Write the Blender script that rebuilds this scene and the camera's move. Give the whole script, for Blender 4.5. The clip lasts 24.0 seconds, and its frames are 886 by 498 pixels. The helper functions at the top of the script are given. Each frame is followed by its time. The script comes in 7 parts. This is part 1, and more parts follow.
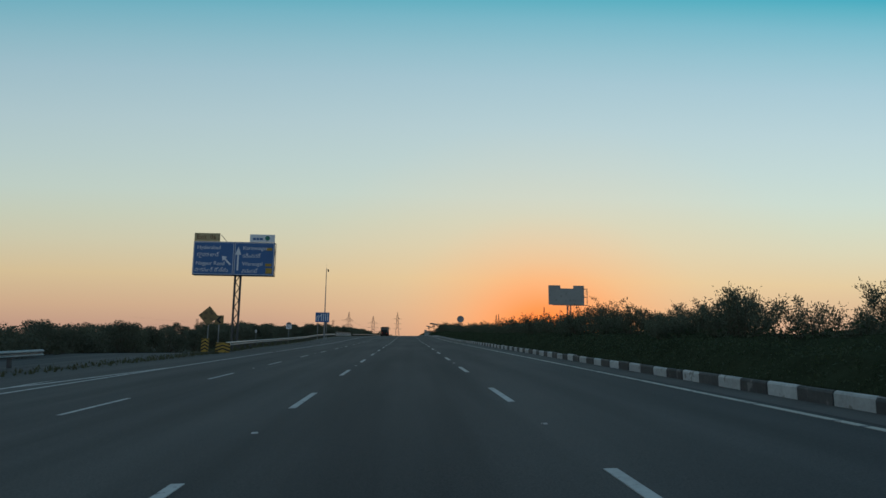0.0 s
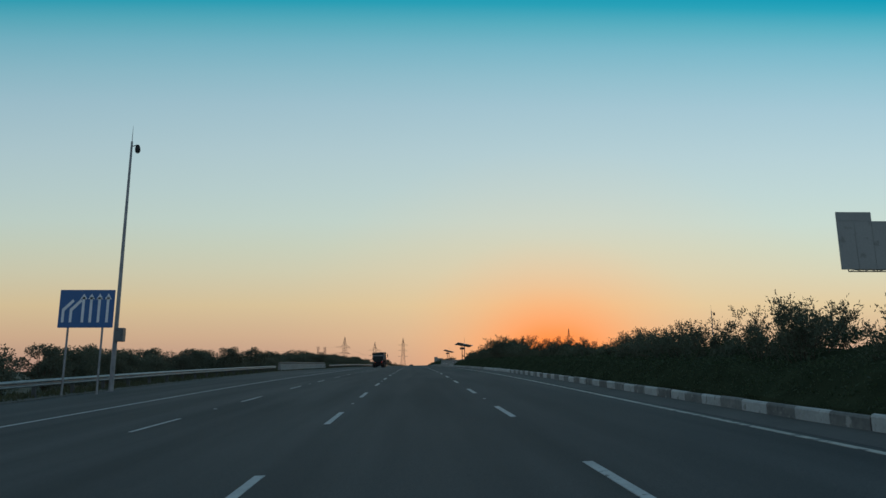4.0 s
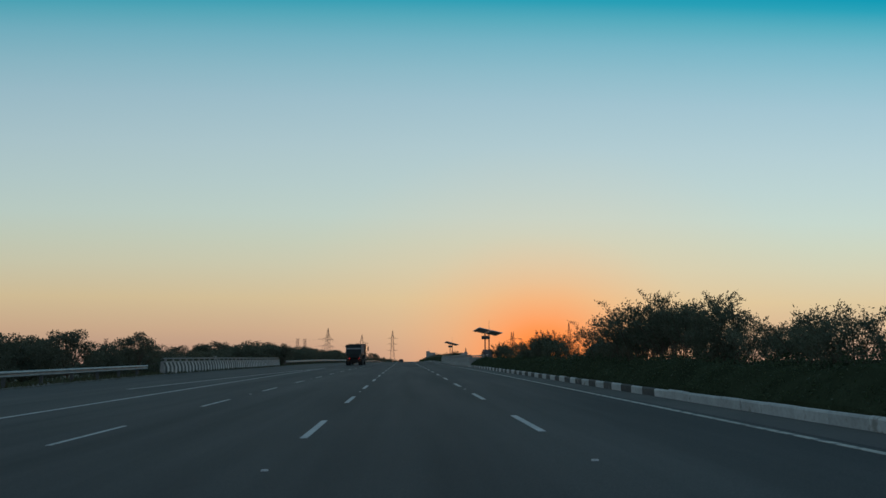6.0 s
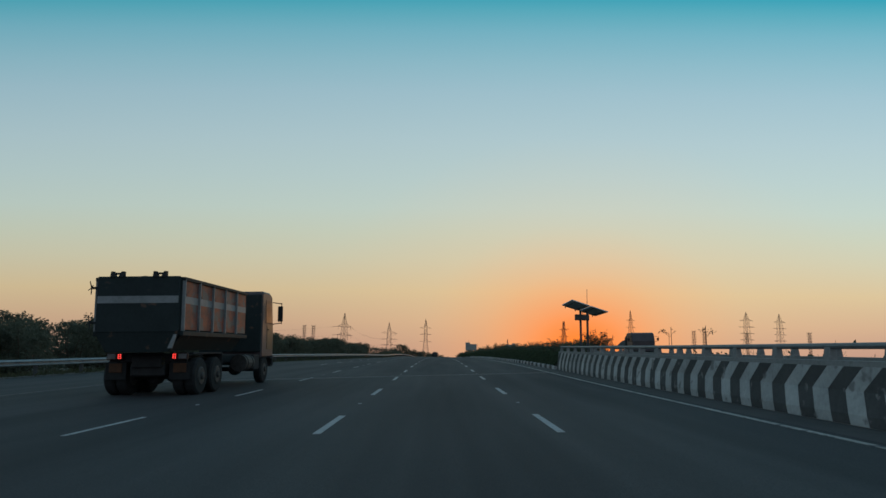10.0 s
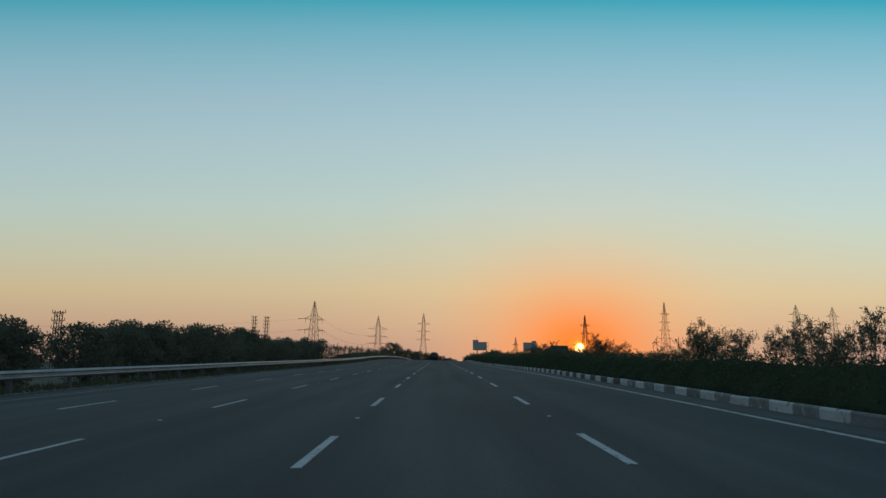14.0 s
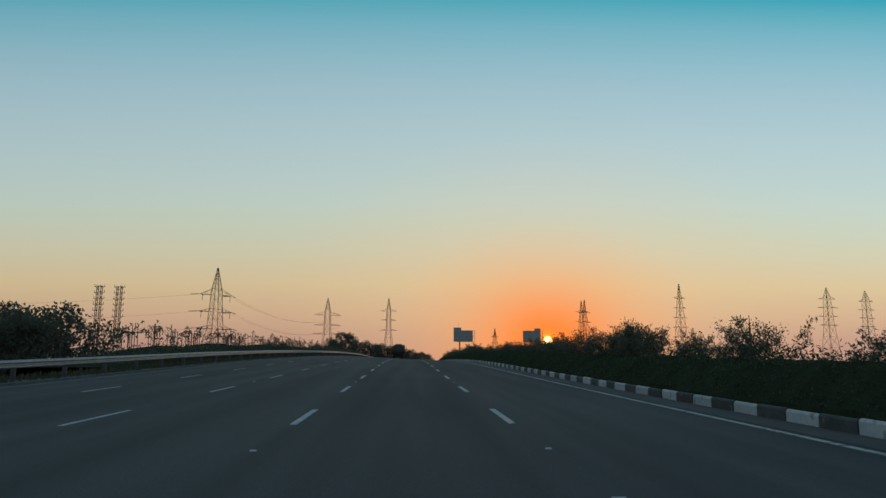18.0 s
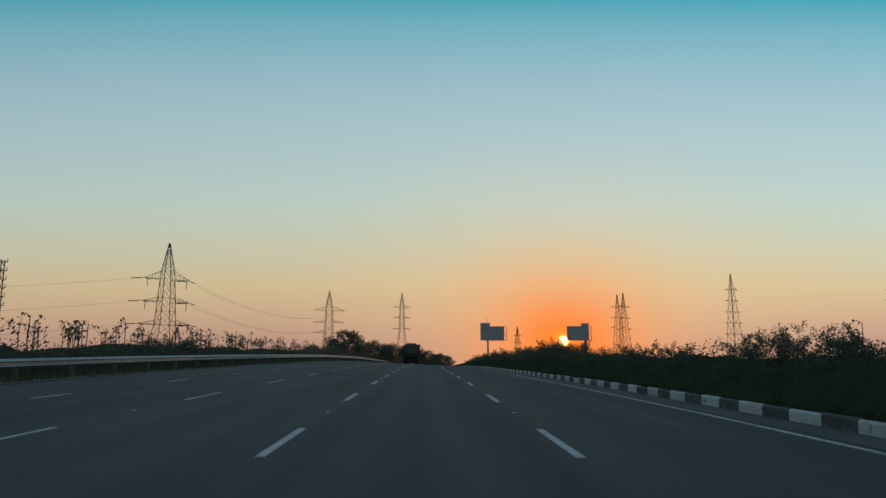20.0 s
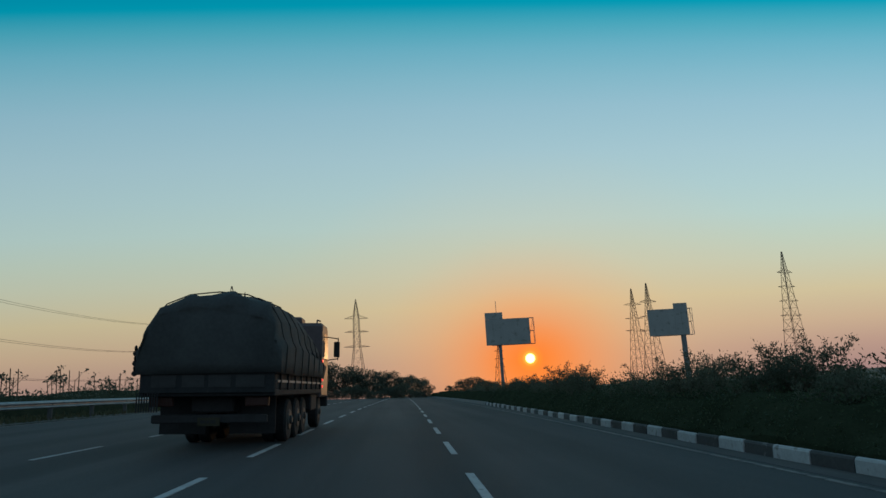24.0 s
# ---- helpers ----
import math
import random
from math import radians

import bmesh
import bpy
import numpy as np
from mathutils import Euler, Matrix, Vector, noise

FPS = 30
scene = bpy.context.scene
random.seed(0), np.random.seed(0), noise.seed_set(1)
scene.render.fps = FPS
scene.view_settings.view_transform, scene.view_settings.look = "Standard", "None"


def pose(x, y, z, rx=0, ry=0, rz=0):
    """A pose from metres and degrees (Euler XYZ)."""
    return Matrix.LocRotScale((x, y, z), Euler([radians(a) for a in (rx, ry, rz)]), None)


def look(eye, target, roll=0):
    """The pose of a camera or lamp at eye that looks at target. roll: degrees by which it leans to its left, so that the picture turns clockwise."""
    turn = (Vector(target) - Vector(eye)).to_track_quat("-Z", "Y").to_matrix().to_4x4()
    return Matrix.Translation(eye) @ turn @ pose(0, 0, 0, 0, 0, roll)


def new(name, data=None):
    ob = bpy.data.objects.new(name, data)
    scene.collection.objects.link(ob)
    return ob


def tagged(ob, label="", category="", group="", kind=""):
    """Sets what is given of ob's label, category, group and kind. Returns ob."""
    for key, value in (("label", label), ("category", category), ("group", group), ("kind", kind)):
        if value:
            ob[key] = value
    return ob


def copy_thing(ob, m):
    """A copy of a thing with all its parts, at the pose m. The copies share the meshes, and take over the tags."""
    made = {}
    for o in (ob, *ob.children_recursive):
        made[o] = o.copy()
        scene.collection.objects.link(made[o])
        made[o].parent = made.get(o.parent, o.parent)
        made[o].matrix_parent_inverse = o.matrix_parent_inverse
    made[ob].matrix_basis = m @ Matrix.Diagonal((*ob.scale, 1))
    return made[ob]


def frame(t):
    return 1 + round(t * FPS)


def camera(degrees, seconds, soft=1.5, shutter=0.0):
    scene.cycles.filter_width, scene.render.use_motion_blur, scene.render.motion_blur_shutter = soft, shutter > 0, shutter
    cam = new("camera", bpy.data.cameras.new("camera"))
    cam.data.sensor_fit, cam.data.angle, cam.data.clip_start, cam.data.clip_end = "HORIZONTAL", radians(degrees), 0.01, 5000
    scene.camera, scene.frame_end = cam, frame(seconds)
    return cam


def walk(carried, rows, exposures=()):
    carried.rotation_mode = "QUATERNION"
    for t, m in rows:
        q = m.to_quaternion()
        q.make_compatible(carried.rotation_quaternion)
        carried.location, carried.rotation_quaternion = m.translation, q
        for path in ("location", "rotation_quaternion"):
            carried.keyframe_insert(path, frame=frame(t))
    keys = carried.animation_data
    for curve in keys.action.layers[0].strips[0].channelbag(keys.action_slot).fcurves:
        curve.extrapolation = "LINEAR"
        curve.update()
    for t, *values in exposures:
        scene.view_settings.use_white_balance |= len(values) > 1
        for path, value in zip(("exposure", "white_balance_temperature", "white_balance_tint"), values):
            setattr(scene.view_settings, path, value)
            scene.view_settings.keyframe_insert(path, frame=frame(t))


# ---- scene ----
# ---- plan: the road runs along +y, u is the distance to the right of its centre line, z is up ----
SLOPE = [(-400, 2.5), (0, 2.54), (40, 2.44), (80, 2.40), (120, 2.81), (160, 2.32), (200, 2.22), (240, 2.01), (280, 2.46), (320, 1.98), (360, 1.81),
         (400, 1.45), (440, 1.57), (480, 1.97), (520, 1.16), (560, 0.95), (600, 0.57), (640, 0.27), (700, 0.08), (800, -0.08), (1000, -0.3), (1400, 0), (6000, 0)]
CROSSFALL = [(-60, 0.0424), (80, 0.0359), (160, 0.0267), (240, 0.019), (320, 0.0192), (380, 0.0198), (440, 0.0061), (500, -0.0106),
             (540, -0.0299), (580, -0.0472), (620, -0.0556), (700, -0.0512), (900, 0.0)]
CENTRE = [(400, 0.0), (450, -0.02), (500, -0.13), (550, -0.09), (600, 0.84), (650, 1.82), (720, 2.93), (800, 4.1), (1000, 9.0), (1400, 24.0)]
RAIL = [(-200, -15.0), (52, -13.4), (75, -15.5), (115, -16.0), (205, -20.5), (270, -20.5), (345, -15.4), (440, -14.6), (560, -14.0), (700, -13.4), (1400, -13.4)]


EDGE = [(0, 5.55), (35, 5.3), (85, 5.15), (155, 5.2), (229, 5.7), (255, 5.6), (323, 5.7), (395, 5.6), (430, 5.85), (520, 5.7), (545, 6.15), (570, 6.4), (595, 6.45), (900, 6.45)]
KERB = [(0, 6.4), (35, 6.24), (85, 6.26), (157, 6.44), (206, 6.56), (230, 6.6), (284, 6.6), (326, 6.64), (372, 6.56), (421, 6.78), (522, 6.8), (547, 7.08), (571, 7.26), (595, 7.2), (900, 7.2)]


def knots(table, y):
    return float(np.interp(y, [a for a, b in table], [b for a, b in table]))


_ys = np.arange(-400.0, 6000.0, 1.0)
_zs = np.cumsum(np.tan(np.radians(np.interp(_ys, [a for a, b in SLOPE], [b for a, b in SLOPE]))))
_zs -= np.interp(0.0, _ys, _zs)


def Z(y):
    """Height of the carriageway's centre line at y."""
    return float(np.interp(y, _ys, _zs))


def RX(u, y):
    return u + knots(CENTRE, y)


def RZ(u, y):
    """Height of the road surface at u, y."""
    return Z(y) + knots(CROSSFALL, y) * min(14.0, max(-16.0, u))


def at(u, y, h=0.0):
    return Vector((RX(u, y), y, RZ(u, y) + h))


def ramp(v, a, b, lo, hi):
    k = min(1.0, max(0.0, (v - a) / (b - a)))
    k = k * k * (3 - 2 * k)
    return lo + (hi - lo) * k


def ground_z(x, y):
    """Height of the land at a place beside the carriageways."""
    u = x - knots(CENTRE, y)
    edge = -knots(RAIL, y)
    return RZ(u, y) - 0.06 + ramp(-u, edge + 1.5, edge + 14.0, 0.0, -1.8) + ramp(u, 29.0, 42.0, 0.0, -1.6)


def on_road(u, y, turn=0.0):
    """The pose of a thing that stands on the road at u, y, tilted as the road is."""
    s = math.degrees(math.atan2(Z(y + 2) - Z(y - 2), 4))
    c = math.degrees(math.atan(knots(CROSSFALL, y)))
    h = -math.degrees(math.atan2(RX(0, y + 4) - RX(0, y - 4), 8))
    return Matrix.Translation(at(u, y)) @ pose(0, 0, 0, 0, 0, h) @ pose(0, 0, 0, s, -c, 0) @ pose(0, 0, 0, 0, 0, turn)



cam = camera(64.0, 24.0)
PATH = [
    (0.0, (0.052, 0.000, 1.258), (0.533, 9.861, 2.851), 0.73),
    (0.5, (0.130, 12.238, 1.799), (0.644, 22.136, 3.124), 0.59),
    (1.0, (0.204, 24.525, 2.337), (0.855, 34.413, 3.675), 0.06),
    (1.5, (0.222, 36.765, 2.863), (0.928, 46.640, 4.271), 0.27),
    (2.0, (0.214, 49.104, 3.388), (0.924, 58.964, 4.895), 0.31),
    (2.5, (0.150, 61.463, 3.909), (0.722, 71.302, 5.605), -0.34),
    (3.0, (0.048, 73.812, 4.426), (0.443, 83.622, 6.326), -0.59),
    (3.5, (-0.047, 86.067, 4.941), (0.276, 95.876, 6.858), -0.35),
    (5.5, (-0.328, 135.067, 7.213), (0.510, 144.797, 9.362), -0.03),
    (6.0, (-0.335, 147.253, 7.754), (0.197, 157.059, 9.640), 0.17),
    (6.5, (-0.268, 159.372, 8.263), (0.090, 169.203, 10.061), 0.08),
    (7.0, (-0.185, 171.450, 8.751), (0.117, 181.257, 10.683), 0.05),
    (7.5, (-0.140, 183.499, 9.231), (0.144, 193.311, 11.142), 0.25),
    (8.0, (-0.090, 195.470, 9.702), (0.261, 205.282, 11.596), 0.17),
    (8.5, (-0.033, 207.395, 10.163), (0.250, 217.183, 12.192), -0.21),
    (9.0, (-0.027, 219.260, 10.609), (0.054, 229.055, 12.619), 0.71),
    (9.5, (0.024, 231.165, 11.043), (0.016, 240.993, 12.888), 1.44),
    (10.0, (-0.016, 243.203, 11.468), (0.022, 253.043, 13.247), 0.71),
    (10.5, (-0.140, 255.128, 11.906), (-0.073, 264.956, 13.748), 1.13),
    (12.5, (-0.285, 302.035, 13.806), (-0.265, 311.884, 15.541), 0.51),
    (13.0, (-0.302, 313.815, 14.241), (-0.228, 323.674, 15.916), 0.53),
    (13.5, (-0.316, 325.641, 14.651), (-0.266, 335.496, 16.351), 0.68),
    (14.0, (-0.302, 337.543, 15.052), (-0.256, 347.385, 16.823), 0.56),
    (14.5, (-0.244, 349.549, 15.447), (-0.018, 359.368, 17.325), 0.06),
    (15.0, (-0.179, 361.681, 15.836), (0.123, 371.497, 17.722), 0.20),
    (15.5, (-0.151, 373.928, 16.208), (0.114, 383.775, 17.929), 0.68),
    (16.0, (-0.117, 386.224, 16.558), (0.212, 396.084, 18.192), 0.96),
    (16.5, (-0.037, 398.496, 16.884), (0.431, 408.349, 18.525), 0.57),
    (17.0, (0.030, 410.750, 17.198), (0.558, 420.612, 18.763), 0.71),
    (17.5, (0.047, 423.046, 17.520), (0.547, 432.905, 19.119), 0.42),
    (18.0, (0.034, 435.398, 17.852), (0.518, 445.243, 19.540), 0.17),
    (18.5, (0.014, 447.832, 18.199), (0.505, 457.658, 19.993), 0.13),
    (20.5, (-0.112, 497.617, 19.767), (0.062, 507.474, 21.441), -0.60),
    (21.0, (-0.089, 509.978, 20.086), (0.056, 519.813, 21.886), -1.20),
    (21.5, (0.005, 522.273, 20.350), (0.274, 532.034, 22.505), -1.26),
    (22.0, (0.176, 534.505, 20.583), (0.556, 544.248, 22.805), -1.62),
    (22.5, (0.463, 546.764, 20.798), (0.963, 556.520, 22.936), -2.86),
    (23.0, (0.824, 559.017, 20.993), (1.491, 568.776, 23.074), -3.24),
    (23.5, (1.176, 571.252, 21.165), (1.903, 581.021, 23.174), -3.16),
    (24.0, (1.531, 583.454, 21.310), (2.347, 593.220, 23.300), -3.45),
]
walk(cam, [(t, look(eye, target, roll)) for t, eye, target, roll in PATH],
     [(0.0, 0.14, 6550, 10), (2.3, 0.13, 6550, 10), (3.0, 0.10, 6300, 7), (3.5, 0.11, 6450, 9), (5.5, 0.08, 6350, 8), (6.3, 0.06, 6450, 9), (7.0, 0.06, 6200, 6), (7.5, 0.04, 6480, 9),
      (8.1, 0.03, 6520, 9), (8.6, 0.0, 6150, 5), (9.0, 0.0, 6150, 5), (9.5, 0.03, 6450, 9), (13.3, 0.03, 6450, 9), (14.0, 0.03, 6350, 8), (15.0, 0.03, 6400, 8), (16.0, 0.02, 6500, 9),
      (18.5, 0.02, 6500, 9), (20.5, -0.03, 6450, 8), (21.0, -0.08, 6250, 5), (22.0, -0.07, 6000, 3), (24.0, -0.06, 5950, 2)])

# ---- sky and sun ----
SUN_AZ, SUN_EL = radians(11.18), radians(2.3)
SUN_DIR = Vector((math.sin(SUN_AZ) * math.cos(SUN_EL), math.cos(SUN_AZ) * math.cos(SUN_EL), math.sin(SUN_EL)))


def lin(r, g, b):
    """Linear colour from 8-bit display values."""
    return tuple((c / 255 / 12.92 if c <= 10 else ((c / 255 + 0.055) / 1.055) ** 2.4) for c in (r, g, b)) + (1.0,)


def set_ramp(node, stops, mode="LINEAR"):
    cr = node.color_ramp
    cr.interpolation = mode
    while len(cr.elements) < len(stops):
        cr.elements.new(0.5)
    for el, (p, c) in zip(cr.elements, stops):
        el.position, el.color = p, c


world = bpy.data.worlds.new("dawn_sky")
scene.world = world
world.use_nodes = True
wt = world.node_tree
wt.nodes.clear()
N = wt.nodes.new
L = wt.links.new


def wmath(op, a, b=None):
    n = N("ShaderNodeMath")
    n.operation = op
    for i, v in enumerate((a, b)):
        if v is None:
            continue
        if isinstance(v, (int, float)):
            n.inputs[i].default_value = v
        else:
            L(v, n.inputs[i])
    return n.outputs[0]


wc = N("ShaderNodeTexCoord")
wn = N("ShaderNodeVectorMath")
wn.operation = "NORMALIZE"
L(wc.outputs["Generated"], wn.inputs[0])
ws = N("ShaderNodeSeparateXYZ")
L(wn.outputs[0], ws.inputs[0])
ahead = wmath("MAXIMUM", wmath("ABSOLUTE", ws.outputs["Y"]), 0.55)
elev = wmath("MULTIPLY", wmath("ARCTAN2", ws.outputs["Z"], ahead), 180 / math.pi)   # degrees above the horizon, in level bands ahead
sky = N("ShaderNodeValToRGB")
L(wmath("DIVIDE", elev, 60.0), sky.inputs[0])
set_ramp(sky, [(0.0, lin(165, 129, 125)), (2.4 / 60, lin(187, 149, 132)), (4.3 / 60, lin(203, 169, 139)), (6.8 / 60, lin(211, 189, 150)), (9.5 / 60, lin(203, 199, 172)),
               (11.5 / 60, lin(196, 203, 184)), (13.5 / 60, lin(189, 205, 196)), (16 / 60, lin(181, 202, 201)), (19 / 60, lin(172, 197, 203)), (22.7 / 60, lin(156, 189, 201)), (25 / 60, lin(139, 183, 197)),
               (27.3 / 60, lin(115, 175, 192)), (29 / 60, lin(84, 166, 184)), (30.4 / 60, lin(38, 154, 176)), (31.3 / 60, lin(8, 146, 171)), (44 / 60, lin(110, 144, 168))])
# the sky is a little lighter on the sun's side
side = N("ShaderNodeMath")
side.operation = "MULTIPLY_ADD"
L(ws.outputs["X"], side.inputs[0])
side.inputs[1].default_value, side.inputs[2].default_value = 0.15, 1.0
sided = N("ShaderNodeVectorMath")
sided.operation = "SCALE"
L(sky.outputs[0], sided.inputs[0])
L(side.outputs[0], sided.inputs["Scale"])
# glow round the sun, wider along the horizon than upwards
wd = N("ShaderNodeVectorMath")
wd.operation = "DOT_PRODUCT"
L(wn.outputs[0], wd.inputs[0])
wd.inputs[1].default_value = SUN_DIR
ang = wmath("MULTIPLY", wmath("ARCCOSINE", wmath("MINIMUM", wd.outputs["Value"], 1.0)), 180 / math.pi)
de = wmath("SUBTRACT", elev, math.degrees(SUN_EL))
da2 = wmath("MAXIMUM", wmath("SUBTRACT", wmath("MULTIPLY", ang, ang), wmath("MULTIPLY", de, de)), 0.0)
far = wmath("SQRT", wmath("ADD", wmath("MULTIPLY", da2, 0.58), wmath("MULTIPLY", wmath("MULTIPLY", de, de), 1.0)))
tone = N("ShaderNodeValToRGB")
L(wmath("DIVIDE", far, 20.0), tone.inputs[0])
set_ramp(tone, [(0.0, lin(255, 112, 30)), (0.12, lin(255, 130, 52)), (0.28, lin(250, 163, 96)), (0.5, lin(236, 192, 140))])
glow = N("ShaderNodeValToRGB")
L(wmath("DIVIDE", far, 20.0), glow.inputs[0])
set_ramp(glow, [(0.0, (1, 1, 1, 1)), (0.07, (0.90, 0.90, 0.90, 1)), (0.17, (0.64, 0.64, 0.64, 1)), (0.30, (0.36, 0.36, 0.36, 1)), (0.50, (0.14, 0.14, 0.14, 1)), (0.85, (0, 0, 0, 1))], "LINEAR")
gm = N("ShaderNodeMixRGB")
L(glow.outputs[0], gm.inputs[0])
# away from the sun the low sky is cool and bluish
cool = N("ShaderNodeValToRGB")
L(wmath("DIVIDE", elev, 60.0), cool.inputs[0])
set_ramp(cool, [(0.0, lin(134, 142, 156)), (6 / 60, lin(158, 166, 180)), (16 / 60, lin(166, 184, 198)), (30 / 60, lin(140, 168, 188)), (50 / 60, lin(112, 144, 168))])
turn_away = N("ShaderNodeMapRange")
turn_away.interpolation_type = "SMOOTHSTEP"
L(ws.outputs["Y"], turn_away.inputs[0])
turn_away.inputs[1].default_value, turn_away.inputs[2].default_value = -0.25, 0.45
whole = N("ShaderNodeMixRGB")
L(turn_away.outputs[0], whole.inputs[0])
L(cool.outputs[0], whole.inputs[1])
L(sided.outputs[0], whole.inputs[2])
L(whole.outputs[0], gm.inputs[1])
L(tone.outputs[0], gm.inputs[2])
disc = N("ShaderNodeValToRGB")
L(wmath("DIVIDE", ang, 1.08), disc.inputs[0])
set_ramp(disc, [(0.0, (9.0, 6.6, 2.6, 1)), (0.30, (6.0, 3.4, 0.9, 1)), (0.37, (0.9, 0.30, 0.04, 1)), (0.6, (0.22, 0.06, 0.0, 1)), (1.0, (0, 0, 0, 1))])
ga = N("ShaderNodeMixRGB")
ga.blend_type = "ADD"
ga.inputs[0].default_value = 1.0
L(gm.outputs[0], ga.inputs[1])
L(disc.outputs[0], ga.inputs[2])
# the physical sky of the same sun, faint, under the gradient
ny = N("ShaderNodeTexSky")
ny.sky_type = "NISHITA"
ny.sun_disc = False
ny.sun_elevation, ny.sun_rotation = SUN_EL, SUN_AZ
bg1, bg2, wadd, wo = N("ShaderNodeBackground"), N("ShaderNodeBackground"), N("ShaderNodeAddShader"), N("ShaderNodeOutputWorld")
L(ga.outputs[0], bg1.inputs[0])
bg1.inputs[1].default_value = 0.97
L(ny.outputs[0], bg2.inputs[0])
bg2.inputs[1].default_value = 0.004
L(bg1.outputs[0], wadd.inputs[0])
L(bg2.outputs[0], wadd.inputs[1])
L(wadd.outputs[0], wo.inputs[0])

sun = new("sun", bpy.data.lights.new("sun", "SUN"))
sun.data.energy, sun.data.angle, sun.data.color = 0.12, radians(0.6), (1.0, 0.50, 0.20)
sun.matrix_world = look(SUN_DIR * 100, (0, 0, 0))


# ---- materials ----
def material(name, base, rough=0.8, metal=0.0, alt=None, scale=3.0, fine=40.0, bump=0.0, amount=0.5, spec=0.3, per_object=0.0, wear=None):
    """A surface with a coarse and a fine variation of its colour, and relief."""
    m = bpy.data.materials.new(name)
    m.use_nodes = True
    nt = m.node_tree
    b = nt.nodes["Principled BSDF"]
    b.inputs["Roughness"].default_value = rough
    b.inputs["Metallic"].default_value = metal
    b.inputs["Specular IOR Level"].default_value = spec
    tc = nt.nodes.new("ShaderNodeNewGeometry")
    alt = alt or tuple(c * 0.6 for c in base)
    n1 = nt.nodes.new("ShaderNodeTexNoise")
    n1.inputs["Scale"].default_value, n1.inputs["Detail"].default_value = scale, 4
    n2 = nt.nodes.new("ShaderNodeTexNoise")
    n2.inputs["Scale"].default_value, n2.inputs["Detail"].default_value = fine, 3
    for n in (n1, n2):
        nt.links.new(tc.outputs["Position"], n.inputs["Vector"])
    add = nt.nodes.new("ShaderNodeMath")
    add.operation = "MULTIPLY_ADD"
    nt.links.new(n1.outputs["Fac"], add.inputs[0])
    add.inputs[1].default_value = 0.6
    mul = nt.nodes.new("ShaderNodeMath")
    mul.operation = "MULTIPLY"
    nt.links.new(n2.outputs["Fac"], mul.inputs[0])
    mul.inputs[1].default_value = 0.4
    nt.links.new(mul.outputs[0], add.inputs[2])
    cr = nt.nodes.new("ShaderNodeValToRGB")
    nt.links.new(add.outputs[0], cr.inputs[0])
    lo, hi = 0.5 - 0.25 * (1.2 - amount), 0.5 + 0.25 * (1.2 - amount)
    set_ramp(cr, [(lo, (*alt, 1)), (hi, (*base, 1))])
    out = cr.outputs[0]
    if wear:
        wn_ = nt.nodes.new("ShaderNodeTexNoise")
        wn_.inputs["Scale"].default_value, wn_.inputs["Detail"].default_value = wear[1], 6
        nt.links.new(tc.outputs["Position"], wn_.inputs["Vector"])
        wr = nt.nodes.new("ShaderNodeValToRGB")
        set_ramp(wr, [(wear[2], (0, 0, 0, 1)), (wear[2] + 0.08, (1, 1, 1, 1))])
        nt.links.new(wn_.outputs["Fac"], wr.inputs[0])
        wm = nt.nodes.new("ShaderNodeMixRGB")
        nt.links.new(wr.outputs[0], wm.inputs[0])
        nt.links.new(out, wm.inputs[1])
        wm.inputs[2].default_value = (*wear[0], 1)
        out = wm.outputs[0]
    if per_object:
        oi = nt.nodes.new("ShaderNodeObjectInfo")
        hs = nt.nodes.new("ShaderNodeHueSaturation")
        ma = nt.nodes.new("ShaderNodeMath")
        ma.operation = "MULTIPLY_ADD"
        nt.links.new(oi.outputs["Random"], ma.inputs[0])
        ma.inputs[1].default_value, ma.inputs[2].default_value = per_object * 2, 1 - per_object
        nt.links.new(ma.outputs[0], hs.inputs["Value"])
        nt.links.new(out, hs.inputs["Color"])
        out = hs.outputs[0]
    nt.links.new(out, b.inputs["Base Color"])
    if bump:
        bp = nt.nodes.new("ShaderNodeBump")
        bp.inputs["Strength"].default_value, bp.inputs["Distance"].default_value = bump, 0.02
        nt.links.new(n2.outputs["Fac"], bp.inputs["Height"])
        nt.links.new(bp.outputs[0], b.inputs["Normal"])
    return m


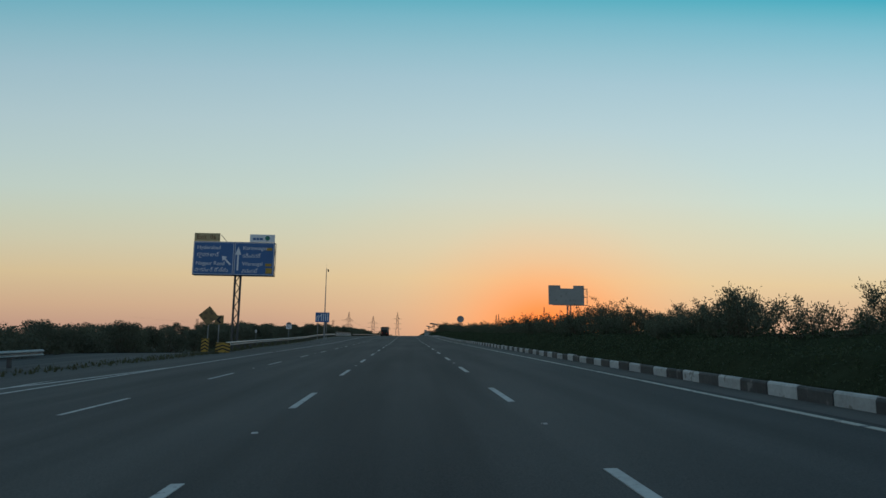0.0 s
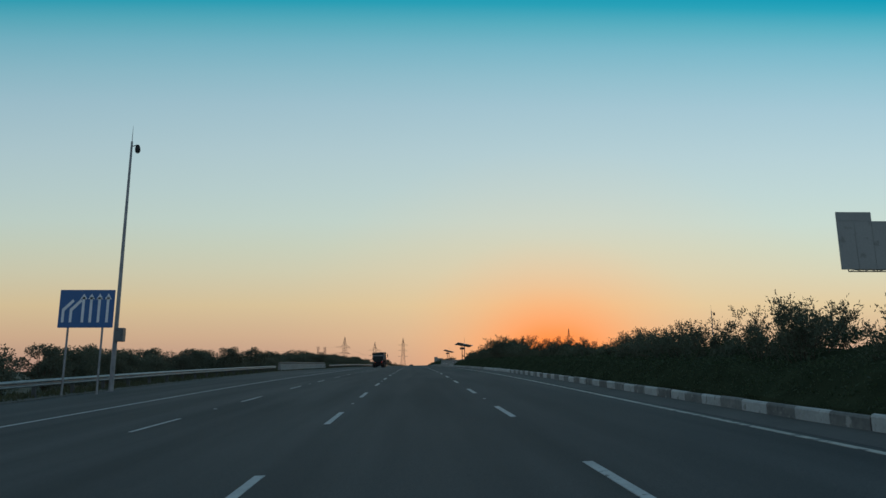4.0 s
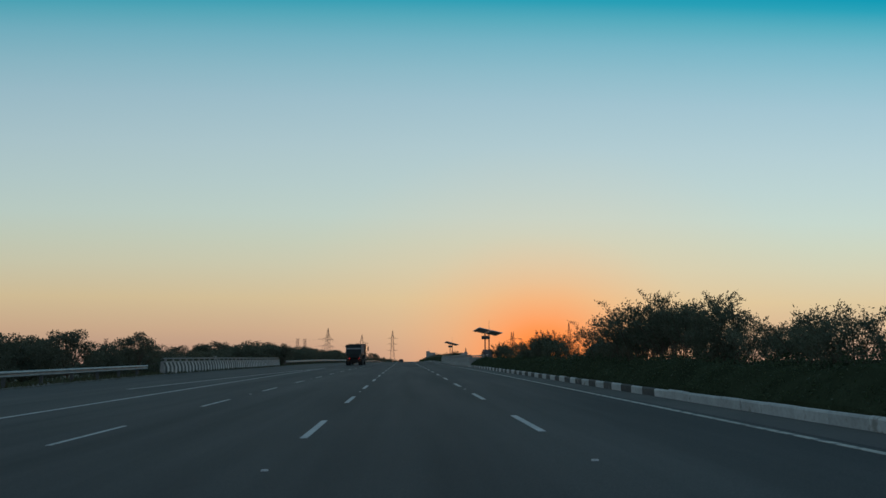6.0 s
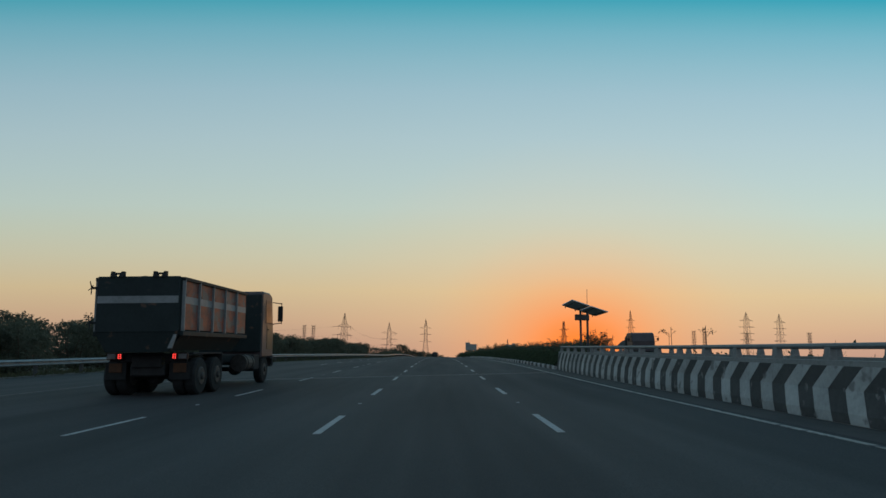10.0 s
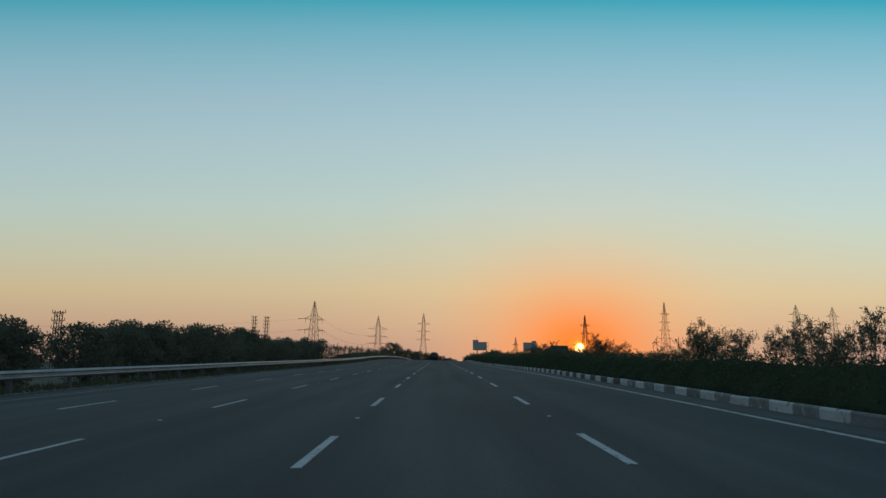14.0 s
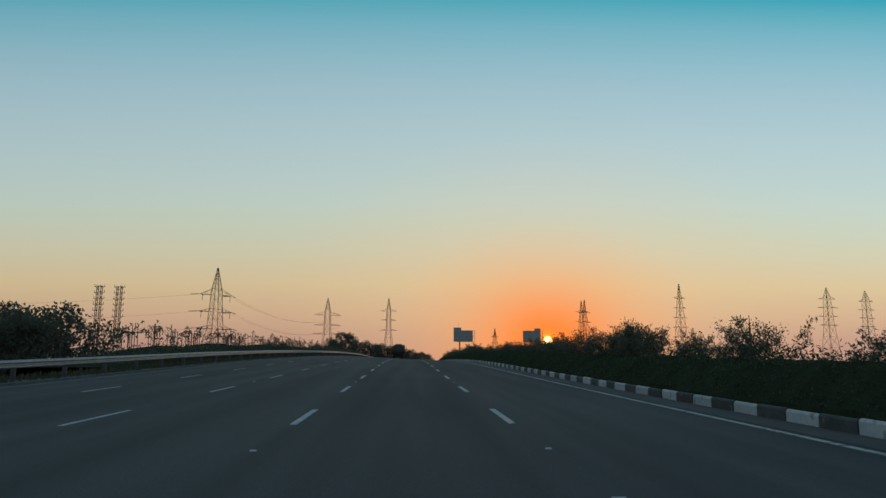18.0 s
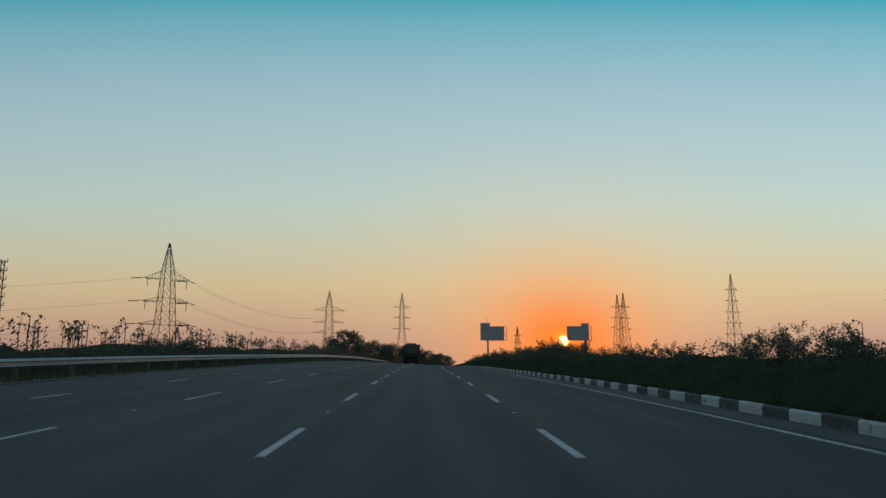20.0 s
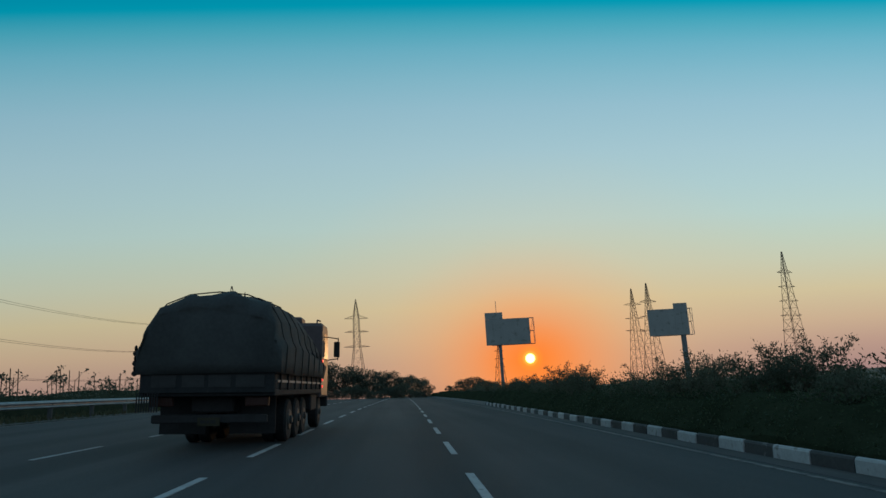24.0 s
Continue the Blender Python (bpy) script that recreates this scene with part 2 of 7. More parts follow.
def leaf_material(name, base, alt):
    """Leaves, each clump a little different, letting some light through."""
    m = bpy.data.materials.new(name)
    m.use_nodes = True
    nt = m.node_tree
    b = nt.nodes["Principled BSDF"]
    b.inputs["Roughness"].default_value = 0.65
    b.inputs["Specular IOR Level"].default_value = 0.25
    ge, oi = nt.nodes.new("ShaderNodeNewGeometry"), nt.nodes.new("ShaderNodeObjectInfo")
    ad = nt.nodes.new("ShaderNodeMath")
    ad.operation = "MULTIPLY_ADD"
    nt.links.new(ge.outputs["Random Per Island"], ad.inputs[0])
    ad.inputs[1].default_value = 0.65
    m2 = nt.nodes.new("ShaderNodeMath")
    m2.operation = "MULTIPLY"
    nt.links.new(oi.outputs["Random"], m2.inputs[0])
    m2.inputs[1].default_value = 0.35
    nt.links.new(m2.outputs[0], ad.inputs[2])
    cr = nt.nodes.new("ShaderNodeValToRGB")
    nt.links.new(ad.outputs[0], cr.inputs[0])
    set_ramp(cr, [(0.1, (*alt, 1)), (0.9, (*base, 1))])
    nt.links.new(cr.outputs[0], b.inputs["Base Color"])
    tr = nt.nodes.new("ShaderNodeBsdfTranslucent")
    nt.links.new(cr.outputs[0], tr.inputs["Color"])
    mx = nt.nodes.new("ShaderNodeMixShader")
    mx.inputs[0].default_value = 0.45
    nt.links.new(b.outputs[0], mx.inputs[1])
    nt.links.new(tr.outputs[0], mx.inputs[2])
    nt.links.new(mx.outputs[0], nt.nodes["Material Output"].inputs[0])
    return m


def lamp_material(name, colour, strength):
    m = bpy.data.materials.new(name)
    m.use_nodes = True
    b = m.node_tree.nodes["Principled BSDF"]
    b.inputs["Base Color"].default_value = (*colour, 1)
    b.inputs["Emission Color"].default_value = (*colour, 1)
    b.inputs["Emission Strength"].default_value = strength
    b.inputs["Roughness"].default_value = 0.3
    return m


def glass_material(name, tint=(0.02, 0.025, 0.03)):
    m = bpy.data.materials.new(name)
    m.use_nodes = True
    b = m.node_tree.nodes["Principled BSDF"]
    b.inputs["Base Color"].default_value = (*tint, 1)
    b.inputs["Roughness"].default_value = 0.35
    b.inputs["Specular IOR Level"].default_value = 0.12
    return m


def asphalt_material():
    """Dark asphalt: aggregate grain, paving lanes along the road, tyre-polished tracks and patches."""
    m = bpy.data.materials.new("asphalt")
    m.use_nodes = True
    nt = m.node_tree
    b = nt.nodes["Principled BSDF"]
    b.inputs["Specular IOR Level"].default_value = 0.25
    tc = nt.nodes.new("ShaderNodeTexCoord")

    def noise_tex(scale, stretch, detail=4):
        mp = nt.nodes.new("ShaderNodeMapping")
        mp.inputs["Scale"].default_value = stretch
        nt.links.new(tc.outputs["Object"], mp.inputs["Vector"])
        n = nt.nodes.new("ShaderNodeTexNoise")
        n.inputs["Scale"].default_value, n.inputs["Detail"].default_value = scale, detail
        nt.links.new(mp.outputs[0], n.inputs["Vector"])
        return n.outputs["Fac"]

    grain, lanes, patch = noise_tex(55, (1, 1, 1)), noise_tex(0.9, (1, 0.02, 1), 3), noise_tex(0.25, (1, 0.35, 1), 5)
    base = nt.nodes.new("ShaderNodeValToRGB")
    nt.links.new(lanes, base.inputs[0])
    set_ramp(base, [(0.32, (0.033, 0.0325, 0.033, 1)), (0.68, (0.054, 0.053, 0.053, 1))])
    m1 = nt.nodes.new("ShaderNodeMixRGB")
    m1.blend_type = "MULTIPLY"
    m1.inputs[0].default_value = 1.0
    nt.links.new(base.outputs[0], m1.inputs[1])
    pr = nt.nodes.new("ShaderNodeValToRGB")
    nt.links.new(patch, pr.inputs[0])
    set_ramp(pr, [(0.3, (0.78, 0.78, 0.80, 1)), (0.7, (1.15, 1.15, 1.13, 1))])
    nt.links.new(pr.outputs[0], m1.inputs[2])
    m2 = nt.nodes.new("ShaderNodeMixRGB")
    m2.blend_type = "MULTIPLY"
    m2.inputs[0].default_value = 1.0
    nt.links.new(m1.outputs[0], m2.inputs[1])
    gr = nt.nodes.new("ShaderNodeValToRGB")
    nt.links.new(grain, gr.inputs[0])
    set_ramp(gr, [(0.3, (0.6, 0.6, 0.6, 1)), (0.72, (1.35, 1.35, 1.35, 1))])
    nt.links.new(gr.outputs[0], m2.inputs[2])
    nt.links.new(m2.outputs[0], b.inputs["Base Color"])
    rr = nt.nodes.new("ShaderNodeMapRange")
    nt.links.new(lanes, rr.inputs[0])
    rr.inputs[3].default_value, rr.inputs[4].default_value = 0.92, 0.78
    nt.links.new(rr.outputs[0], b.inputs["Roughness"])
    bp = nt.nodes.new("ShaderNodeBump")
    bp.inputs["Strength"].default_value, bp.inputs["Distance"].default_value = 0.4, 0.01
    nt.links.new(grain, bp.inputs["Height"])
    nt.links.new(bp.outputs[0], b.inputs["Normal"])
    return m


ASPHALT = asphalt_material()
SOIL = material("dry_soil", (0.075, 0.068, 0.048), 0.95, alt=(0.04, 0.046, 0.026), scale=0.15, fine=6, bump=0.5)
GUTTER = material("gutter_dust", (0.085, 0.08, 0.075), 0.95, alt=(0.052, 0.05, 0.048), scale=0.6, fine=14, bump=0.3)
RAIL_POST = material("dull_rail_post", (0.09, 0.09, 0.088), 0.8, alt=(0.055, 0.053, 0.05), scale=4, fine=25)
SIGN_BROWN = material("sign_bleached_symbol", (0.17, 0.115, 0.065), 0.7, alt=(0.11, 0.075, 0.045), scale=5, fine=20)
VERGE = material("verge_gravel", (0.105, 0.097, 0.084), 0.95, alt=(0.055, 0.052, 0.044), scale=0.5, fine=12, bump=0.5)
PAINT = material("road_paint", (0.42, 0.42, 0.41), 0.75, alt=(0.28, 0.28, 0.275), scale=2, fine=18, wear=((0.12, 0.12, 0.12), 9.0, 0.60))
WORN_PAINT = material("worn_road_paint", (0.20, 0.20, 0.195), 0.8, alt=(0.10, 0.10, 0.10), scale=1.5, fine=18, wear=((0.055, 0.055, 0.055), 3.0, 0.50))
YPAINT = material("edge_line_paint", (0.42, 0.40, 0.36), 0.75, alt=(0.25, 0.24, 0.21), scale=0.35, fine=18, wear=((0.10, 0.10, 0.10), 5.0, 0.55))
DULL_LINE = material("dull_line_paint", (0.19, 0.18, 0.16), 0.8, alt=(0.11, 0.105, 0.095), scale=0.5, fine=18, wear=((0.07, 0.068, 0.065), 4.0, 0.52))
KERB_WHITE = material("kerb_white_paint", (0.46, 0.46, 0.45), 0.8, alt=(0.30, 0.295, 0.28), scale=2, fine=14, per_object=0.12, wear=((0.22, 0.21, 0.19), 4.0, 0.60))
KERB_BLACK = material("kerb_black_paint", (0.075, 0.073, 0.07), 0.8, alt=(0.045, 0.044, 0.043), scale=2, fine=14, per_object=0.2, wear=((0.16, 0.155, 0.145), 4.0, 0.62))
KERB_WORN = material("kerb_worn_black", (0.19, 0.185, 0.175), 0.85, alt=(0.10, 0.098, 0.094), scale=3, fine=14, per_object=0.2, wear=((0.30, 0.29, 0.27), 4.0, 0.60))
CONCRETE = material("weathered_concrete", (0.30, 0.29, 0.27), 0.9, alt=(0.18, 0.175, 0.165), scale=0.8, fine=14, bump=0.3, wear=((0.12, 0.115, 0.11), 1.6, 0.62))
GALV = material("galvanised_steel", (0.30, 0.305, 0.31), 0.5, 0.45, alt=(0.17, 0.175, 0.18), scale=2, fine=25)
STEEL = material("grey_painted_steel", (0.20, 0.21, 0.21), 0.55, 0.2, alt=(0.13, 0.13, 0.13), scale=2, fine=25, wear=((0.12, 0.07, 0.04), 5, 0.66))
TOWER = material("tower_steel", (0.075, 0.062, 0.05), 0.7, 0.1, alt=(0.045, 0.04, 0.035), scale=1, fine=10)
SIGN_BLUE = material("sign_blue_sheeting", (0.038, 0.125, 0.30), 0.45, alt=(0.030, 0.105, 0.26), scale=1.5, fine=10, spec=0.4)
SIGN_YELLOW = material("sign_yellow_sheeting", (0.42, 0.27, 0.04), 0.5, alt=(0.30, 0.19, 0.03), scale=3, fine=12)
SIGN_FADED = material("sign_faded_yellow", (0.46, 0.36, 0.20), 0.6, alt=(0.36, 0.28, 0.15), scale=2.5, fine=12, wear=((0.26, 0.19, 0.10), 2.2, 0.58))
SIGN_WHITE = material("sign_white_sheeting", (0.74, 0.75, 0.76), 0.45, alt=(0.62, 0.63, 0.64), scale=2, fine=12)
SIGN_BACK = material("bare_aluminium_back", (0.30, 0.305, 0.285), 0.6, 0.15, alt=(0.24, 0.245, 0.23), scale=0.5, fine=8, wear=((0.20, 0.20, 0.185), 1.2, 0.58))
SIGN_RUST = material("sign_faded_red_film", (0.24, 0.11, 0.055), 0.7, alt=(0.17, 0.085, 0.045), scale=3, fine=16)
SIGN_DULL = material("sign_grimy_yellow", (0.25, 0.175, 0.075), 0.7, alt=(0.17, 0.12, 0.055), scale=3, fine=12, wear=((0.10, 0.08, 0.05), 3.0, 0.60))
SIGN_GREY = material("sign_faded_black", (0.085, 0.09, 0.095), 0.7, alt=(0.05, 0.053, 0.056), scale=6, fine=20)
DISC_GREY = material("sign_grimy_white", (0.30, 0.33, 0.35), 0.6, alt=(0.24, 0.265, 0.28), scale=3, fine=14)
SIGN_BLACK = material("sign_black_film", (0.02, 0.02, 0.02), 0.5, alt=(0.015, 0.015, 0.015))
BARK = material("bark", (0.12, 0.09, 0.065), 0.95, alt=(0.06, 0.045, 0.03), scale=4, fine=30, bump=0.6)
LEAF_DARK = leaf_material("dark_leaves", (0.12, 0.125, 0.085), (0.075, 0.082, 0.055))
LEAF_SHRUB = leaf_material("shrub_leaves", (0.125, 0.135, 0.09), (0.08, 0.09, 0.056))
LEAF_HEDGE = leaf_material("hedge_leaves", (0.055, 0.074, 0.036), (0.034, 0.048, 0.024))
GRASS = leaf_material("verge_grass", (0.075, 0.08, 0.04), (0.06, 0.055, 0.03))
RUBBER = material("tyre_rubber", (0.025, 0.025, 0.025), 0.9, alt=(0.015, 0.015, 0.015), scale=6, fine=40)
UNDER = material("chassis_black", (0.034, 0.034, 0.034), 0.85, 0.0, alt=(0.02, 0.019, 0.019), scale=3, fine=20)



# ---- building helpers ----
class Shape:
    """Collects faces of one mesh, with a material slot for each face."""

    def __init__(self):
        self.v, self.f, self.mi = [], [], []

    def face(self, pts, mi=0):
        n = len(self.v)
        self.v.extend(tuple(p) for p in pts)
        self.f.append(tuple(range(n, n + len(pts))))
        self.mi.append(mi)

    def hexa(self, a, mi=0):
        """Eight corners: four below, four above, both counter-clockwise from above."""
        n = len(self.v)
        self.v.extend(tuple(p) for p in a)
        for q in ((3, 2, 1, 0), (4, 5, 6, 7), (0, 1, 5, 4), (1, 2, 6, 5), (2, 3, 7, 6), (3, 0, 4, 7)):
            self.f.append(tuple(n + i for i in q))
            self.mi.append(mi)

    def box(self, x0, x1, y0, y1, z0, z1, mi=0, bev=0.0):
        if bev <= 0:
            self.hexa([(x0, y0, z0), (x1, y0, z0), (x1, y1, z0), (x0, y1, z0), (x0, y0, z1), (x1, y0, z1), (x1, y1, z1), (x0, y1, z1)], mi)
            return
        b = min(bev, (x1 - x0) * 0.45, (y1 - y0) * 0.45, (z1 - z0) * 0.45)
        rings = []
        for z, i in ((z0, b), (z0 + b, 0), (z1 - b, 0), (z1, b)):
            c = b
            xa, xb, ya, yb = x0 + i, x1 - i, y0 + i, y1 - i
            rings.append([(xa + c, ya, z), (xb - c, ya, z), (xb, ya + c, z), (xb, yb - c, z), (xb - c, yb, z), (xa + c, yb, z), (xa, yb - c, z), (xa, ya + c, z)])
        self.loft(rings, mi, True)

    def loft(self, rings, mi=0, caps=True, closed=True):
        n, k = len(self.v), len(rings[0])
        for r in rings:
            self.v.extend(tuple(p) for p in r)
        for j in range(len(rings) - 1):
            for i in range(k if closed else k - 1):
                a, b = n + j * k + i, n + j * k + (i + 1) % k
                self.f.append((a, b, b + k, a + k))
                self.mi.append(mi)
        if caps:
            self.f.append(tuple(n + i for i in reversed(range(k))))
            self.f.append(tuple(n + (len(rings) - 1) * k + i for i in range(k)))
            self.mi.extend((mi, mi))

    def rod(self, p, q, r, r2=None, n=6, mi=0):
        p, q = Vector(p), Vector(q)
        d = (q - p).normalized()
        u = d.orthogonal().normalized()
        w = d.cross(u)
        rings = []
        for c, s in ((p, r), (q, r if r2 is None else r2)):
            rings.append([c + (u * math.cos(2 * math.pi * i / n) + w * math.sin(2 * math.pi * i / n)) * s for i in range(n)])
        self.loft(rings, mi)

    def wheel(self, c, axis, r, width, n=20, mi=0, bev=0.04):
        c, a = Vector(c), Vector(axis).normalized()
        u = a.orthogonal().normalized()
        w = a.cross(u)
        rings = []
        for off, rr in ((-width / 2, r - bev), (-width / 2 + bev, r), (width / 2 - bev, r), (width / 2, r - bev)):
            rings.append([c + a * off + (u * math.cos(2 * math.pi * i / n) + w * math.sin(2 * math.pi * i / n)) * rr for i in range(n)])
        self.loft(rings, mi)

    def prism(self, poly, axis, a, b, mi=0):
        """A polygon of (u, v) swept along axis 'x', 'y' or 'z' from a to b."""
        def at(u, v, w):
            return (w, u, v) if axis == "x" else (u, w, v) if axis == "y" else (u, v, w)
        self.loft([[at(u, v, a) for u, v in poly], [at(u, v, b) for u, v in poly]], mi)

    def mesh(self, name, mats):
        me = bpy.data.meshes.new(name)
        me.from_pydata(self.v, [], self.f)
        for m in mats if isinstance(mats, (list, tuple)) else (mats,):
            me.materials.append(m)
        if any(self.mi):
            me.polygons.foreach_set("material_index", self.mi)
        me.update()
        return me


def part(name, shape, mats, parent, label="", at=None):
    ob = new(name, shape.mesh(name, mats) if isinstance(shape, Shape) else shape)
    ob.parent = parent
    if at is not None:
        ob.matrix_basis = at
    if label:
        ob["label"] = label
    return ob


def thing(name, m, label, category, group="", kind=""):
    ob = new(name)
    ob.empty_display_size = 0.3
    ob.matrix_basis = m
    return tagged(ob, label, category, group, kind)


def structure(name, shape, mats, label, category):
    return tagged(new(name, shape.mesh(name, mats)), label, category, kind="structure")


def letters(name, text, size, mat, parent, m, label="", align="LEFT"):
    """Raised lettering in the built-in font, as a mesh under its sign."""
    cu = bpy.data.curves.new(name, "FONT")
    cu.body, cu.size, cu.extrude, cu.align_x, cu.align_y, cu.resolution_u = text, size, 0.004, align, "CENTER", 3
    tmp = new(name, cu)
    me = bpy.data.meshes.new_from_object(tmp.evaluated_get(bpy.context.evaluated_depsgraph_get()))
    bpy.data.objects.remove(tmp)
    me.materials.clear()
    me.materials.append(mat)
    ob = new(name, me)
    ob.parent = parent
    ob.matrix_basis = m
    if label:
        ob["label"] = label
    return ob



# ---- ground and carriageways ----
Y0, Y1 = -60.0, 1400.0
LANES = (-5.71, -1.87, 1.87)
LEFT_EDGE = -9.6
DASHES = [(0, 3.4), (5, 48.4), (10, 94.6), (17, 158.7), (22, 200.2), (27, 245.1), (29, 263.6), (35, 318.8), (38, 345.7), (43, 392.3), (47, 429.5), (50, 457.0),
          (57, 521.3), (58, 530.3), (60, 548.7), (120, 911.7)]      # number of a dash and where it begins
BRIDGE0, BRIDGE1 = 225.2, 284.4


def grid(us, ys, f):
    """A sheet over us by ys, its corners from f(u, y)."""
    s = Shape()
    for y in ys:
        for u in us:
            s.v.append(tuple(f(u, y)))
    k = len(us)
    for j in range(len(ys) - 1):
        for i in range(k - 1):
            s.f.append((j * k + i, j * k + i + 1, (j + 1) * k + i + 1, (j + 1) * k + i))
            s.mi.append(0)
    return s


gx = [-4500, -2500, -1200, -600, -300, -150, -90, -60, -48, -40, -34, -29, -25, -22, -19, -16, -13, 0, 8, 11, 14, 29, 33, 37, 42, 60, 90, 150, 300, 600, 1200, 2500, 4500]
gy = [-1500, -600, -250] + list(range(-100, 900, 10)) + [900, 950, 1000, 1075, 1150, 1250, 1400, 1800, 2400, 3200, 4200, 5500]
ground = structure("ground", grid(gx, gy, lambda x, y: (x, y, ground_z(x, max(-390, y)) - ramp(abs(x), 0, 14, 0.25, 0.0))), SOIL,
                   "dry scrubby ground running to the horizon", "ground")
ry = list(np.arange(Y0, 860, 5.0)) + list(np.arange(860, Y1, 15.0))


def left_side(y):
    return min(knots(RAIL, y) + 0.9, -11.0) - ramp(-y, -62, -46, 0.0, 14.0)


rs = grid((0, 0.25, 0.5, 0.75, 1.0), ry, lambda k, y: at(left_side(y) + (knots(KERB, y) + 0.1 - left_side(y)) * k, y))
road = structure("road", rs, ASPHALT, "dark grey asphalt carriageway with white lane markings", "road")
structure("opposite_road", grid((14.6, 18, 22, 28.5), ry, lambda u, y: at(u, y, -0.02)), ASPHALT, "far asphalt carriageway beyond the planted median", "road")
structure("shoulder", grid((-2.2, -0.05), ry, lambda k, y: at(knots(RAIL, y) + 0.95 + k - (14.0 if y < 55 else 0), y, 0.02 + 0.03 * k)), VERGE,
          "gravelly dirt shoulder under the guard rail", "shoulder")


def band(s, u0, u1, y0, y1, z0, z1, mi=0, step=5.0):
    """A bar along the road between heights z0 and z1 above it; u0 and u1 may be functions of y."""
    n = max(1, int(math.ceil((y1 - y0) / step)))
    rings = []
    for i in range(n + 1):
        y = y0 + (y1 - y0) * i / n
        a, b = (u0(y) if callable(u0) else u0), (u1(y) if callable(u1) else u1)
        rings.append([at(a, y, z0), at(b, y, z0), at(b, y, z1), at(a, y, z1)])
    s.loft(rings, mi)


s = Shape()
band(s, lambda y: knots(EDGE, y) - 0.06, lambda y: knots(EDGE, y) + 0.06, Y0, 530, -0.02, 0.006)
part("edge_line", s, YPAINT, road, "worn white edge line beside the median kerb")
s = Shape()
band(s, lambda y: knots(EDGE, y) - 0.06, lambda y: knots(EDGE, y) + 0.06, 530, 900, -0.02, 0.006)
part("edge_line", s, DULL_LINE, road, "dirty, nearly worn-off edge line beside the median kerb")
s = Shape()
band(s, lambda y: knots(EDGE, y) + 0.22, lambda y: knots(KERB, y) + 0.02, Y0, 900, -0.03, 0.004)
part("gutter_strip", s, GUTTER, road, "dusty grey strip between edge line and kerb")
s = Shape()
band(s, LEFT_EDGE - 0.07, LEFT_EDGE + 0.07, 14, 226, -0.02, 0.006)
part("edge_line", s, PAINT, road, "worn white line along the exit lane")
s = Shape()
band(s, lambda y: knots([(Y0, -9.9), (60, -9.9), (235, -12.8), (345, -12.9), (900, -12.4)], y), lambda y: knots([(Y0, -9.78), (60, -9.78), (235, -12.68), (345, -12.78), (900, -12.28)], y), 226, 900, -0.02, 0.006)
part("edge_line", s, DULL_LINE, road, "dirty edge line along the guard rail")
s = Shape()
band(s, lambda y: knots([(180, -12.6), (236, -9.9)], y), lambda y: knots([(180, -12.45), (236, -9.75)], y), 180, 236, -0.02, 0.006)
part("merge_line", s, PAINT, road)
s = Shape()
band(s, lambda y: knots([(4, -14.4), (19, -10.6), (30, -9.75)], y), lambda y: knots([(4, -14.2), (19, -10.42), (30, -9.6)], y), 4, 30, -0.02, 0.006)
part("gore_line", s, PAINT, road)
s = Shape()
band(s, lambda y: knots([(10, -9.75), (26, -11.2), (52, -13.0)], y), lambda y: knots([(10, -9.6), (26, -11.05), (52, -12.85)], y), 10, 52, -0.02, 0.007)
part("gore_line", s, PAINT, road)
for k in range(13):
    y = 82.4 + k * 2.42
    s = Shape()
    w = min(4.1, -10.0 - (knots(RAIL, y) + 1.3))
    q = [(-9.98, y), (-9.98, y + 0.2), (-9.98 - w, y + 0.2 * w + 0.2), (-9.98 - w, y + 0.2 * w)]
    q = list(reversed(q))
    s.hexa([at(u, v, -0.02) for u, v in q] + [at(u, v, 0.007) for u, v in q])
    part("hatch_stripe", s, WORN_PAINT, road)
dash_me = []
for hw in (0.06, 0.045):
    dash = Shape()
    dash.box(-hw, hw, 0, 3.0, -0.02, 0.008)
    dash_me.append(dash.mesh("lane_dash", PAINT))
stud = Shape()
stud.loft([[(-0.045, 0, -0.01), (0.045, 0, -0.01), (0.045, 0.08, -0.01), (-0.045, 0.08, -0.01)], [(-0.035, 0.02, 0.016), (0.035, 0.02, 0.016), (0.035, 0.06, 0.016), (-0.035, 0.06, 0.016)]])
stud_me = stud.mesh("road_stud", PAINT)
for u in LANES + (-9.4,):
    for k in range(-4, 92):
        y = knots(DASHES, k) if k >= 0 else 3.4 + 9 * k
        if u < -9 and (y < 300 or y > 560):
            continue
        part("lane_dash", dash_me[u < -5], None, road, at=on_road(u, y))
        if k % 2 == 0 and y < 540 and u > -9:
            part("road_stud", stud_me, None, road, at=on_road(u, y + 6))
rj = np.random.default_rng(21)
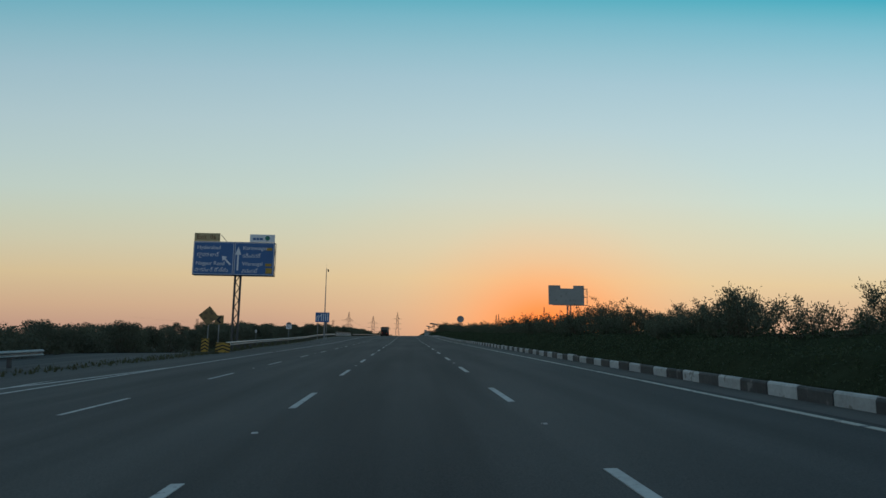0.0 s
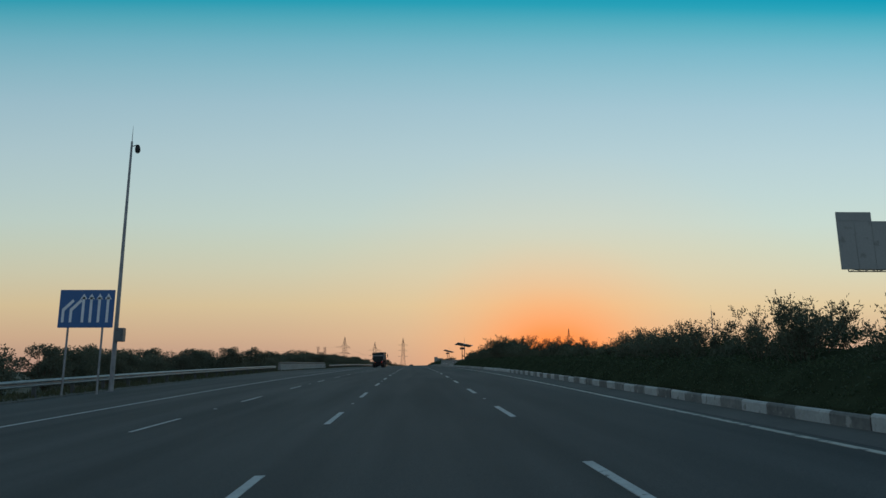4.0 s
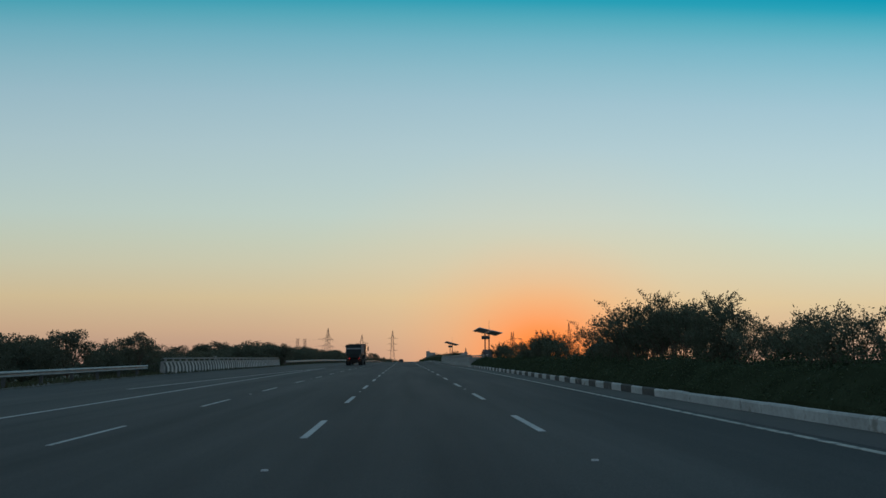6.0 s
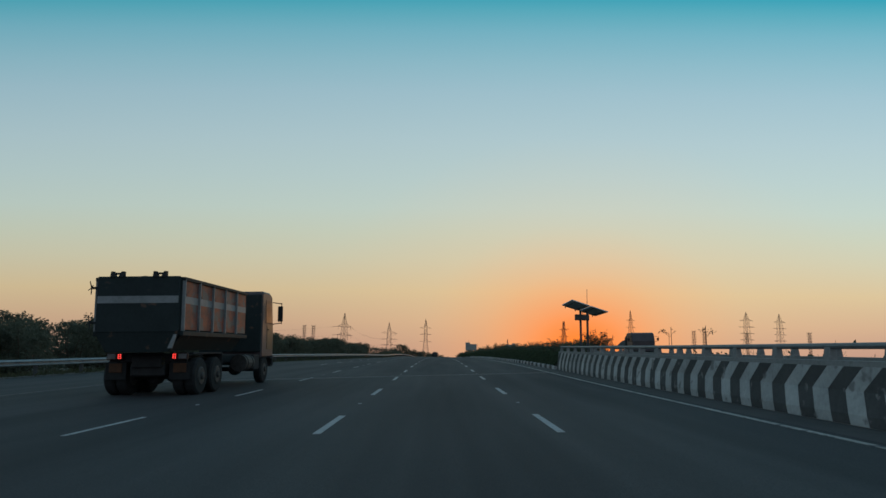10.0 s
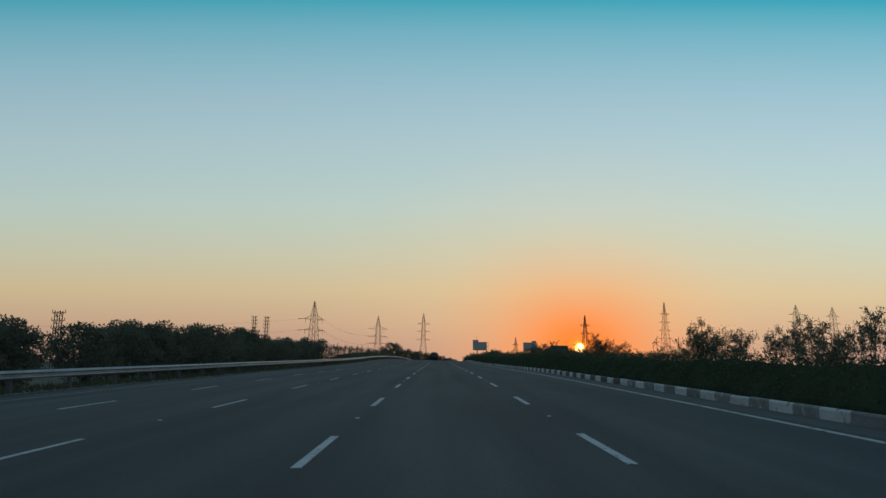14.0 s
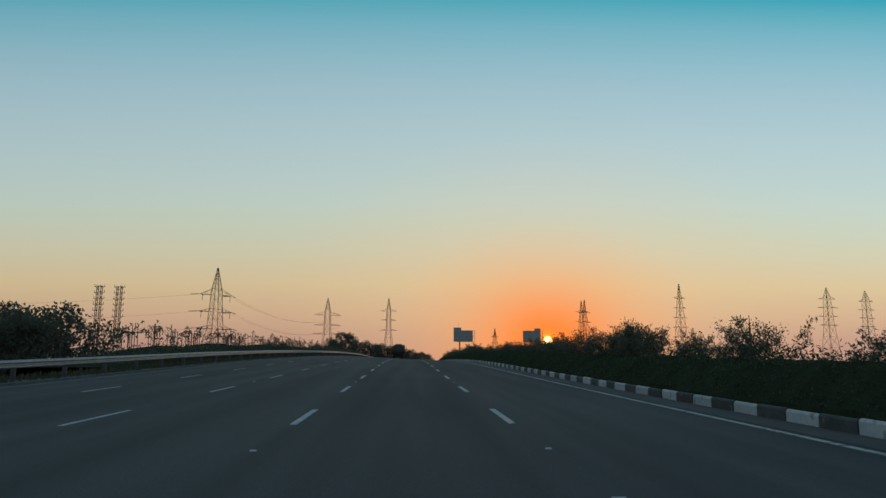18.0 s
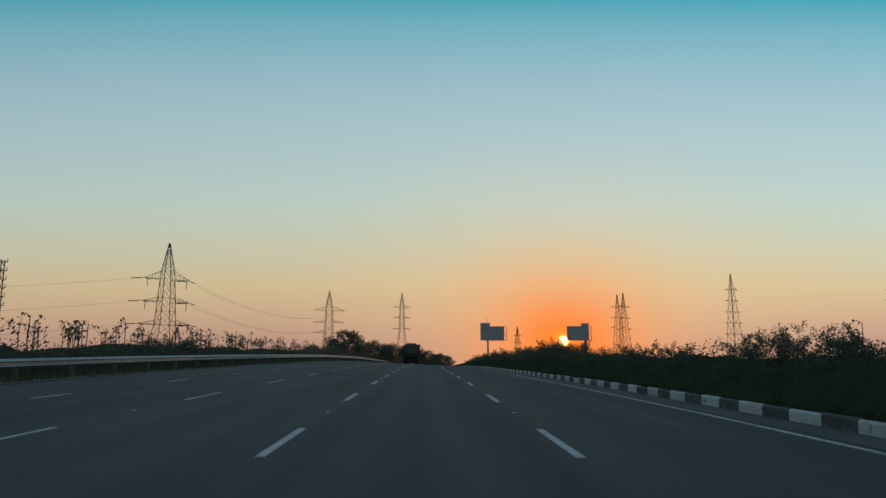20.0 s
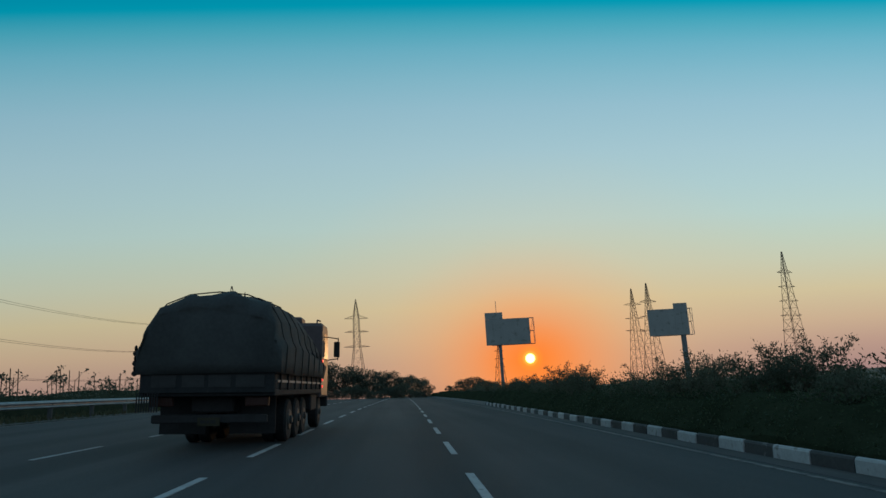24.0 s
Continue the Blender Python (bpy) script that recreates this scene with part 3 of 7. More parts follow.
for y in (225.3, 277.2):
    for off, wide, mat, label in ((0.0, 0.09, STEEL, "steel edge of the bridge joint"), (0.17, 0.07, STEEL, ""), (0.09, 0.08, RUBBER, "dark rubber of the bridge joint")):
        s = Shape()
        s.loft([[at(u, y + u * 0.42 + off + dy, h) for dy, h in ((0, -0.02), (wide, -0.02), (wide, 0.012), (0, 0.012))] for u in np.linspace(-13, 6.3, 9)])
        part("expansion_joint", s, mat, road, label)
    s = Shape()
    near, far = [], []
    for u in np.linspace(-12.6, 6.2, 48):
        a, b = y + u * 0.42 - 0.35 - abs(rj.normal(0, 0.35)), y + u * 0.42 + 0.5 + abs(rj.normal(0, 0.4))
        near.append(at(u, a, 0.004))
        far.append(at(u + rj.normal(0, 0.1), b, 0.004))
    for a, b, c, d in zip(near, near[1:], far[1:], far):
        s.face([a, b, c, d])
    part("joint_patch", s, GUTTER, road, "pale cement patch spread round the bridge joint")


# ---- guard rails and bridge parapets ----
def rail_profile(u, y, side=1):
    """W-shaped section of the beam at u, y."""
    pts = [(0.0, 0.475), (0.055, 0.495), (0.085, 0.525), (0.065, 0.56), (0.0, 0.60), (0.0, 0.635), (0.055, 0.66), (0.085, 0.695), (0.065, 0.735), (0.0, 0.785)]
    out = [at(u + side * a, y, b) for a, b in pts]
    return out + [at(u + side * (a - 0.012), y, b) for a, b in reversed(pts)]


post_s = Shape()
post_s.box(-0.2, -0.03, -0.06, 0.06, -0.25, 0.74, bev=0.01)
post_me = post_s.mesh("rail_post", RAIL_POST)


def guard_rail(y0, y1, label, u0=None):
    rail = thing("guard_rail", Matrix.Identity(4), label, "guard rail", "roadside guard rails")
    y = y0
    while y < y1 - 0.5:
        e = min(y1, y + 16.0)
        s = Shape()
        s.loft([rail_profile(knots(RAIL, v) if u0 is None else u0, v) for v in np.linspace(y, e, 5)])
        part("beam", s, GALV, rail)
        for v in np.arange(y, e - 0.1, 4.0):
            part("post", post_me, None, rail, at=on_road(knots(RAIL, v) if u0 is None else u0, v))
        y = e
    return rail


guard_rail(55, 205, "galvanised steel guard rail on posts beside the exit")
guard_rail(4, 34.5, "short galvanised guard rail ending beside the exit road", -17.0)
guard_rail(271, 700, "long galvanised steel guard rail curving with the road")


BARRIER_LIGHT = material("barrier_white_paint", (0.47, 0.465, 0.44), 0.8, alt=(0.30, 0.295, 0.28), scale=1.2, fine=12, per_object=0.14, wear=((0.20, 0.19, 0.18), 3.0, 0.60))
BARRIER_DARK = material("barrier_black_paint", (0.085, 0.083, 0.08), 0.85, alt=(0.055, 0.054, 0.052), scale=1.2, fine=12, per_object=0.2, wear=((0.20, 0.19, 0.18), 3.0, 0.62))


def parapet(name, u, y0, y1, label, face, stripes=True, height=1.03, pitch=0.53):
    """A concrete barrier with painted chevron stripes, stub posts and a pipe rail. face: the side of the road, -1 or 1."""
    p = thing(name, Matrix.Identity(4), label, "bridge parapet", "bridge parapets")
    back = -face
    s = Shape()
    prof = [(0.02, -0.1), (0.02, 0.18), (0.10, 0.5), (0.13, height), (0.36, height), (0.40, -0.1)]
    n = int((y1 - y0) / 4) + 1
    s.loft([[at(u + back * a, y, b) for a, b in prof] for y in np.linspace(y0, y1, n)])
    part("barrier_wall", s, CONCRETE, p, "stained grey concrete")
    if stripes:
        k, y = 0, y0 + 0.18
        lv = ((0.0, 0.005, 0.07), (0.17, 0.005, 0.12), (0.54, 0.092, 0.30), (height - 0.09, 0.114, -0.22))
        while y < y1 - pitch:
            s = Shape()
            rings = []
            for h, a, dy in lv:
                rings.append([at(u + back * (a + 0.03), y + dy, h), at(u + back * (a + 0.03), y + dy + pitch - 0.012, h), at(u + back * a, y + dy + pitch - 0.012, h), at(u + back * a, y + dy, h)])
            s.loft(rings)
            part("painted_stripe", s, BARRIER_LIGHT if k % 2 else BARRIER_DARK, p)
            y += pitch
            k += 1
    y = y0 + 0.8
    while y < y1:
        s = Shape()
        a, b = u + back * 0.17, u + back * 0.32
        s.hexa([at(min(a, b), y - 0.115, height), at(max(a, b), y - 0.115, height), at(max(a, b), y + 0.115, height), at(min(a, b), y + 0.115, height),
                at(min(a, b) + 0.03, y - 0.09, height + 0.27), at(max(a, b) - 0.03, y - 0.09, height + 0.27), at(max(a, b) - 0.03, y + 0.09, height + 0.27), at(min(a, b) + 0.03, y + 0.09, height + 0.27)])
        part("stub_post", s, CONCRETE, p)
        y += 2.0
    s = Shape()
    ring = [(0.055 * math.cos(a), 0.055 * math.sin(a)) for a in np.linspace(0, 2 * math.pi, 9)[:-1]]
    s.loft([[at(u + back * 0.245 + a, y, height + 0.25 + b) for a, b in ring] for y in np.linspace(y0 + 0.2, y1 - 0.2, n)])
    part("pipe_rail", s, STEEL, p, "painted steel pipe")
    return p


parapet("bridge_parapet", 6.75, BRIDGE0, BRIDGE1, "concrete bridge parapet with black and white chevron stripes and pipe rail", -1)
parapet("bridge_parapet", 9.6, BRIDGE0 + 2, BRIDGE1 + 2, "plain weathered concrete parapet of the far carriageway with pipe rail", 1, stripes=False)
parapet("bridge_parapet", -20.6, 209.5, 266.3, "striped black and white concrete bridge parapet beside the merging lane", 1)
parapet("bridge_parapet", -33.0, 236, 276, "pale concrete parapet of the slip road behind the bridge", 1, stripes=False, height=1.2)


# ---- signs ----
def plate(name, x0, x1, z0, z1, y, mat, parent, label="", thick=0.04):
    s = Shape()
    s.box(x0, x1, y, y + thick, z0, z1, bev=0.01)
    return part(name, s, mat, parent, label)


def bars_text(parent, x, z, widths, h, y, mat, gap=0.1):
    """Writing that cannot be read, as plain bars."""
    for w in widths:
        s = Shape()
        s.box(x, x + w, y - 0.008, y, z - h / 2, z + h / 2)
        part("text_bar", s, mat, parent)
        x += w + gap


def flat_arrow(parent, x, z, length, width, turn, y, mat):
    s = Shape()
    pts = [(-width * 0.28, -length / 2), (width * 0.28, -length / 2), (width * 0.28, length * 0.16), (width, length * 0.16), (0, length / 2), (-width, length * 0.16), (-width * 0.28, length * 0.16)]
    s.prism(pts, "y", 0, 0.01)
    part("arrow", s, mat, parent, "white arrow", at=pose(x, y - 0.012, z, 0, turn, 0))


def lattice_column(s, x, y, w, z0, z1, step, r=0.05):
    """A two-legged trussed column."""
    for sx in (-1, 1):
        for sy in (-1, 1):
            s.rod((x + sx * w / 2, y + sy * w / 3, z0), (x + sx * w / 2, y + sy * w / 3, z1), r, n=6)
    z, k = z0, 0
    while z < z1 - step / 2:
        a, b = (-1, 1) if k % 2 else (1, -1)
        for sy in (-1, 1):
            s.rod((x + a * w / 2, y + sy * w / 3, z), (x + b * w / 2, y + sy * w / 3, min(z1, z + step)), r * 0.55, n=5)
            s.rod((x - w / 2, y + sy * w / 3, z), (x + w / 2, y + sy * w / 3, z), r * 0.5, n=5)
        z += step
        k += 1


def board_frame(s, x0, x1, z0, z1, y, depth=0.7, n=7):
    """The steel lattice behind a large board."""
    for z in (z0, (z0 + z1) / 2, z1):
        s.rod((x0, y + 0.06, z), (x1, y + 0.06, z), 0.04, n=5)
        s.rod((x0, y + depth, z), (x1, y + depth, z), 0.04, n=5)
    xs = np.linspace(x0, x1, n)
    for i, x in enumerate(xs):
        for yy in (y + 0.06, y + depth):
            s.rod((x, yy, z0), (x, yy, z1), 0.03, n=5)
        for z in (z0, z1):
            s.rod((x, y + 0.06, z), (x, y + depth, z), 0.025, n=5)
        if i:
            s.rod((xs[i - 1], y + depth, z0 if i % 2 else z1), (x, y + depth, z1 if i % 2 else z0), 0.025, n=5)
            s.rod((xs[i - 1], y + 0.06, z0), (x, y + depth, z0), 0.02, n=5)
    for z0_, z1_ in ((z0, (z0 + z1) / 2), ((z0 + z1) / 2, z1)):
        for x in (x0, x1):
            s.rod((x, y + 0.06, z0_), (x, y + depth, z1_), 0.025, n=5)


def direction_sign():
    base = ground_z(-16.9, 71.0)
    t = thing("direction_sign", pose(-16.95, 71.0, base), "large blue overhead direction sign on a trussed steel column", "road sign")
    w0, w1, z0, z1 = -4.45, 3.55, 9.68 - base, 13.0 - base
    s = Shape()
    for sx in (-1, 1):
        s.box(sx * 0.27 - 0.09, sx * 0.27 + 0.09, 0.25, 0.45, -0.3, z0 + 0.2, bev=0.01)
    n = int((z0 + 0.3) / 0.62)
    for k in range(n):
        a, b = (-0.2, 0.2) if k % 2 else (0.2, -0.2)
        for y in (0.28, 0.42):
            s.rod((a, y, -0.2 + k * 0.62), (b, y, -0.2 + (k + 1) * 0.62), 0.035, n=5)
    s.hexa([(-0.36, 0.2, z0 - 0.1), (0.36, 0.2, z0 - 0.1), (0.36, 0.5, z0 - 0.1), (-0.36, 0.5, z0 - 0.1), (-0.75, 0.1, z0 + 0.12), (0.75, 0.1, z0 + 0.12), (0.75, 0.6, z0 + 0.12), (-0.75, 0.6, z0 + 0.12)])
    part("column", s, RAIL_POST, t, "dull grey two-legged steel column with zigzag lacing")
    s = Shape()
    board_frame(s, w0, w1, z0, z1, 0.06)
    for x in (w0 + 0.5, w0 + 2.4, w1 - 2.2, w1 - 0.3):
        s.rod((x, 0.1, z1), (x, 0.1, z1 + 0.8), 0.03)
    s.rod((w0 + 2.6, 0.1, z1 + 0.75), (w0 + 3.2, 0.5, z1), 0.03)
    part("back_frame", s, STEEL, t)
    mid = -0.42
    for nm, a, b in (("panel", w0, mid - 0.02), ("panel", mid + 0.02, w1)):
        p = plate(nm, a, b, z0, z1, 0.0, SIGN_BLUE, t, "blue retroreflective panel with a white border")
        for x0, x1, c0, c1 in ((a + 0.05, b - 0.05, z0 + 0.05, z0 + 0.09), (a + 0.05, b - 0.05, z1 - 0.09, z1 - 0.05), (a + 0.05, a + 0.09, z0 + 0.09, z1 - 0.09), (b - 0.09, b - 0.05, z0 + 0.09, z1 - 0.09)):
            s = Shape()
            s.box(x0, x1, -0.008, 0, c0, c1)
            part("border", s, SIGN_WHITE, p)
    h = z1 - z0

    def row(k):
        return z1 - h * k
    for tx, x, k in (("Hyderabad", w0 + 0.35, 0.18), ("Nagpur Road", w0 + 0.3, 0.66), ("Karimnagar", 0.42, 0.18), ("Warangal", 0.4, 0.66)):
        letters("lettering", tx, 0.53, SIGN_WHITE, t, pose(x, -0.012, row(k), 90))
    for tx, x, k in (("హైదరాబాద్", w0 + 0.35, 0.40), ("నాగపూర్ రోడ్డు", w0 + 0.25, 0.86), ("కరీంనగర్", 0.42, 0.42), ("వరంగల్", 0.4, 0.88)):
        letters("lettering", tx, 0.5, SIGN_WHITE, t, pose(x, -0.012, row(k), 90))
    flat_arrow(t, mid - 0.75, row(0.56), 1.25, 0.3, -45, 0.0, SIGN_WHITE)
    flat_arrow(t, mid + 0.4, row(0.5), 2.4, 0.3, 0, 0.0, SIGN_WHITE)
    for x, k, hh, mt in ((w1 - 0.85, 0.2, 0.28, SIGN_YELLOW), (w1 - 0.75, 0.36, 0.5, SIGN_BLUE), (w1 - 0.85, 0.68, 0.28, SIGN_YELLOW), (w1 - 0.8, 0.86, 0.55, SIGN_YELLOW)):
        plate("route_tab", x, x + 0.62, row(k) - hh / 2, row(k) + hh / 2, -0.012, mt, t, "small route tab", 0.01)
    e = plate("exit_panel", w0 + 0.02, w0 + 2.55, z1 + 0.04, z1 + 0.86, 0.0, SIGN_FADED, t, "faded yellow exit number panel")
    letters("lettering", "Exit  06", 0.62, SIGN_RUST, e, pose(w0 + 0.25, -0.012, z1 + 0.45, 90))
    g = plate("agency_panel", w1 - 2.5, w1 - 0.02, z1 + 0.04, z1 + 0.82, 0.0, SIGN_WHITE, t, "white agency panel with a green and blue mark")
    bars_text(g, w1 - 2.2, z1 + 0.36, (0.3, 0.26, 0.3), 0.22, 0.0, SIGN_BLUE, 0.06)
    s = Shape()
    s.wheel((w1 - 0.75, -0.008, z1 + 0.45), (0, 1, 0), 0.24, 0.012, 16, bev=0.004)
    part("mark", s, material("sign_green", (0.03, 0.22, 0.16), 0.5), g)


direction_sign()


def small_post(s, x, z0, z1, r=0.035, y=0.05):
    s.rod((x, y, z0), (x, y, z1), r, n=8)


def diamond_sign():
    z = ground_z(-15.9, 58.0)
    t = thing("warning_sign", pose(-15.9, 58.0, z), "yellow diamond warning sign on a steel post", "road sign")
    s = Shape()
    small_post(s, 0, -0.3, 4.6 - z)
    part("post", s, GALV, t)
    c = 4.78 - z
    s = Shape()
    s.prism([(0.0, -0.80), (0.80, 0.0), (0.0, 0.80), (-0.80, 0.0)], "y", 0, 0.03)
    p = part("board", s, SIGN_DULL, t, "grimy yellow diamond board", at=pose(0, -0.03, c, 0, 4, 0))
    for dx, dz, w, h in ((-0.24, 0.22, 0.24, 0.16), (0.24, 0.22, 0.24, 0.16), (-0.24, -0.2, 0.24, 0.16), (0.24, -0.2, 0.24, 0.16)):
        s = Shape()
        s.box(dx - w / 2, dx + w / 2, -0.008, 0, dz - h / 2, dz + h / 2)
        part("symbol_bar", s, SIGN_BROWN, p)


diamond_sign()


def chevron_board(x, y, w, h, z0, label, sides=1):
    z = ground_z(x, y)
    t = thing("chevron_marker", pose(x, y, z), label, "road marker", "markers at the exit nose")
    s = Shape()
    for px in ((-w * 0.3, w * 0.3) if w > 0.9 else (0,)):
        small_post(s, px, -0.2, z0 + h, 0.03)
    part("post_pair", s, GALV, t)
    p = plate("board", -w / 2, w / 2, z0, z0 + h, 0, SIGN_YELLOW, t, "yellow board with black chevrons", 0.03)
    n = 4 if h > 0.9 else 3
    for k in range(n):
        zz = z0 + h * (k + 0.35) / n
        for sx in ((-1, 1) if sides == 2 else (1,)):
            s = Shape()
            a, b = (0.0, sx * w / 2) if sides == 2 else (-w / 2, w / 2)
            d = h / n * 0.9
            q = [(a, zz + d * 0.7), (b, zz - d * 0.1), (b, zz - d * 0.1 + d * 0.5), (a, min(z0 + h, zz + d * 1.2))]
            q = [(u_, min(z0 + h, max(z0, v_))) for u_, v_ in q]
            if sx < 0:
                q = list(reversed(q))
            s.prism(q, "y", -0.008, 0.002)
            part("stripe", s, SIGN_BLACK, p)


chevron_board(-14.95, 54.0, 0.55, 1.0, 0.15, "narrow yellow hazard marker with black upward chevrons on the verge", 2)
chevron_board(-13.45, 53.3, 1.05, 0.72, 0.1, "wide yellow board with black chevrons at the rail end", 2)


def curve_sign():
    z = ground_z(-16.1, 62.0)
    t = thing("curve_marker", pose(-16.1, 62.0, z), "square yellow curve marker with a black arrowhead on a post", "road sign")
    s = Shape()
    small_post(s, 0, -0.3, 4.4 - z)
    part("post", s, GALV, t)
    p = plate("board", -0.38, 0.38, 4.33 - z, 5.09 - z, 0, SIGN_DULL, t, "dull yellow square board", 0.03)
    s = Shape()
    c = 4.71 - z
    s.prism([(-0.24, c), (0.02, c + 0.28), (0.24, c + 0.28), (-0.02, c), (0.24, c - 0.28), (0.02, c - 0.28)], "y", -0.01, 0.002)
    part("arrowhead", s, SIGN_BLACK, p)


curve_sign()


def kilometre_sign(x, y, top, w, h, text, label):
    z = ground_z(x, y)
    t = thing("kilometre_sign", pose(x, y, z), label, "road sign")
    s = Shape()
    small_post(s, 0, -0.3, top - z - 0.1)
    part("post", s, GALV, t)
    s = Shape()
    n = 10
    arc = [(w / 2 * math.cos(a), top - z - h * 0.3 + h * 0.3 * math.sin(a)) for a in np.linspace(0, math.pi, n)]
    s.prism([(-w / 2, top - z - h), (w / 2, top - z - h)] + arc, "y", 0, 0.03)
    p = part("board", s, SIGN_WHITE, t, "white board with a dark rounded cap")
    s = Shape()
    s.prism([(a * 0.9, b) for a, b in [(w / 2, top - z - h * 0.36), *arc, (-w / 2, top - z - h * 0.36)]], "y", -0.008, 0.002)
    part("cap", s, STEEL, p)
    if text:
        letters("lettering", text, h * 0.5, SIGN_BLACK, p, pose(0, -0.012, top - z - h * 0.68, 90), align="CENTER")
    else:
        bars_text(p, -w * 0.25, top - z - h * 0.68, (w * 0.5,), h * 0.26, 0, SIGN_BLACK)


kilometre_sign(-16.28, 99.3, 6.62, 0.74, 0.93, "52", "small white kilometre sign with a dark rounded cap")
kilometre_sign(-21.3, 36.0, 3.35, 0.9, 0.9, "50", "small white marker sign beside the exit road")


def edge_marker(x, y, mid):
    z = ground_z(x, y)
    t = thing("edge_marker", pose(x, y, z), "white oval marker plate on a thin post before the trees", "road marker")
    h = mid - z
    s = Shape()
    small_post(s, 0, -0.3, h, 0.035)
    part("post", s, GALV, t)
    s = Shape()
    s.prism([(0.15 * math.cos(a), h + 0.25 * math.sin(a)) for a in np.linspace(0, 2 * math.pi, 17)[:-1]], "y", -0.06, -0.03)
    p = part("plate", s, SIGN_WHITE, t, "white oval plate")
    bars_text(p, -0.05, h, (0.1,), 0.2, -0.06, SIGN_BLACK)


edge_marker(-24.14, 115.66, 5.98)


def lane_sign():
    z = ground_z(-15.7, 132.5)
    t = thing("lane_sign", pose(-15.67, 132.5, z), "blue lane guidance sign with white lane arrows on two posts", "road sign")
    s = Shape()
    for x in (-0.8, 0.8):
        small_post(s, x, -0.3, 10.2 - z, 0.05)
    part("post_pair", s, GALV, t)
    p = plate("board", -1.28, 1.28, 8.5 - z, 10.3 - z, 0, SIGN_BLUE, t, "blue panel")
    for k, x in enumerate((-1.08, -0.72, -0.16, 0.2, 0.58, 0.98)):
        s = Shape()
        if k < 2:
            s.prism([(x - 0.05, 8.75 - z), (x + 0.07, 8.75 - z), (x + 0.07, 9.3 - z), (x + 0.5, 9.75 - z), (x + 0.42, 9.85 - z), (x - 0.05, 9.38 - z)], "y", -0.01, 0.002)
        else:
            s.box(x - 0.06, x + 0.06, -0.01, 0.002, 8.75 - z, 9.95 - z)
            s.prism([(x - 0.16, 9.85 - z), (x + 0.16, 9.85 - z), (x, 10.12 - z)], "y", -0.01, 0.002)
        part("lane_arrow", s, SIGN_WHITE, p)


lane_sign()


def camera_mast(x, y, top, side, low, label):
    """A slim mast with a dome camera near its top; side: the way its arm points; low: height below the top of a second camera, or none."""
    z = ground_z(x, y)
    t = thing("camera_mast", pose(x, y, z), label, "mast", "masts with cameras")
    H = top - z
    s = Shape()
    s.rod((0, 0, -0.2), (0, 0, H - 0.9), 0.13, 0.055, 10)
    s.box(-0.25, 0.25, -0.25, 0.25, -0.1, 0.06, bev=0.02)
    part("mast", s, GALV, t)
    s = Shape()
    s.rod((0, 0, H - 0.9), (0, 0, H), 0.02, 0.008, 6)
    part("lightning_rod", s, STEEL, t)
    for drop in (0.0, low) if low else (0.0,):
        h = H - drop
        s = Shape()
        s.rod((0, 0, h - 1.2), (side * 0.32, -0.05, h - 1.1), 0.025)
        s.loft([[(side * 0.36 + r * math.cos(a), -0.05 + r * math.sin(a), zz) for a in np.linspace(0, 2 * math.pi, 11)[:-1]] for r, zz in ((0.05, h - 1.58), (0.12, h - 1.52), (0.15, h - 1.4), (0.13, h - 1.24), (0.05, h - 1.1))])
        part("dome_camera", s, UNDER, t, "dark dome camera on a short arm")
    s = Shape()
    s.box(0.02, 0.45, -0.18, 0.18, 2.6, 3.3, bev=0.02)
    part("cabinet", s, STEEL, t, "small grey control box")


camera_mast(-15.65, 136.0, 19.9, 1, 0.0, "tall slim grey mast with a dome camera near its top")
camera_mast(43.4, 200.4, 17.7, 1, 3.0, "slim mast with two small cameras beyond the far carriageway")


def slow_sign():
    u, y = 7.33, 97.4
    z = RZ(u, y)
    t = thing("go_slow_sign", pose(u, y, z), "round pale sign reading go slow on a post in the median", "road sign")
    s = Shape()
    small_post(s, 0, -0.3, 6.7 - z, 0.045)
    part("post", s, RAIL_POST, t)
    c = 7.28 - z
    s = Shape()
    s.wheel((0, 0, c), (0, 1, 0), 0.47, 0.03, 28, bev=0.006)
    p = part("disc", s, DISC_GREY, t, "grimy pale disc with a dark rim")
    s = Shape()
    n = 28
    for i in range(n):
        a, b = 2 * math.pi * i / n, 2 * math.pi * (i + 1) / n
        s.face([(0.47 * math.cos(a), -0.019, c + 0.47 * math.sin(a)), (0.47 * math.cos(b), -0.019, c + 0.47 * math.sin(b)), (0.42 * math.cos(b), -0.019, c + 0.42 * math.sin(b)), (0.42 * math.cos(a), -0.019, c + 0.42 * math.sin(a))])
    part("rim", s, SIGN_GREY, p)
    letters("lettering", "GO", 0.27, SIGN_GREY, p, pose(0, -0.022, c + 0.14, 90), align="CENTER")
    letters("lettering", "SLOW", 0.27, SIGN_GREY, p, pose(0, -0.022, c - 0.14, 90), align="CENTER")
    plate("plate", -0.39, 0.39, 6.57 - z, 6.71 - z, -0.02, RAIL_POST, t, "narrow plate under the disc", 0.02)


slow_sign()


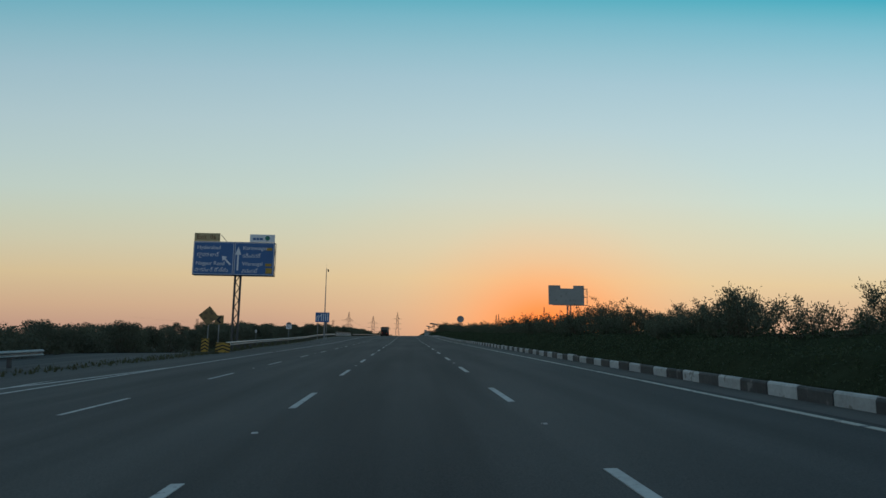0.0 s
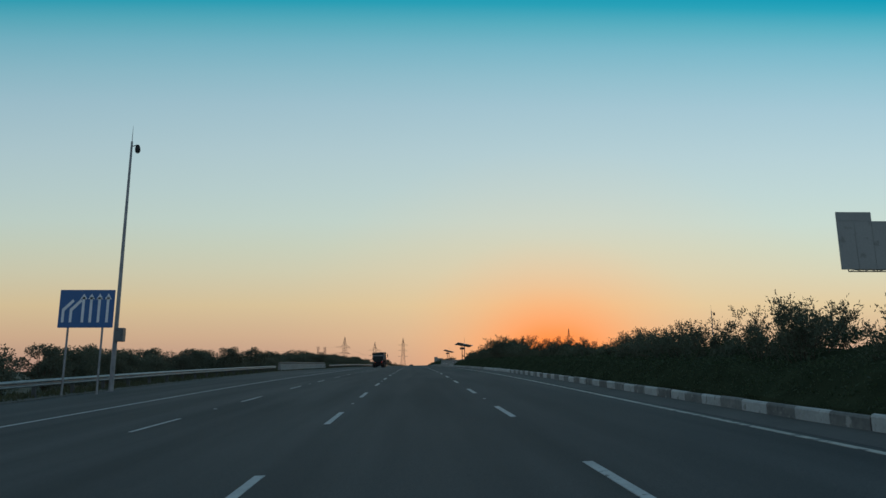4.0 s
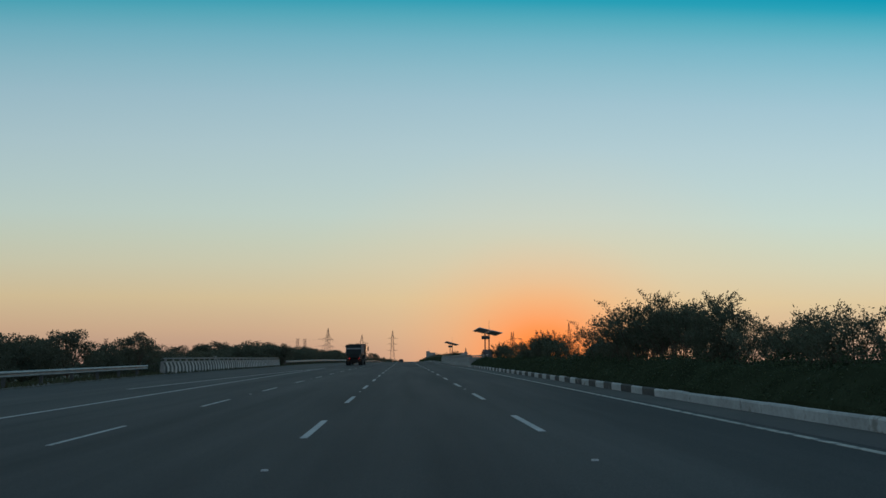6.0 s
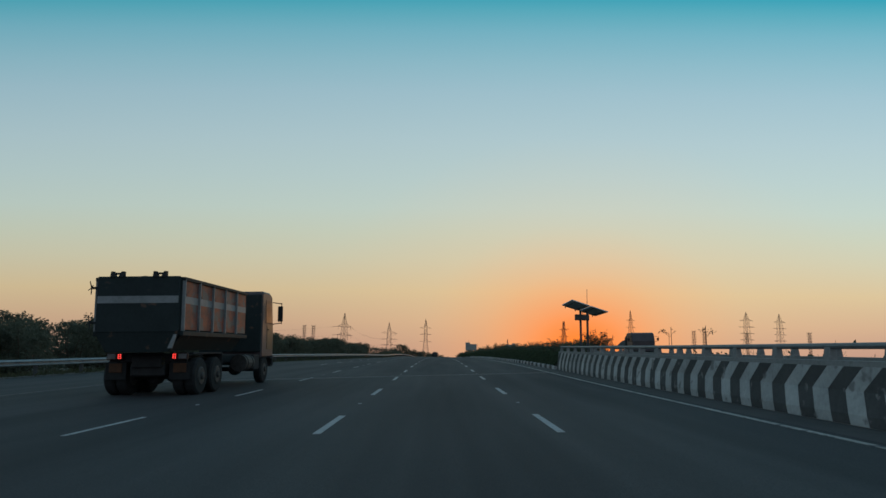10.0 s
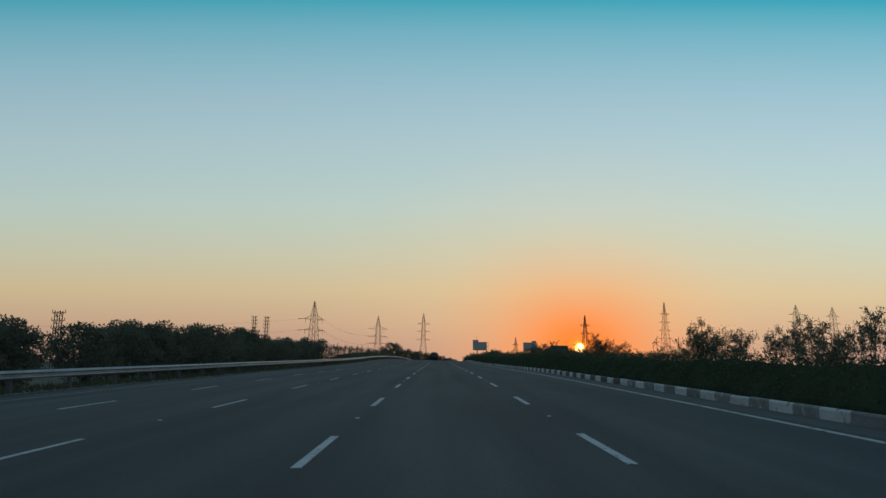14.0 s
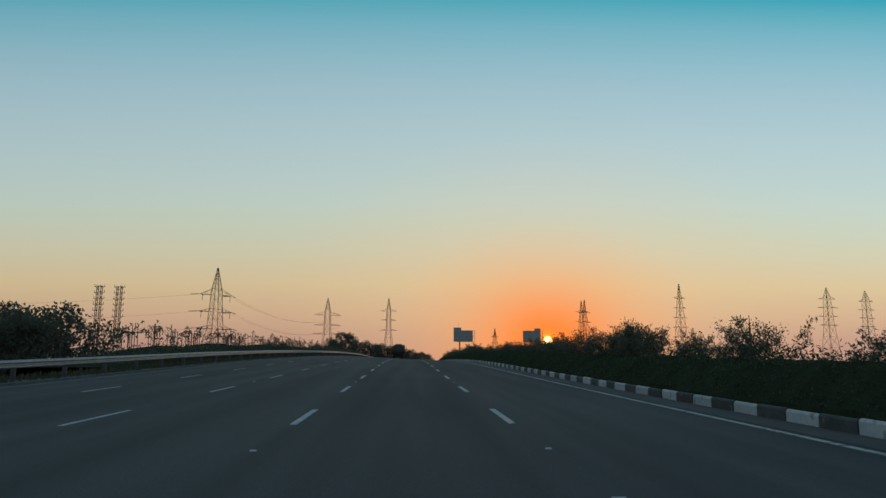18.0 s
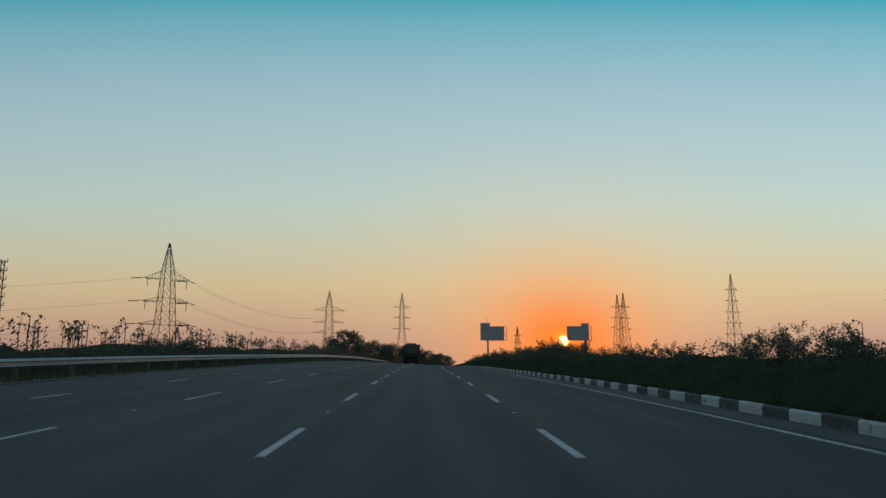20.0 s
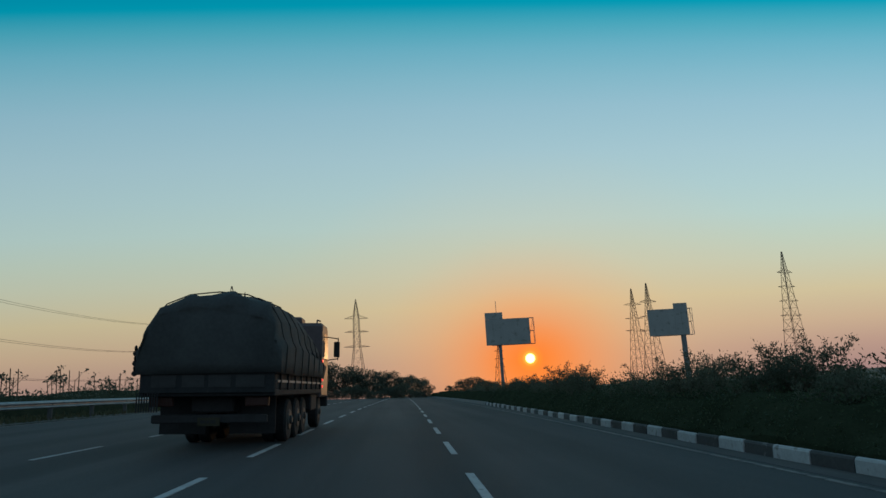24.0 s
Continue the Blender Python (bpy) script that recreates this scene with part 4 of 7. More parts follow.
def billboard(x0, x1, y, z0, z1, tabs, label, post_x, post_w=0.72, round_post=False):
    """A large board seen from its plain back, with raised tabs, side lattice and post."""
    cx = (x0 + x1) / 2
    g = ground_z(cx, y)
    t = thing("billboard", pose(cx, y, g), label, "billboard", "plain-backed boards over the far carriageway")
    a, b = x0 - cx, x1 - cx
    p = plate("panel", a, b, z0 - g, z1 - g, 0, SIGN_BACK, t, "plain grey metal back", 0.08)
    for k in range(1, 6):
        x = a + (b - a) * k / 6
        s = Shape()
        s.box(x - 0.02, x + 0.02, -0.025, 0, z0 - g + 0.05, z1 - g - 0.05)
        part("seam", s, SIGN_BACK, p)
    for c0, c1, top in tabs:
        plate("tab", c0 - cx, c1 - cx, z1 - g + 0.01, top - g, 0, SIGN_BACK, t, "raised tab of the board", 0.08)
    s = Shape()
    board_frame(s, a + 1.0, b + 0.75, z0 - g, z1 - g, 0.08, 0.8, 8)
    part("frame", s, STEEL, t)
    s = Shape()
    px = post_x - cx
    if round_post:
        s.rod((px, 0.5, -0.5), (px, 0.5, z0 - g + 0.3), post_w / 2, n=12)
    else:
        lattice_column(s, px, 0.5, post_w, -0.5, z0 - g + 0.2, 1.0, 0.08)
    part("post", s, STEEL, t)
    return t


billboard(29.1, 36.55, 145.0, 13.5, 16.9, ((29.1, 31.6, 17.55), (34.3, 36.55, 17.55)), "notched grey billboard seen from behind on a trussed post", 33.45)
billboard(16.7, 23.7, 694.0, 28.15, 32.2, ((16.7, 19.5, 33.25),), "grey billboard with one raised corner on a slim round post", 18.9, 0.5, True)
billboard(41.4, 47.8, 690.0, 27.95, 32.0, ((45.6, 47.8, 32.85),), "grey billboard with a raised corner on a thick round post", 46.9, 0.8, True)
s = Shape()
s.rod((18.6 - 20.2, 0.4, 33.2 - ground_z(20.2, 694)), (18.6 - 20.2, 0.4, 35.1 - ground_z(20.2, 694)), 0.04)
part("antenna", s, STEEL, bpy.data.objects["billboard.001"])


PANEL_BACK = material("solar_panel_underside", (0.80, 0.81, 0.80), 0.7, 0.0, alt=(0.62, 0.63, 0.62), scale=2, fine=10)
PANEL_FACE = material("solar_cells", (0.02, 0.025, 0.04), 0.6, alt=(0.015, 0.018, 0.03), spec=0.15)


def solar_station(u, y, label, droop=0.0):
    """droop: how much further the panels slope down away from the road."""
    m = on_road(u, y)
    m = Matrix.Translation(m.translation)
    t = thing("solar_station", m, label, "solar panel", "solar-powered roadside units")
    for x, zz in ((-0.12, 3.52), (0.30, 3.42)):
        s = Shape()
        s.box(x - 0.06, x + 0.06, -0.06, 0.06, -0.3, zz, bev=0.01)
        part("post", s, RAIL_POST, t)
    cs = [Vector(c) for c in ((-1.44 + droop, -0.2, 3.70 + droop * 0.6), (1.22 - droop, 1.3, 3.34 - droop * 0.5), (1.80 - droop, 0.2, 3.58 - droop), (-0.86, -1.3, 4.00))]   # the pair's four corners
    up = (cs[3] - cs[0]).cross(cs[1] - cs[0]).normalized()
    for f0, f1 in ((0.0, 0.485), (0.515, 1.0)):
        def spot(f, g, h):
            return cs[0].lerp(cs[1], f).lerp(cs[3].lerp(cs[2], f), g) + up * h
        def slab(i, h0, h1):
            q = [(f0 + i * 0.5, i), (f1 - i * 0.5, i), (f1 - i * 0.5, 1 - i), (f0 + i * 0.5, 1 - i)]
            s = Shape()
            s.hexa([spot(f, g, h0) for f, g in q] + [spot(f, g, h1) for f, g in q])
            return s
        p = part("solar_panel", slab(0.0, 0.0, 0.045), PANEL_BACK, t, "tilted solar panel seen from below")
        part("cell_sheet", slab(0.03, 0.046, 0.052), PANEL_FACE, p)
        s = Shape()
        for f in (0.2, 0.8):
            f = f0 + (f1 - f0) * f
            s.rod(spot(f, 0.02, -0.03), spot(f, 0.98, -0.03), 0.022)
            s.rod(spot(f, 0.02, -0.10), spot(f, 0.02, 0.0), 0.03)
        part("bracket", s, STEEL, p)
    s = Shape()
    s.box(-0.5, 0.36, -0.32, -0.08, 2.88, 3.24, bev=0.02)
    part("equipment_box", s, RAIL_POST, t, "grey steel equipment box")
    s = Shape()
    s.rod((0.32, 0.05, 3.3), (0.32, 0.05, 4.85), 0.022, 0.012)
    part("antenna", s, STEEL, t)
    return t


solar_station(8.3, 222.0, "grey double solar panel on two posts at the bridge end")
solar_station(8.82, 287.0, "grey double solar panel on two posts standing among median shrubs", 0.14)


# ---- pylons and masts ----
def tower_width(z, H, base, waist, zw, low=None, zl=0.0):
    if low:
        return float(np.interp(z, (0, zl, zw, H), (base, low, waist, 0.16)))
    return base + (waist - base) * min(1.0, z / zw) if z < zw else waist * (1 - (z - zw) / (H - zw)) + 0.25 * (z - zw) / (H - zw)


def pylon(x, y, top, foot, base, waist, arms, label, turn=0.0, r=0.09, group="transmission pylons", insulators=False, low=None, rise=1.1):
    """A lattice tower. arms: heights below the top and half lengths."""
    g = foot
    H = top - g
    t = thing("pylon", pose(x, y, g, 0, 0, turn), label, "pylon", group)
    zw = H - arms[0][0] + (rise if low else -0.6)
    shape = (H, base, waist, zw, low, H - arms[-1][0])
    s = Shape()
    zs = [0.0]
    for top_z in ((shape[-1], zw, H) if low else (zw, H)):
        lo_z = zs[-1]
        mean = (tower_width(lo_z, *shape) + tower_width(top_z, *shape)) / 2
        n = max(3, round((top_z - lo_z) / max(1.3, mean * 0.95)))
        zs += [lo_z + (top_z - lo_z) * (k + 1) / n for k in range(n)]
    for a, b in zip(zs, zs[1:]):
        wa, wb = tower_width(a, *shape) / 2, tower_width(b, *shape) / 2
        ca = [(-wa, -wa), (wa, -wa), (wa, wa), (-wa, wa)]
        cb = [(-wb, -wb), (wb, -wb), (wb, wb), (-wb, wb)]
        for i in range(4):
            j = (i + 1) % 4
            s.rod((*ca[i], a), (*cb[i], b), r, n=4)
            s.rod((*ca[i], a), (*cb[j], b), r * 0.45, n=4)
            s.rod((*ca[j], a), (*cb[i], b), r * 0.45, n=4)
            s.rod((*cb[i], b), (*cb[j], b), r * 0.45, n=4)
    part("tower_body", s, TOWER, t, "tapering steel lattice")
    for k, (d, half) in enumerate(arms):
        z = H - d
        up = rise if k == 0 else rise * 0.55
        w = tower_width(z, *shape) / 2
        for sx in (-1, 1):
            s = Shape()
            tip = (sx * half, 0, z + 0.1)
            for sy in (-1, 1):
                s.rod((sx * w, sy * w, z), tip, r * 0.7, n=4)
                s.rod((sx * w, sy * w, z + up), tip, r * 0.6, n=4)
                for f in (0.3, 0.6):
                    lo = Vector((sx * w, sy * w, z)).lerp(Vector(tip), f)
                    hi = Vector((sx * w, sy * w, z + up)).lerp(Vector(tip), f)
                    s.rod(lo, hi, r * 0.45, n=4)
            for f in (0.3, 0.6):
                s.rod(Vector((sx * w, -w, z)).lerp(Vector(tip), f), Vector((sx * w, w, z)).lerp(Vector(tip), f), r * 0.45, n=4)
            arm = part("crossarm", s, TOWER, t)
            if insulators:
                for way in insulators:
                    d = pose(0, 0, 0, 0, 0, -turn) @ Vector(way).normalized()
                    s = Shape()
                    s.rod(tip, Vector(tip) + d * 0.5, 0.04, n=5)
                    s.rod(Vector(tip) + d * 0.5, Vector(tip) + d * 2.4, 0.075, n=6)
                    part("insulator", s, UNDER, arm, "dark insulator string")
                s = Shape()
                s.rod((sx * half * 0.86, 0, z), (sx * half * 0.86, 0, z - 1.6), 0.06, n=6)
                part("insulator", s, UNDER, arm, "dark insulator string")
    return t


pylon(-51.2, 627.4, 44.9, 18.0, 7.4, 1.95, ((7.4, 4.6), (11.9, 4.8), (16.4, 5.4)), "tall steel lattice pylon with six arms and insulators", 42, 0.075, insulators=((-170, -40, -12), (15, 131, -8)), low=3.1, rise=1.7)
pylon(-36.2, 758.6, 50.0, 21.0, 6.6, 2.3, ((7.7, 6.1), (12.3, 6.1), (16.3, 6.8)), "steel lattice pylon with three pairs of arms above trees", 20, 0.08, low=2.9, rise=1.5)
pylon(-12.4, 897.0, 64.2, 20.0, 8.0, 2.2, ((8.6, 5.4), (14.5, 5.4), (21.0, 5.8)), "distant steel lattice pylon with three pairs of arms", 15, 0.10, low=2.8, rise=1.4)
pylon(117.4, 911.0, 64.8, 20.0, 7.2, 1.7, ((7.8, 4.7), (14.3, 4.7), (20, 5.0)), "distant narrow lattice pylon beside the sun", 10, 0.10)
pylon(109.0, 868.7, 61.2, 20.0, 7.2, 1.7, ((8, 4.0), (14, 4.3), (20, 4.6)), "distant narrow lattice pylon behind another", 12, 0.10)
pylon(167.6, 865.0, 71.2, 19.0, 7.6, 2.0, ((9, 4.4), (15, 4.9), (21, 5.4), (27, 5.9), (33, 6.2)), "broad-based lattice pylon with short arms", 18, 0.10)
pylon(288.6, 909.6, 75.1, 19.0, 10.0, 3.2, ((8, 7.0), (14, 8.6), (20, 7.6), (26, 7.6)), "distant lattice pylon with four pairs of arms", 10, 0.11, low=4.6, rise=1.4)
pylon(329.0, 929.0, 75.5, 19.0, 10.0, 3.2, ((8, 6.6), (14, 7.6), (20, 7.2), (26, 7.2)), "distant lattice pylon with four pairs of arms", 14, 0.11, low=4.6, rise=1.4)
pylon(84.0, 1120.0, 58.0, 19.0, 8.0, 2.2, ((8, 4), (14, 4.4), (20, 4.6)), "small hazy lattice pylon far off", 20, 0.14)


def grid_mast(x, y, top, foot, label):
    t = thing("lattice_mast", pose(x, y, foot), label, "mast", "square lattice masts")
    H = top - foot
    s = Shape()
    w = 0.42
    for sx in (-1, 1):
        for sy in (-1, 1):
            s.rod((sx * w, sy * w, 0), (sx * w, sy * w, H), 0.07, n=4)
    n = int(H / 1.1)
    for k in range(n):
        a, b = H * k / n, H * (k + 1) / n
        for sy in (-1, 1):
            s.rod((-w, sy * w, a), (w, sy * w, b), 0.04, n=4)
            s.rod((sy * w, w, a), (sy * w, -w, b), 0.04, n=4)
    part("mast_body", s, TOWER, t)
    for k in range(6):
        z = H - 0.3 - k * 1.25
        s = Shape()
        s.rod((-1.15, 0, z), (1.15, 0, z), 0.06, n=4)
        for sx in (-1, 1):
            s.rod((sx * 1.05, 0, z), (sx * 1.05, 0, z + 0.5), 0.05, n=5)
            s.rod((sx * w, 0, z - 0.5), (sx * 1.0, 0, z), 0.035, n=4)
        part("crossarm", s, TOWER, t)
    return t


for x, y, top in ((-65.4, 588.6, 35.5), (-60.8, 587.5, 35.3), (-62.2, 453.4, 25.0), (-148.0, 510.0, 30.0), (118.4, 574.1, 34.1), (124.0, 576.0, 34.1), (150.0, 590.0, 34.5), (165.0, 560.0, 33.0)):
    grid_mast(x, y, top, ground_z(x, y) - 0.5, "square steel lattice mast with short arms")


def wires(points, label):
    t = thing("power_cables", Matrix.Identity(4), label, "cable")
    for a, b, sag in points:
        s = Shape()
        a, b = Vector(a), Vector(b)
        pts = []
        for i in range(17):
            k = i / 16
            p = a.lerp(b, k)
            p.z -= sag * 4 * k * (1 - k)
            pts.append(p)
        side = (b - a).cross(Vector((0, 0, 1))).normalized() * 0.017
        rise = Vector((0, 0, 0.017))
        s.loft([[tuple(p + side), tuple(p + rise), tuple(p - side), tuple(p - rise)] for p in pts])
        part("cable", s, UNDER, t)
    return t


def arm_tips(x, y, top, turn, arms):
    out = []
    for d, half in arms:
        for sx in (-1, 1):
            out.append(Vector((x + sx * half * math.cos(radians(turn)), y + sx * half * math.sin(radians(turn)), top - d)))
    return out


A = arm_tips(-51.2, 627.4, 44.9, 42, ((7.4, 4.6), (11.9, 4.8), (16.4, 5.4)))
B = arm_tips(-36.2, 758.6, 50.0, 20, ((7.7, 6.1), (12.3, 6.1), (16.3, 6.8)))
inner = Vector((-0.75, -0.68, -0.15))
wires([(a + k * inner, b + k * 0.3 * inner, 4.9) for a, b in zip(A[1::2], B[1::2]) for k in (0, 1)], "thin paired power cables sagging between two pylons")
wires([(a, a + Vector((-170, -40, -2)), 4.5) for a in A[0::2]], "thin power cables sagging away over the fields")


# ---- vehicles ----
TRUCK_GREEN = material("tipper_dark_green", (0.019, 0.029, 0.029), 0.7, alt=(0.012, 0.018, 0.018), scale=1.5, fine=12, wear=((0.10, 0.06, 0.04), 3.0, 0.64))
TRUCK_RED = material("tipper_rust_red", (0.36, 0.085, 0.042), 0.6, alt=(0.10, 0.050, 0.042), scale=2.4, fine=10, wear=((0.13, 0.115, 0.11), 1.7, 0.50))
TRUCK_BAND = material("tipper_pale_band", (0.28, 0.285, 0.28), 0.6, alt=(0.18, 0.185, 0.18), scale=2, fine=14)
CAB_DARK = material("cab_dark_green", (0.030, 0.036, 0.028), 0.45, alt=(0.020, 0.025, 0.020), scale=1.5, fine=10, spec=0.3, wear=((0.10, 0.07, 0.04), 2.6, 0.62))
CAB_YELLOW = material("cab_ochre", (0.12, 0.072, 0.03), 0.5, alt=(0.085, 0.052, 0.025), scale=1.5, fine=10, spec=0.45)
CAB_DARK = material("cab_dark_grey_red", (0.085, 0.062, 0.062), 0.5, alt=(0.055, 0.04, 0.04), scale=1.5, fine=10, spec=0.45)
TARP = material("load_tarpaulin", (0.055, 0.058, 0.055), 0.9, alt=(0.034, 0.036, 0.035), scale=1.5, fine=14, bump=0.5)
WOOD_BODY = material("painted_truck_body", (0.034, 0.036, 0.036), 0.85, alt=(0.022, 0.023, 0.024), scale=1.5, fine=16, spec=0.15, wear=((0.055, 0.05, 0.046), 3.0, 0.66))
FADED = material("faded_panel_paint", (0.050, 0.050, 0.048), 0.85, alt=(0.036, 0.036, 0.035), scale=3, fine=20, spec=0.15)
TAIL = lamp_material("tail_lamp_red", (0.9, 0.05, 0.04), 1.7)
FLAP = material("flap_orange", (0.10, 0.042, 0.018), 0.7, alt=(0.06, 0.028, 0.013), scale=5, fine=20)
LENS_PALE = material("pale_lens", (0.22, 0.21, 0.20), 0.4, alt=(0.15, 0.145, 0.14), scale=8, fine=30)
TAIL_OFF = material("tail_lens_orange", (0.045, 0.016, 0.01), 0.6, alt=(0.03, 0.012, 0.008))
HEAD = lamp_material("head_lamp_white", (1.0, 0.95, 0.85), 3.0)
PLATE = material("number_plate_yellow", (0.045, 0.04, 0.022), 0.8)
GLASS = glass_material("vehicle_glass")
RIM = material("wheel_steel", (0.09, 0.085, 0.08), 0.65, 0.4, alt=(0.05, 0.046, 0.042), scale=6, fine=20)
WHITE_VAN = material("container_white", (0.55, 0.55, 0.54), 0.6, alt=(0.42, 0.42, 0.41), scale=1.0, fine=8, wear=((0.10, 0.10, 0.10), 1.2, 0.66))


def add_wheel(parent, x, y, r, width, dual=False):
    s = Shape()
    if dual:
        for dx in (-width * 0.56, width * 0.56):
            s.wheel((dx, 0, 0), (1, 0, 0), r, width, 20, bev=0.05)
    else:
        s.wheel((0, 0, 0), (1, 0, 0), r, width, 20, bev=0.05)
    w = part("wheel", s, RUBBER, parent, "black tyre on a steel rim", at=pose(x, y, r))
    s = Shape()
    off = width * (1.12 if dual else 0.5)
    s.wheel((0, 0, 0), (1, 0, 0), r * 0.56, off * 2 + 0.02, 14, bev=0.06)
    s.wheel((0, 0, 0), (1, 0, 0), r * 0.2, off * 2 + 0.14, 10, bev=0.03)
    part("rim", s, RIM, w)


def add_cab(t, y0, length, w, z0, z1, mat, cab_label):
    """A forward-control cab, nose towards +y."""
    s = Shape()
    h = w / 2
    prof = [(y0, z0), (y0 + length, z0), (y0 + length + 0.04, z0 + 0.9), (y0 + length - 0.22, z1 - 0.12), (y0 + length - 0.5, z1), (y0 + 0.08, z1), (y0, z1 - 0.1)]
    rings = []
    for x, k in ((-h, 0.05), (-h + 0.06, 0.0), (h - 0.06, 0.0), (h, 0.05)):
        cy, cz = y0 + length / 2, (z0 + z1) / 2
        rings.append([(x, a + (cy - a) * k, b + (cz - b) * k) for a, b in prof])
    s.loft(rings)
    cab = part("cab", s, mat, t, cab_label)
    zw = z0 + (z1 - z0) * 0.52
    for sx in (-1, 1):
        s = Shape()
        pts = [(y0 + 0.45, zw), (y0 + length - 0.12, zw), (y0 + length - 0.32, z1 - 0.32), (y0 + 0.45, z1 - 0.32)]
        if sx > 0:
            s.prism(pts, "x", h - 0.005, h + 0.012)
        else:
            s.prism(list(reversed(pts)), "x", -h - 0.012, -h + 0.005)
        part("side_window", s, GLASS, cab)
        s = Shape()
        s.rod((sx * h, y0 + length - 0.15, z1 - 0.35), (sx * (h + 0.34), y0 + length - 0.02, z1 - 0.4), 0.018)
        s.rod((sx * h, y0 + length - 0.1, zw), (sx * (h + 0.34), y0 + length - 0.02, zw + 0.05), 0.018)
        s.rod((sx * (h + 0.34), y0 + length - 0.02, zw), (sx * (h + 0.34), y0 + length - 0.02, z1 - 0.36), 0.018)
        s.box(sx * (h + 0.3) - 0.1, sx * (h + 0.3) + 0.1, y0 + length - 0.1, y0 + length - 0.02, zw + 0.1, z1 - 0.5, bev=0.02)
        part("wing_mirror", s, UNDER, cab, "dark mirror on a bent arm")
    s = Shape()
    s.hexa([(-h + 0.15, y0 + length - 0.02, zw), (h - 0.15, y0 + length - 0.02, zw), (h - 0.15, y0 + length + 0.045, zw), (-h + 0.15, y0 + length + 0.045, zw),
            (-h + 0.2, y0 + length - 0.26, z1 - 0.25), (h - 0.2, y0 + length - 0.26, z1 - 0.25), (h - 0.2, y0 + length - 0.18, z1 - 0.25), (-h + 0.2, y0 + length - 0.18, z1 - 0.25)])
    part("windscreen", s, GLASS, cab)
    s = Shape()
    s.box(-h, h, y0 + length - 0.05, y0 + length + 0.14, z0 - 0.32, z0 + 0.06, bev=0.04)
    b = part("bumper", s, UNDER, cab)
    for sx in (-1, 1):
        s = Shape()
        s.wheel((sx * (h - 0.3), y0 + length + 0.13, z0 - 0.1), (0, 1, 0), 0.11, 0.06, 12, bev=0.02)
        part("headlight", s, HEAD if mat is WHITE_VAN else GLASS, b)
    return cab


def add_tail(t, x, y, z, lit):
    """A lamp cluster: dull housing, a pale outer lens and a block of six small lenses on the inner side."""
    s = Shape()
    s.box(x - 0.24, x + 0.24, y - 0.05, y + 0.06, z - 0.10, z + 0.10, bev=0.02)
    b = part("tail_lamp", s, TAIL_OFF, t, "tail lamp cluster")
    inner = 1 if x < 0 else -1
    s = Shape()
    s.box(*sorted((x - inner * 0.21, x + inner * 0.02)), y - 0.062, y - 0.045, z - 0.07, z + 0.07)
    part("outer_lens", s, LENS_PALE if lit else TAIL_OFF, b)
    s = Shape()
    for dx in (-0.03, 0.03):
        for dz in (-0.05, 0, 0.05):
            q = x + inner * 0.14 + dx
            s.box(q - 0.016, q + 0.016, y - 0.062, y - 0.045, z + dz - 0.016, z + dz + 0.016)
    part("red_lens", s, TAIL if lit else TAIL_OFF, b, "lit red lens" if lit else "")


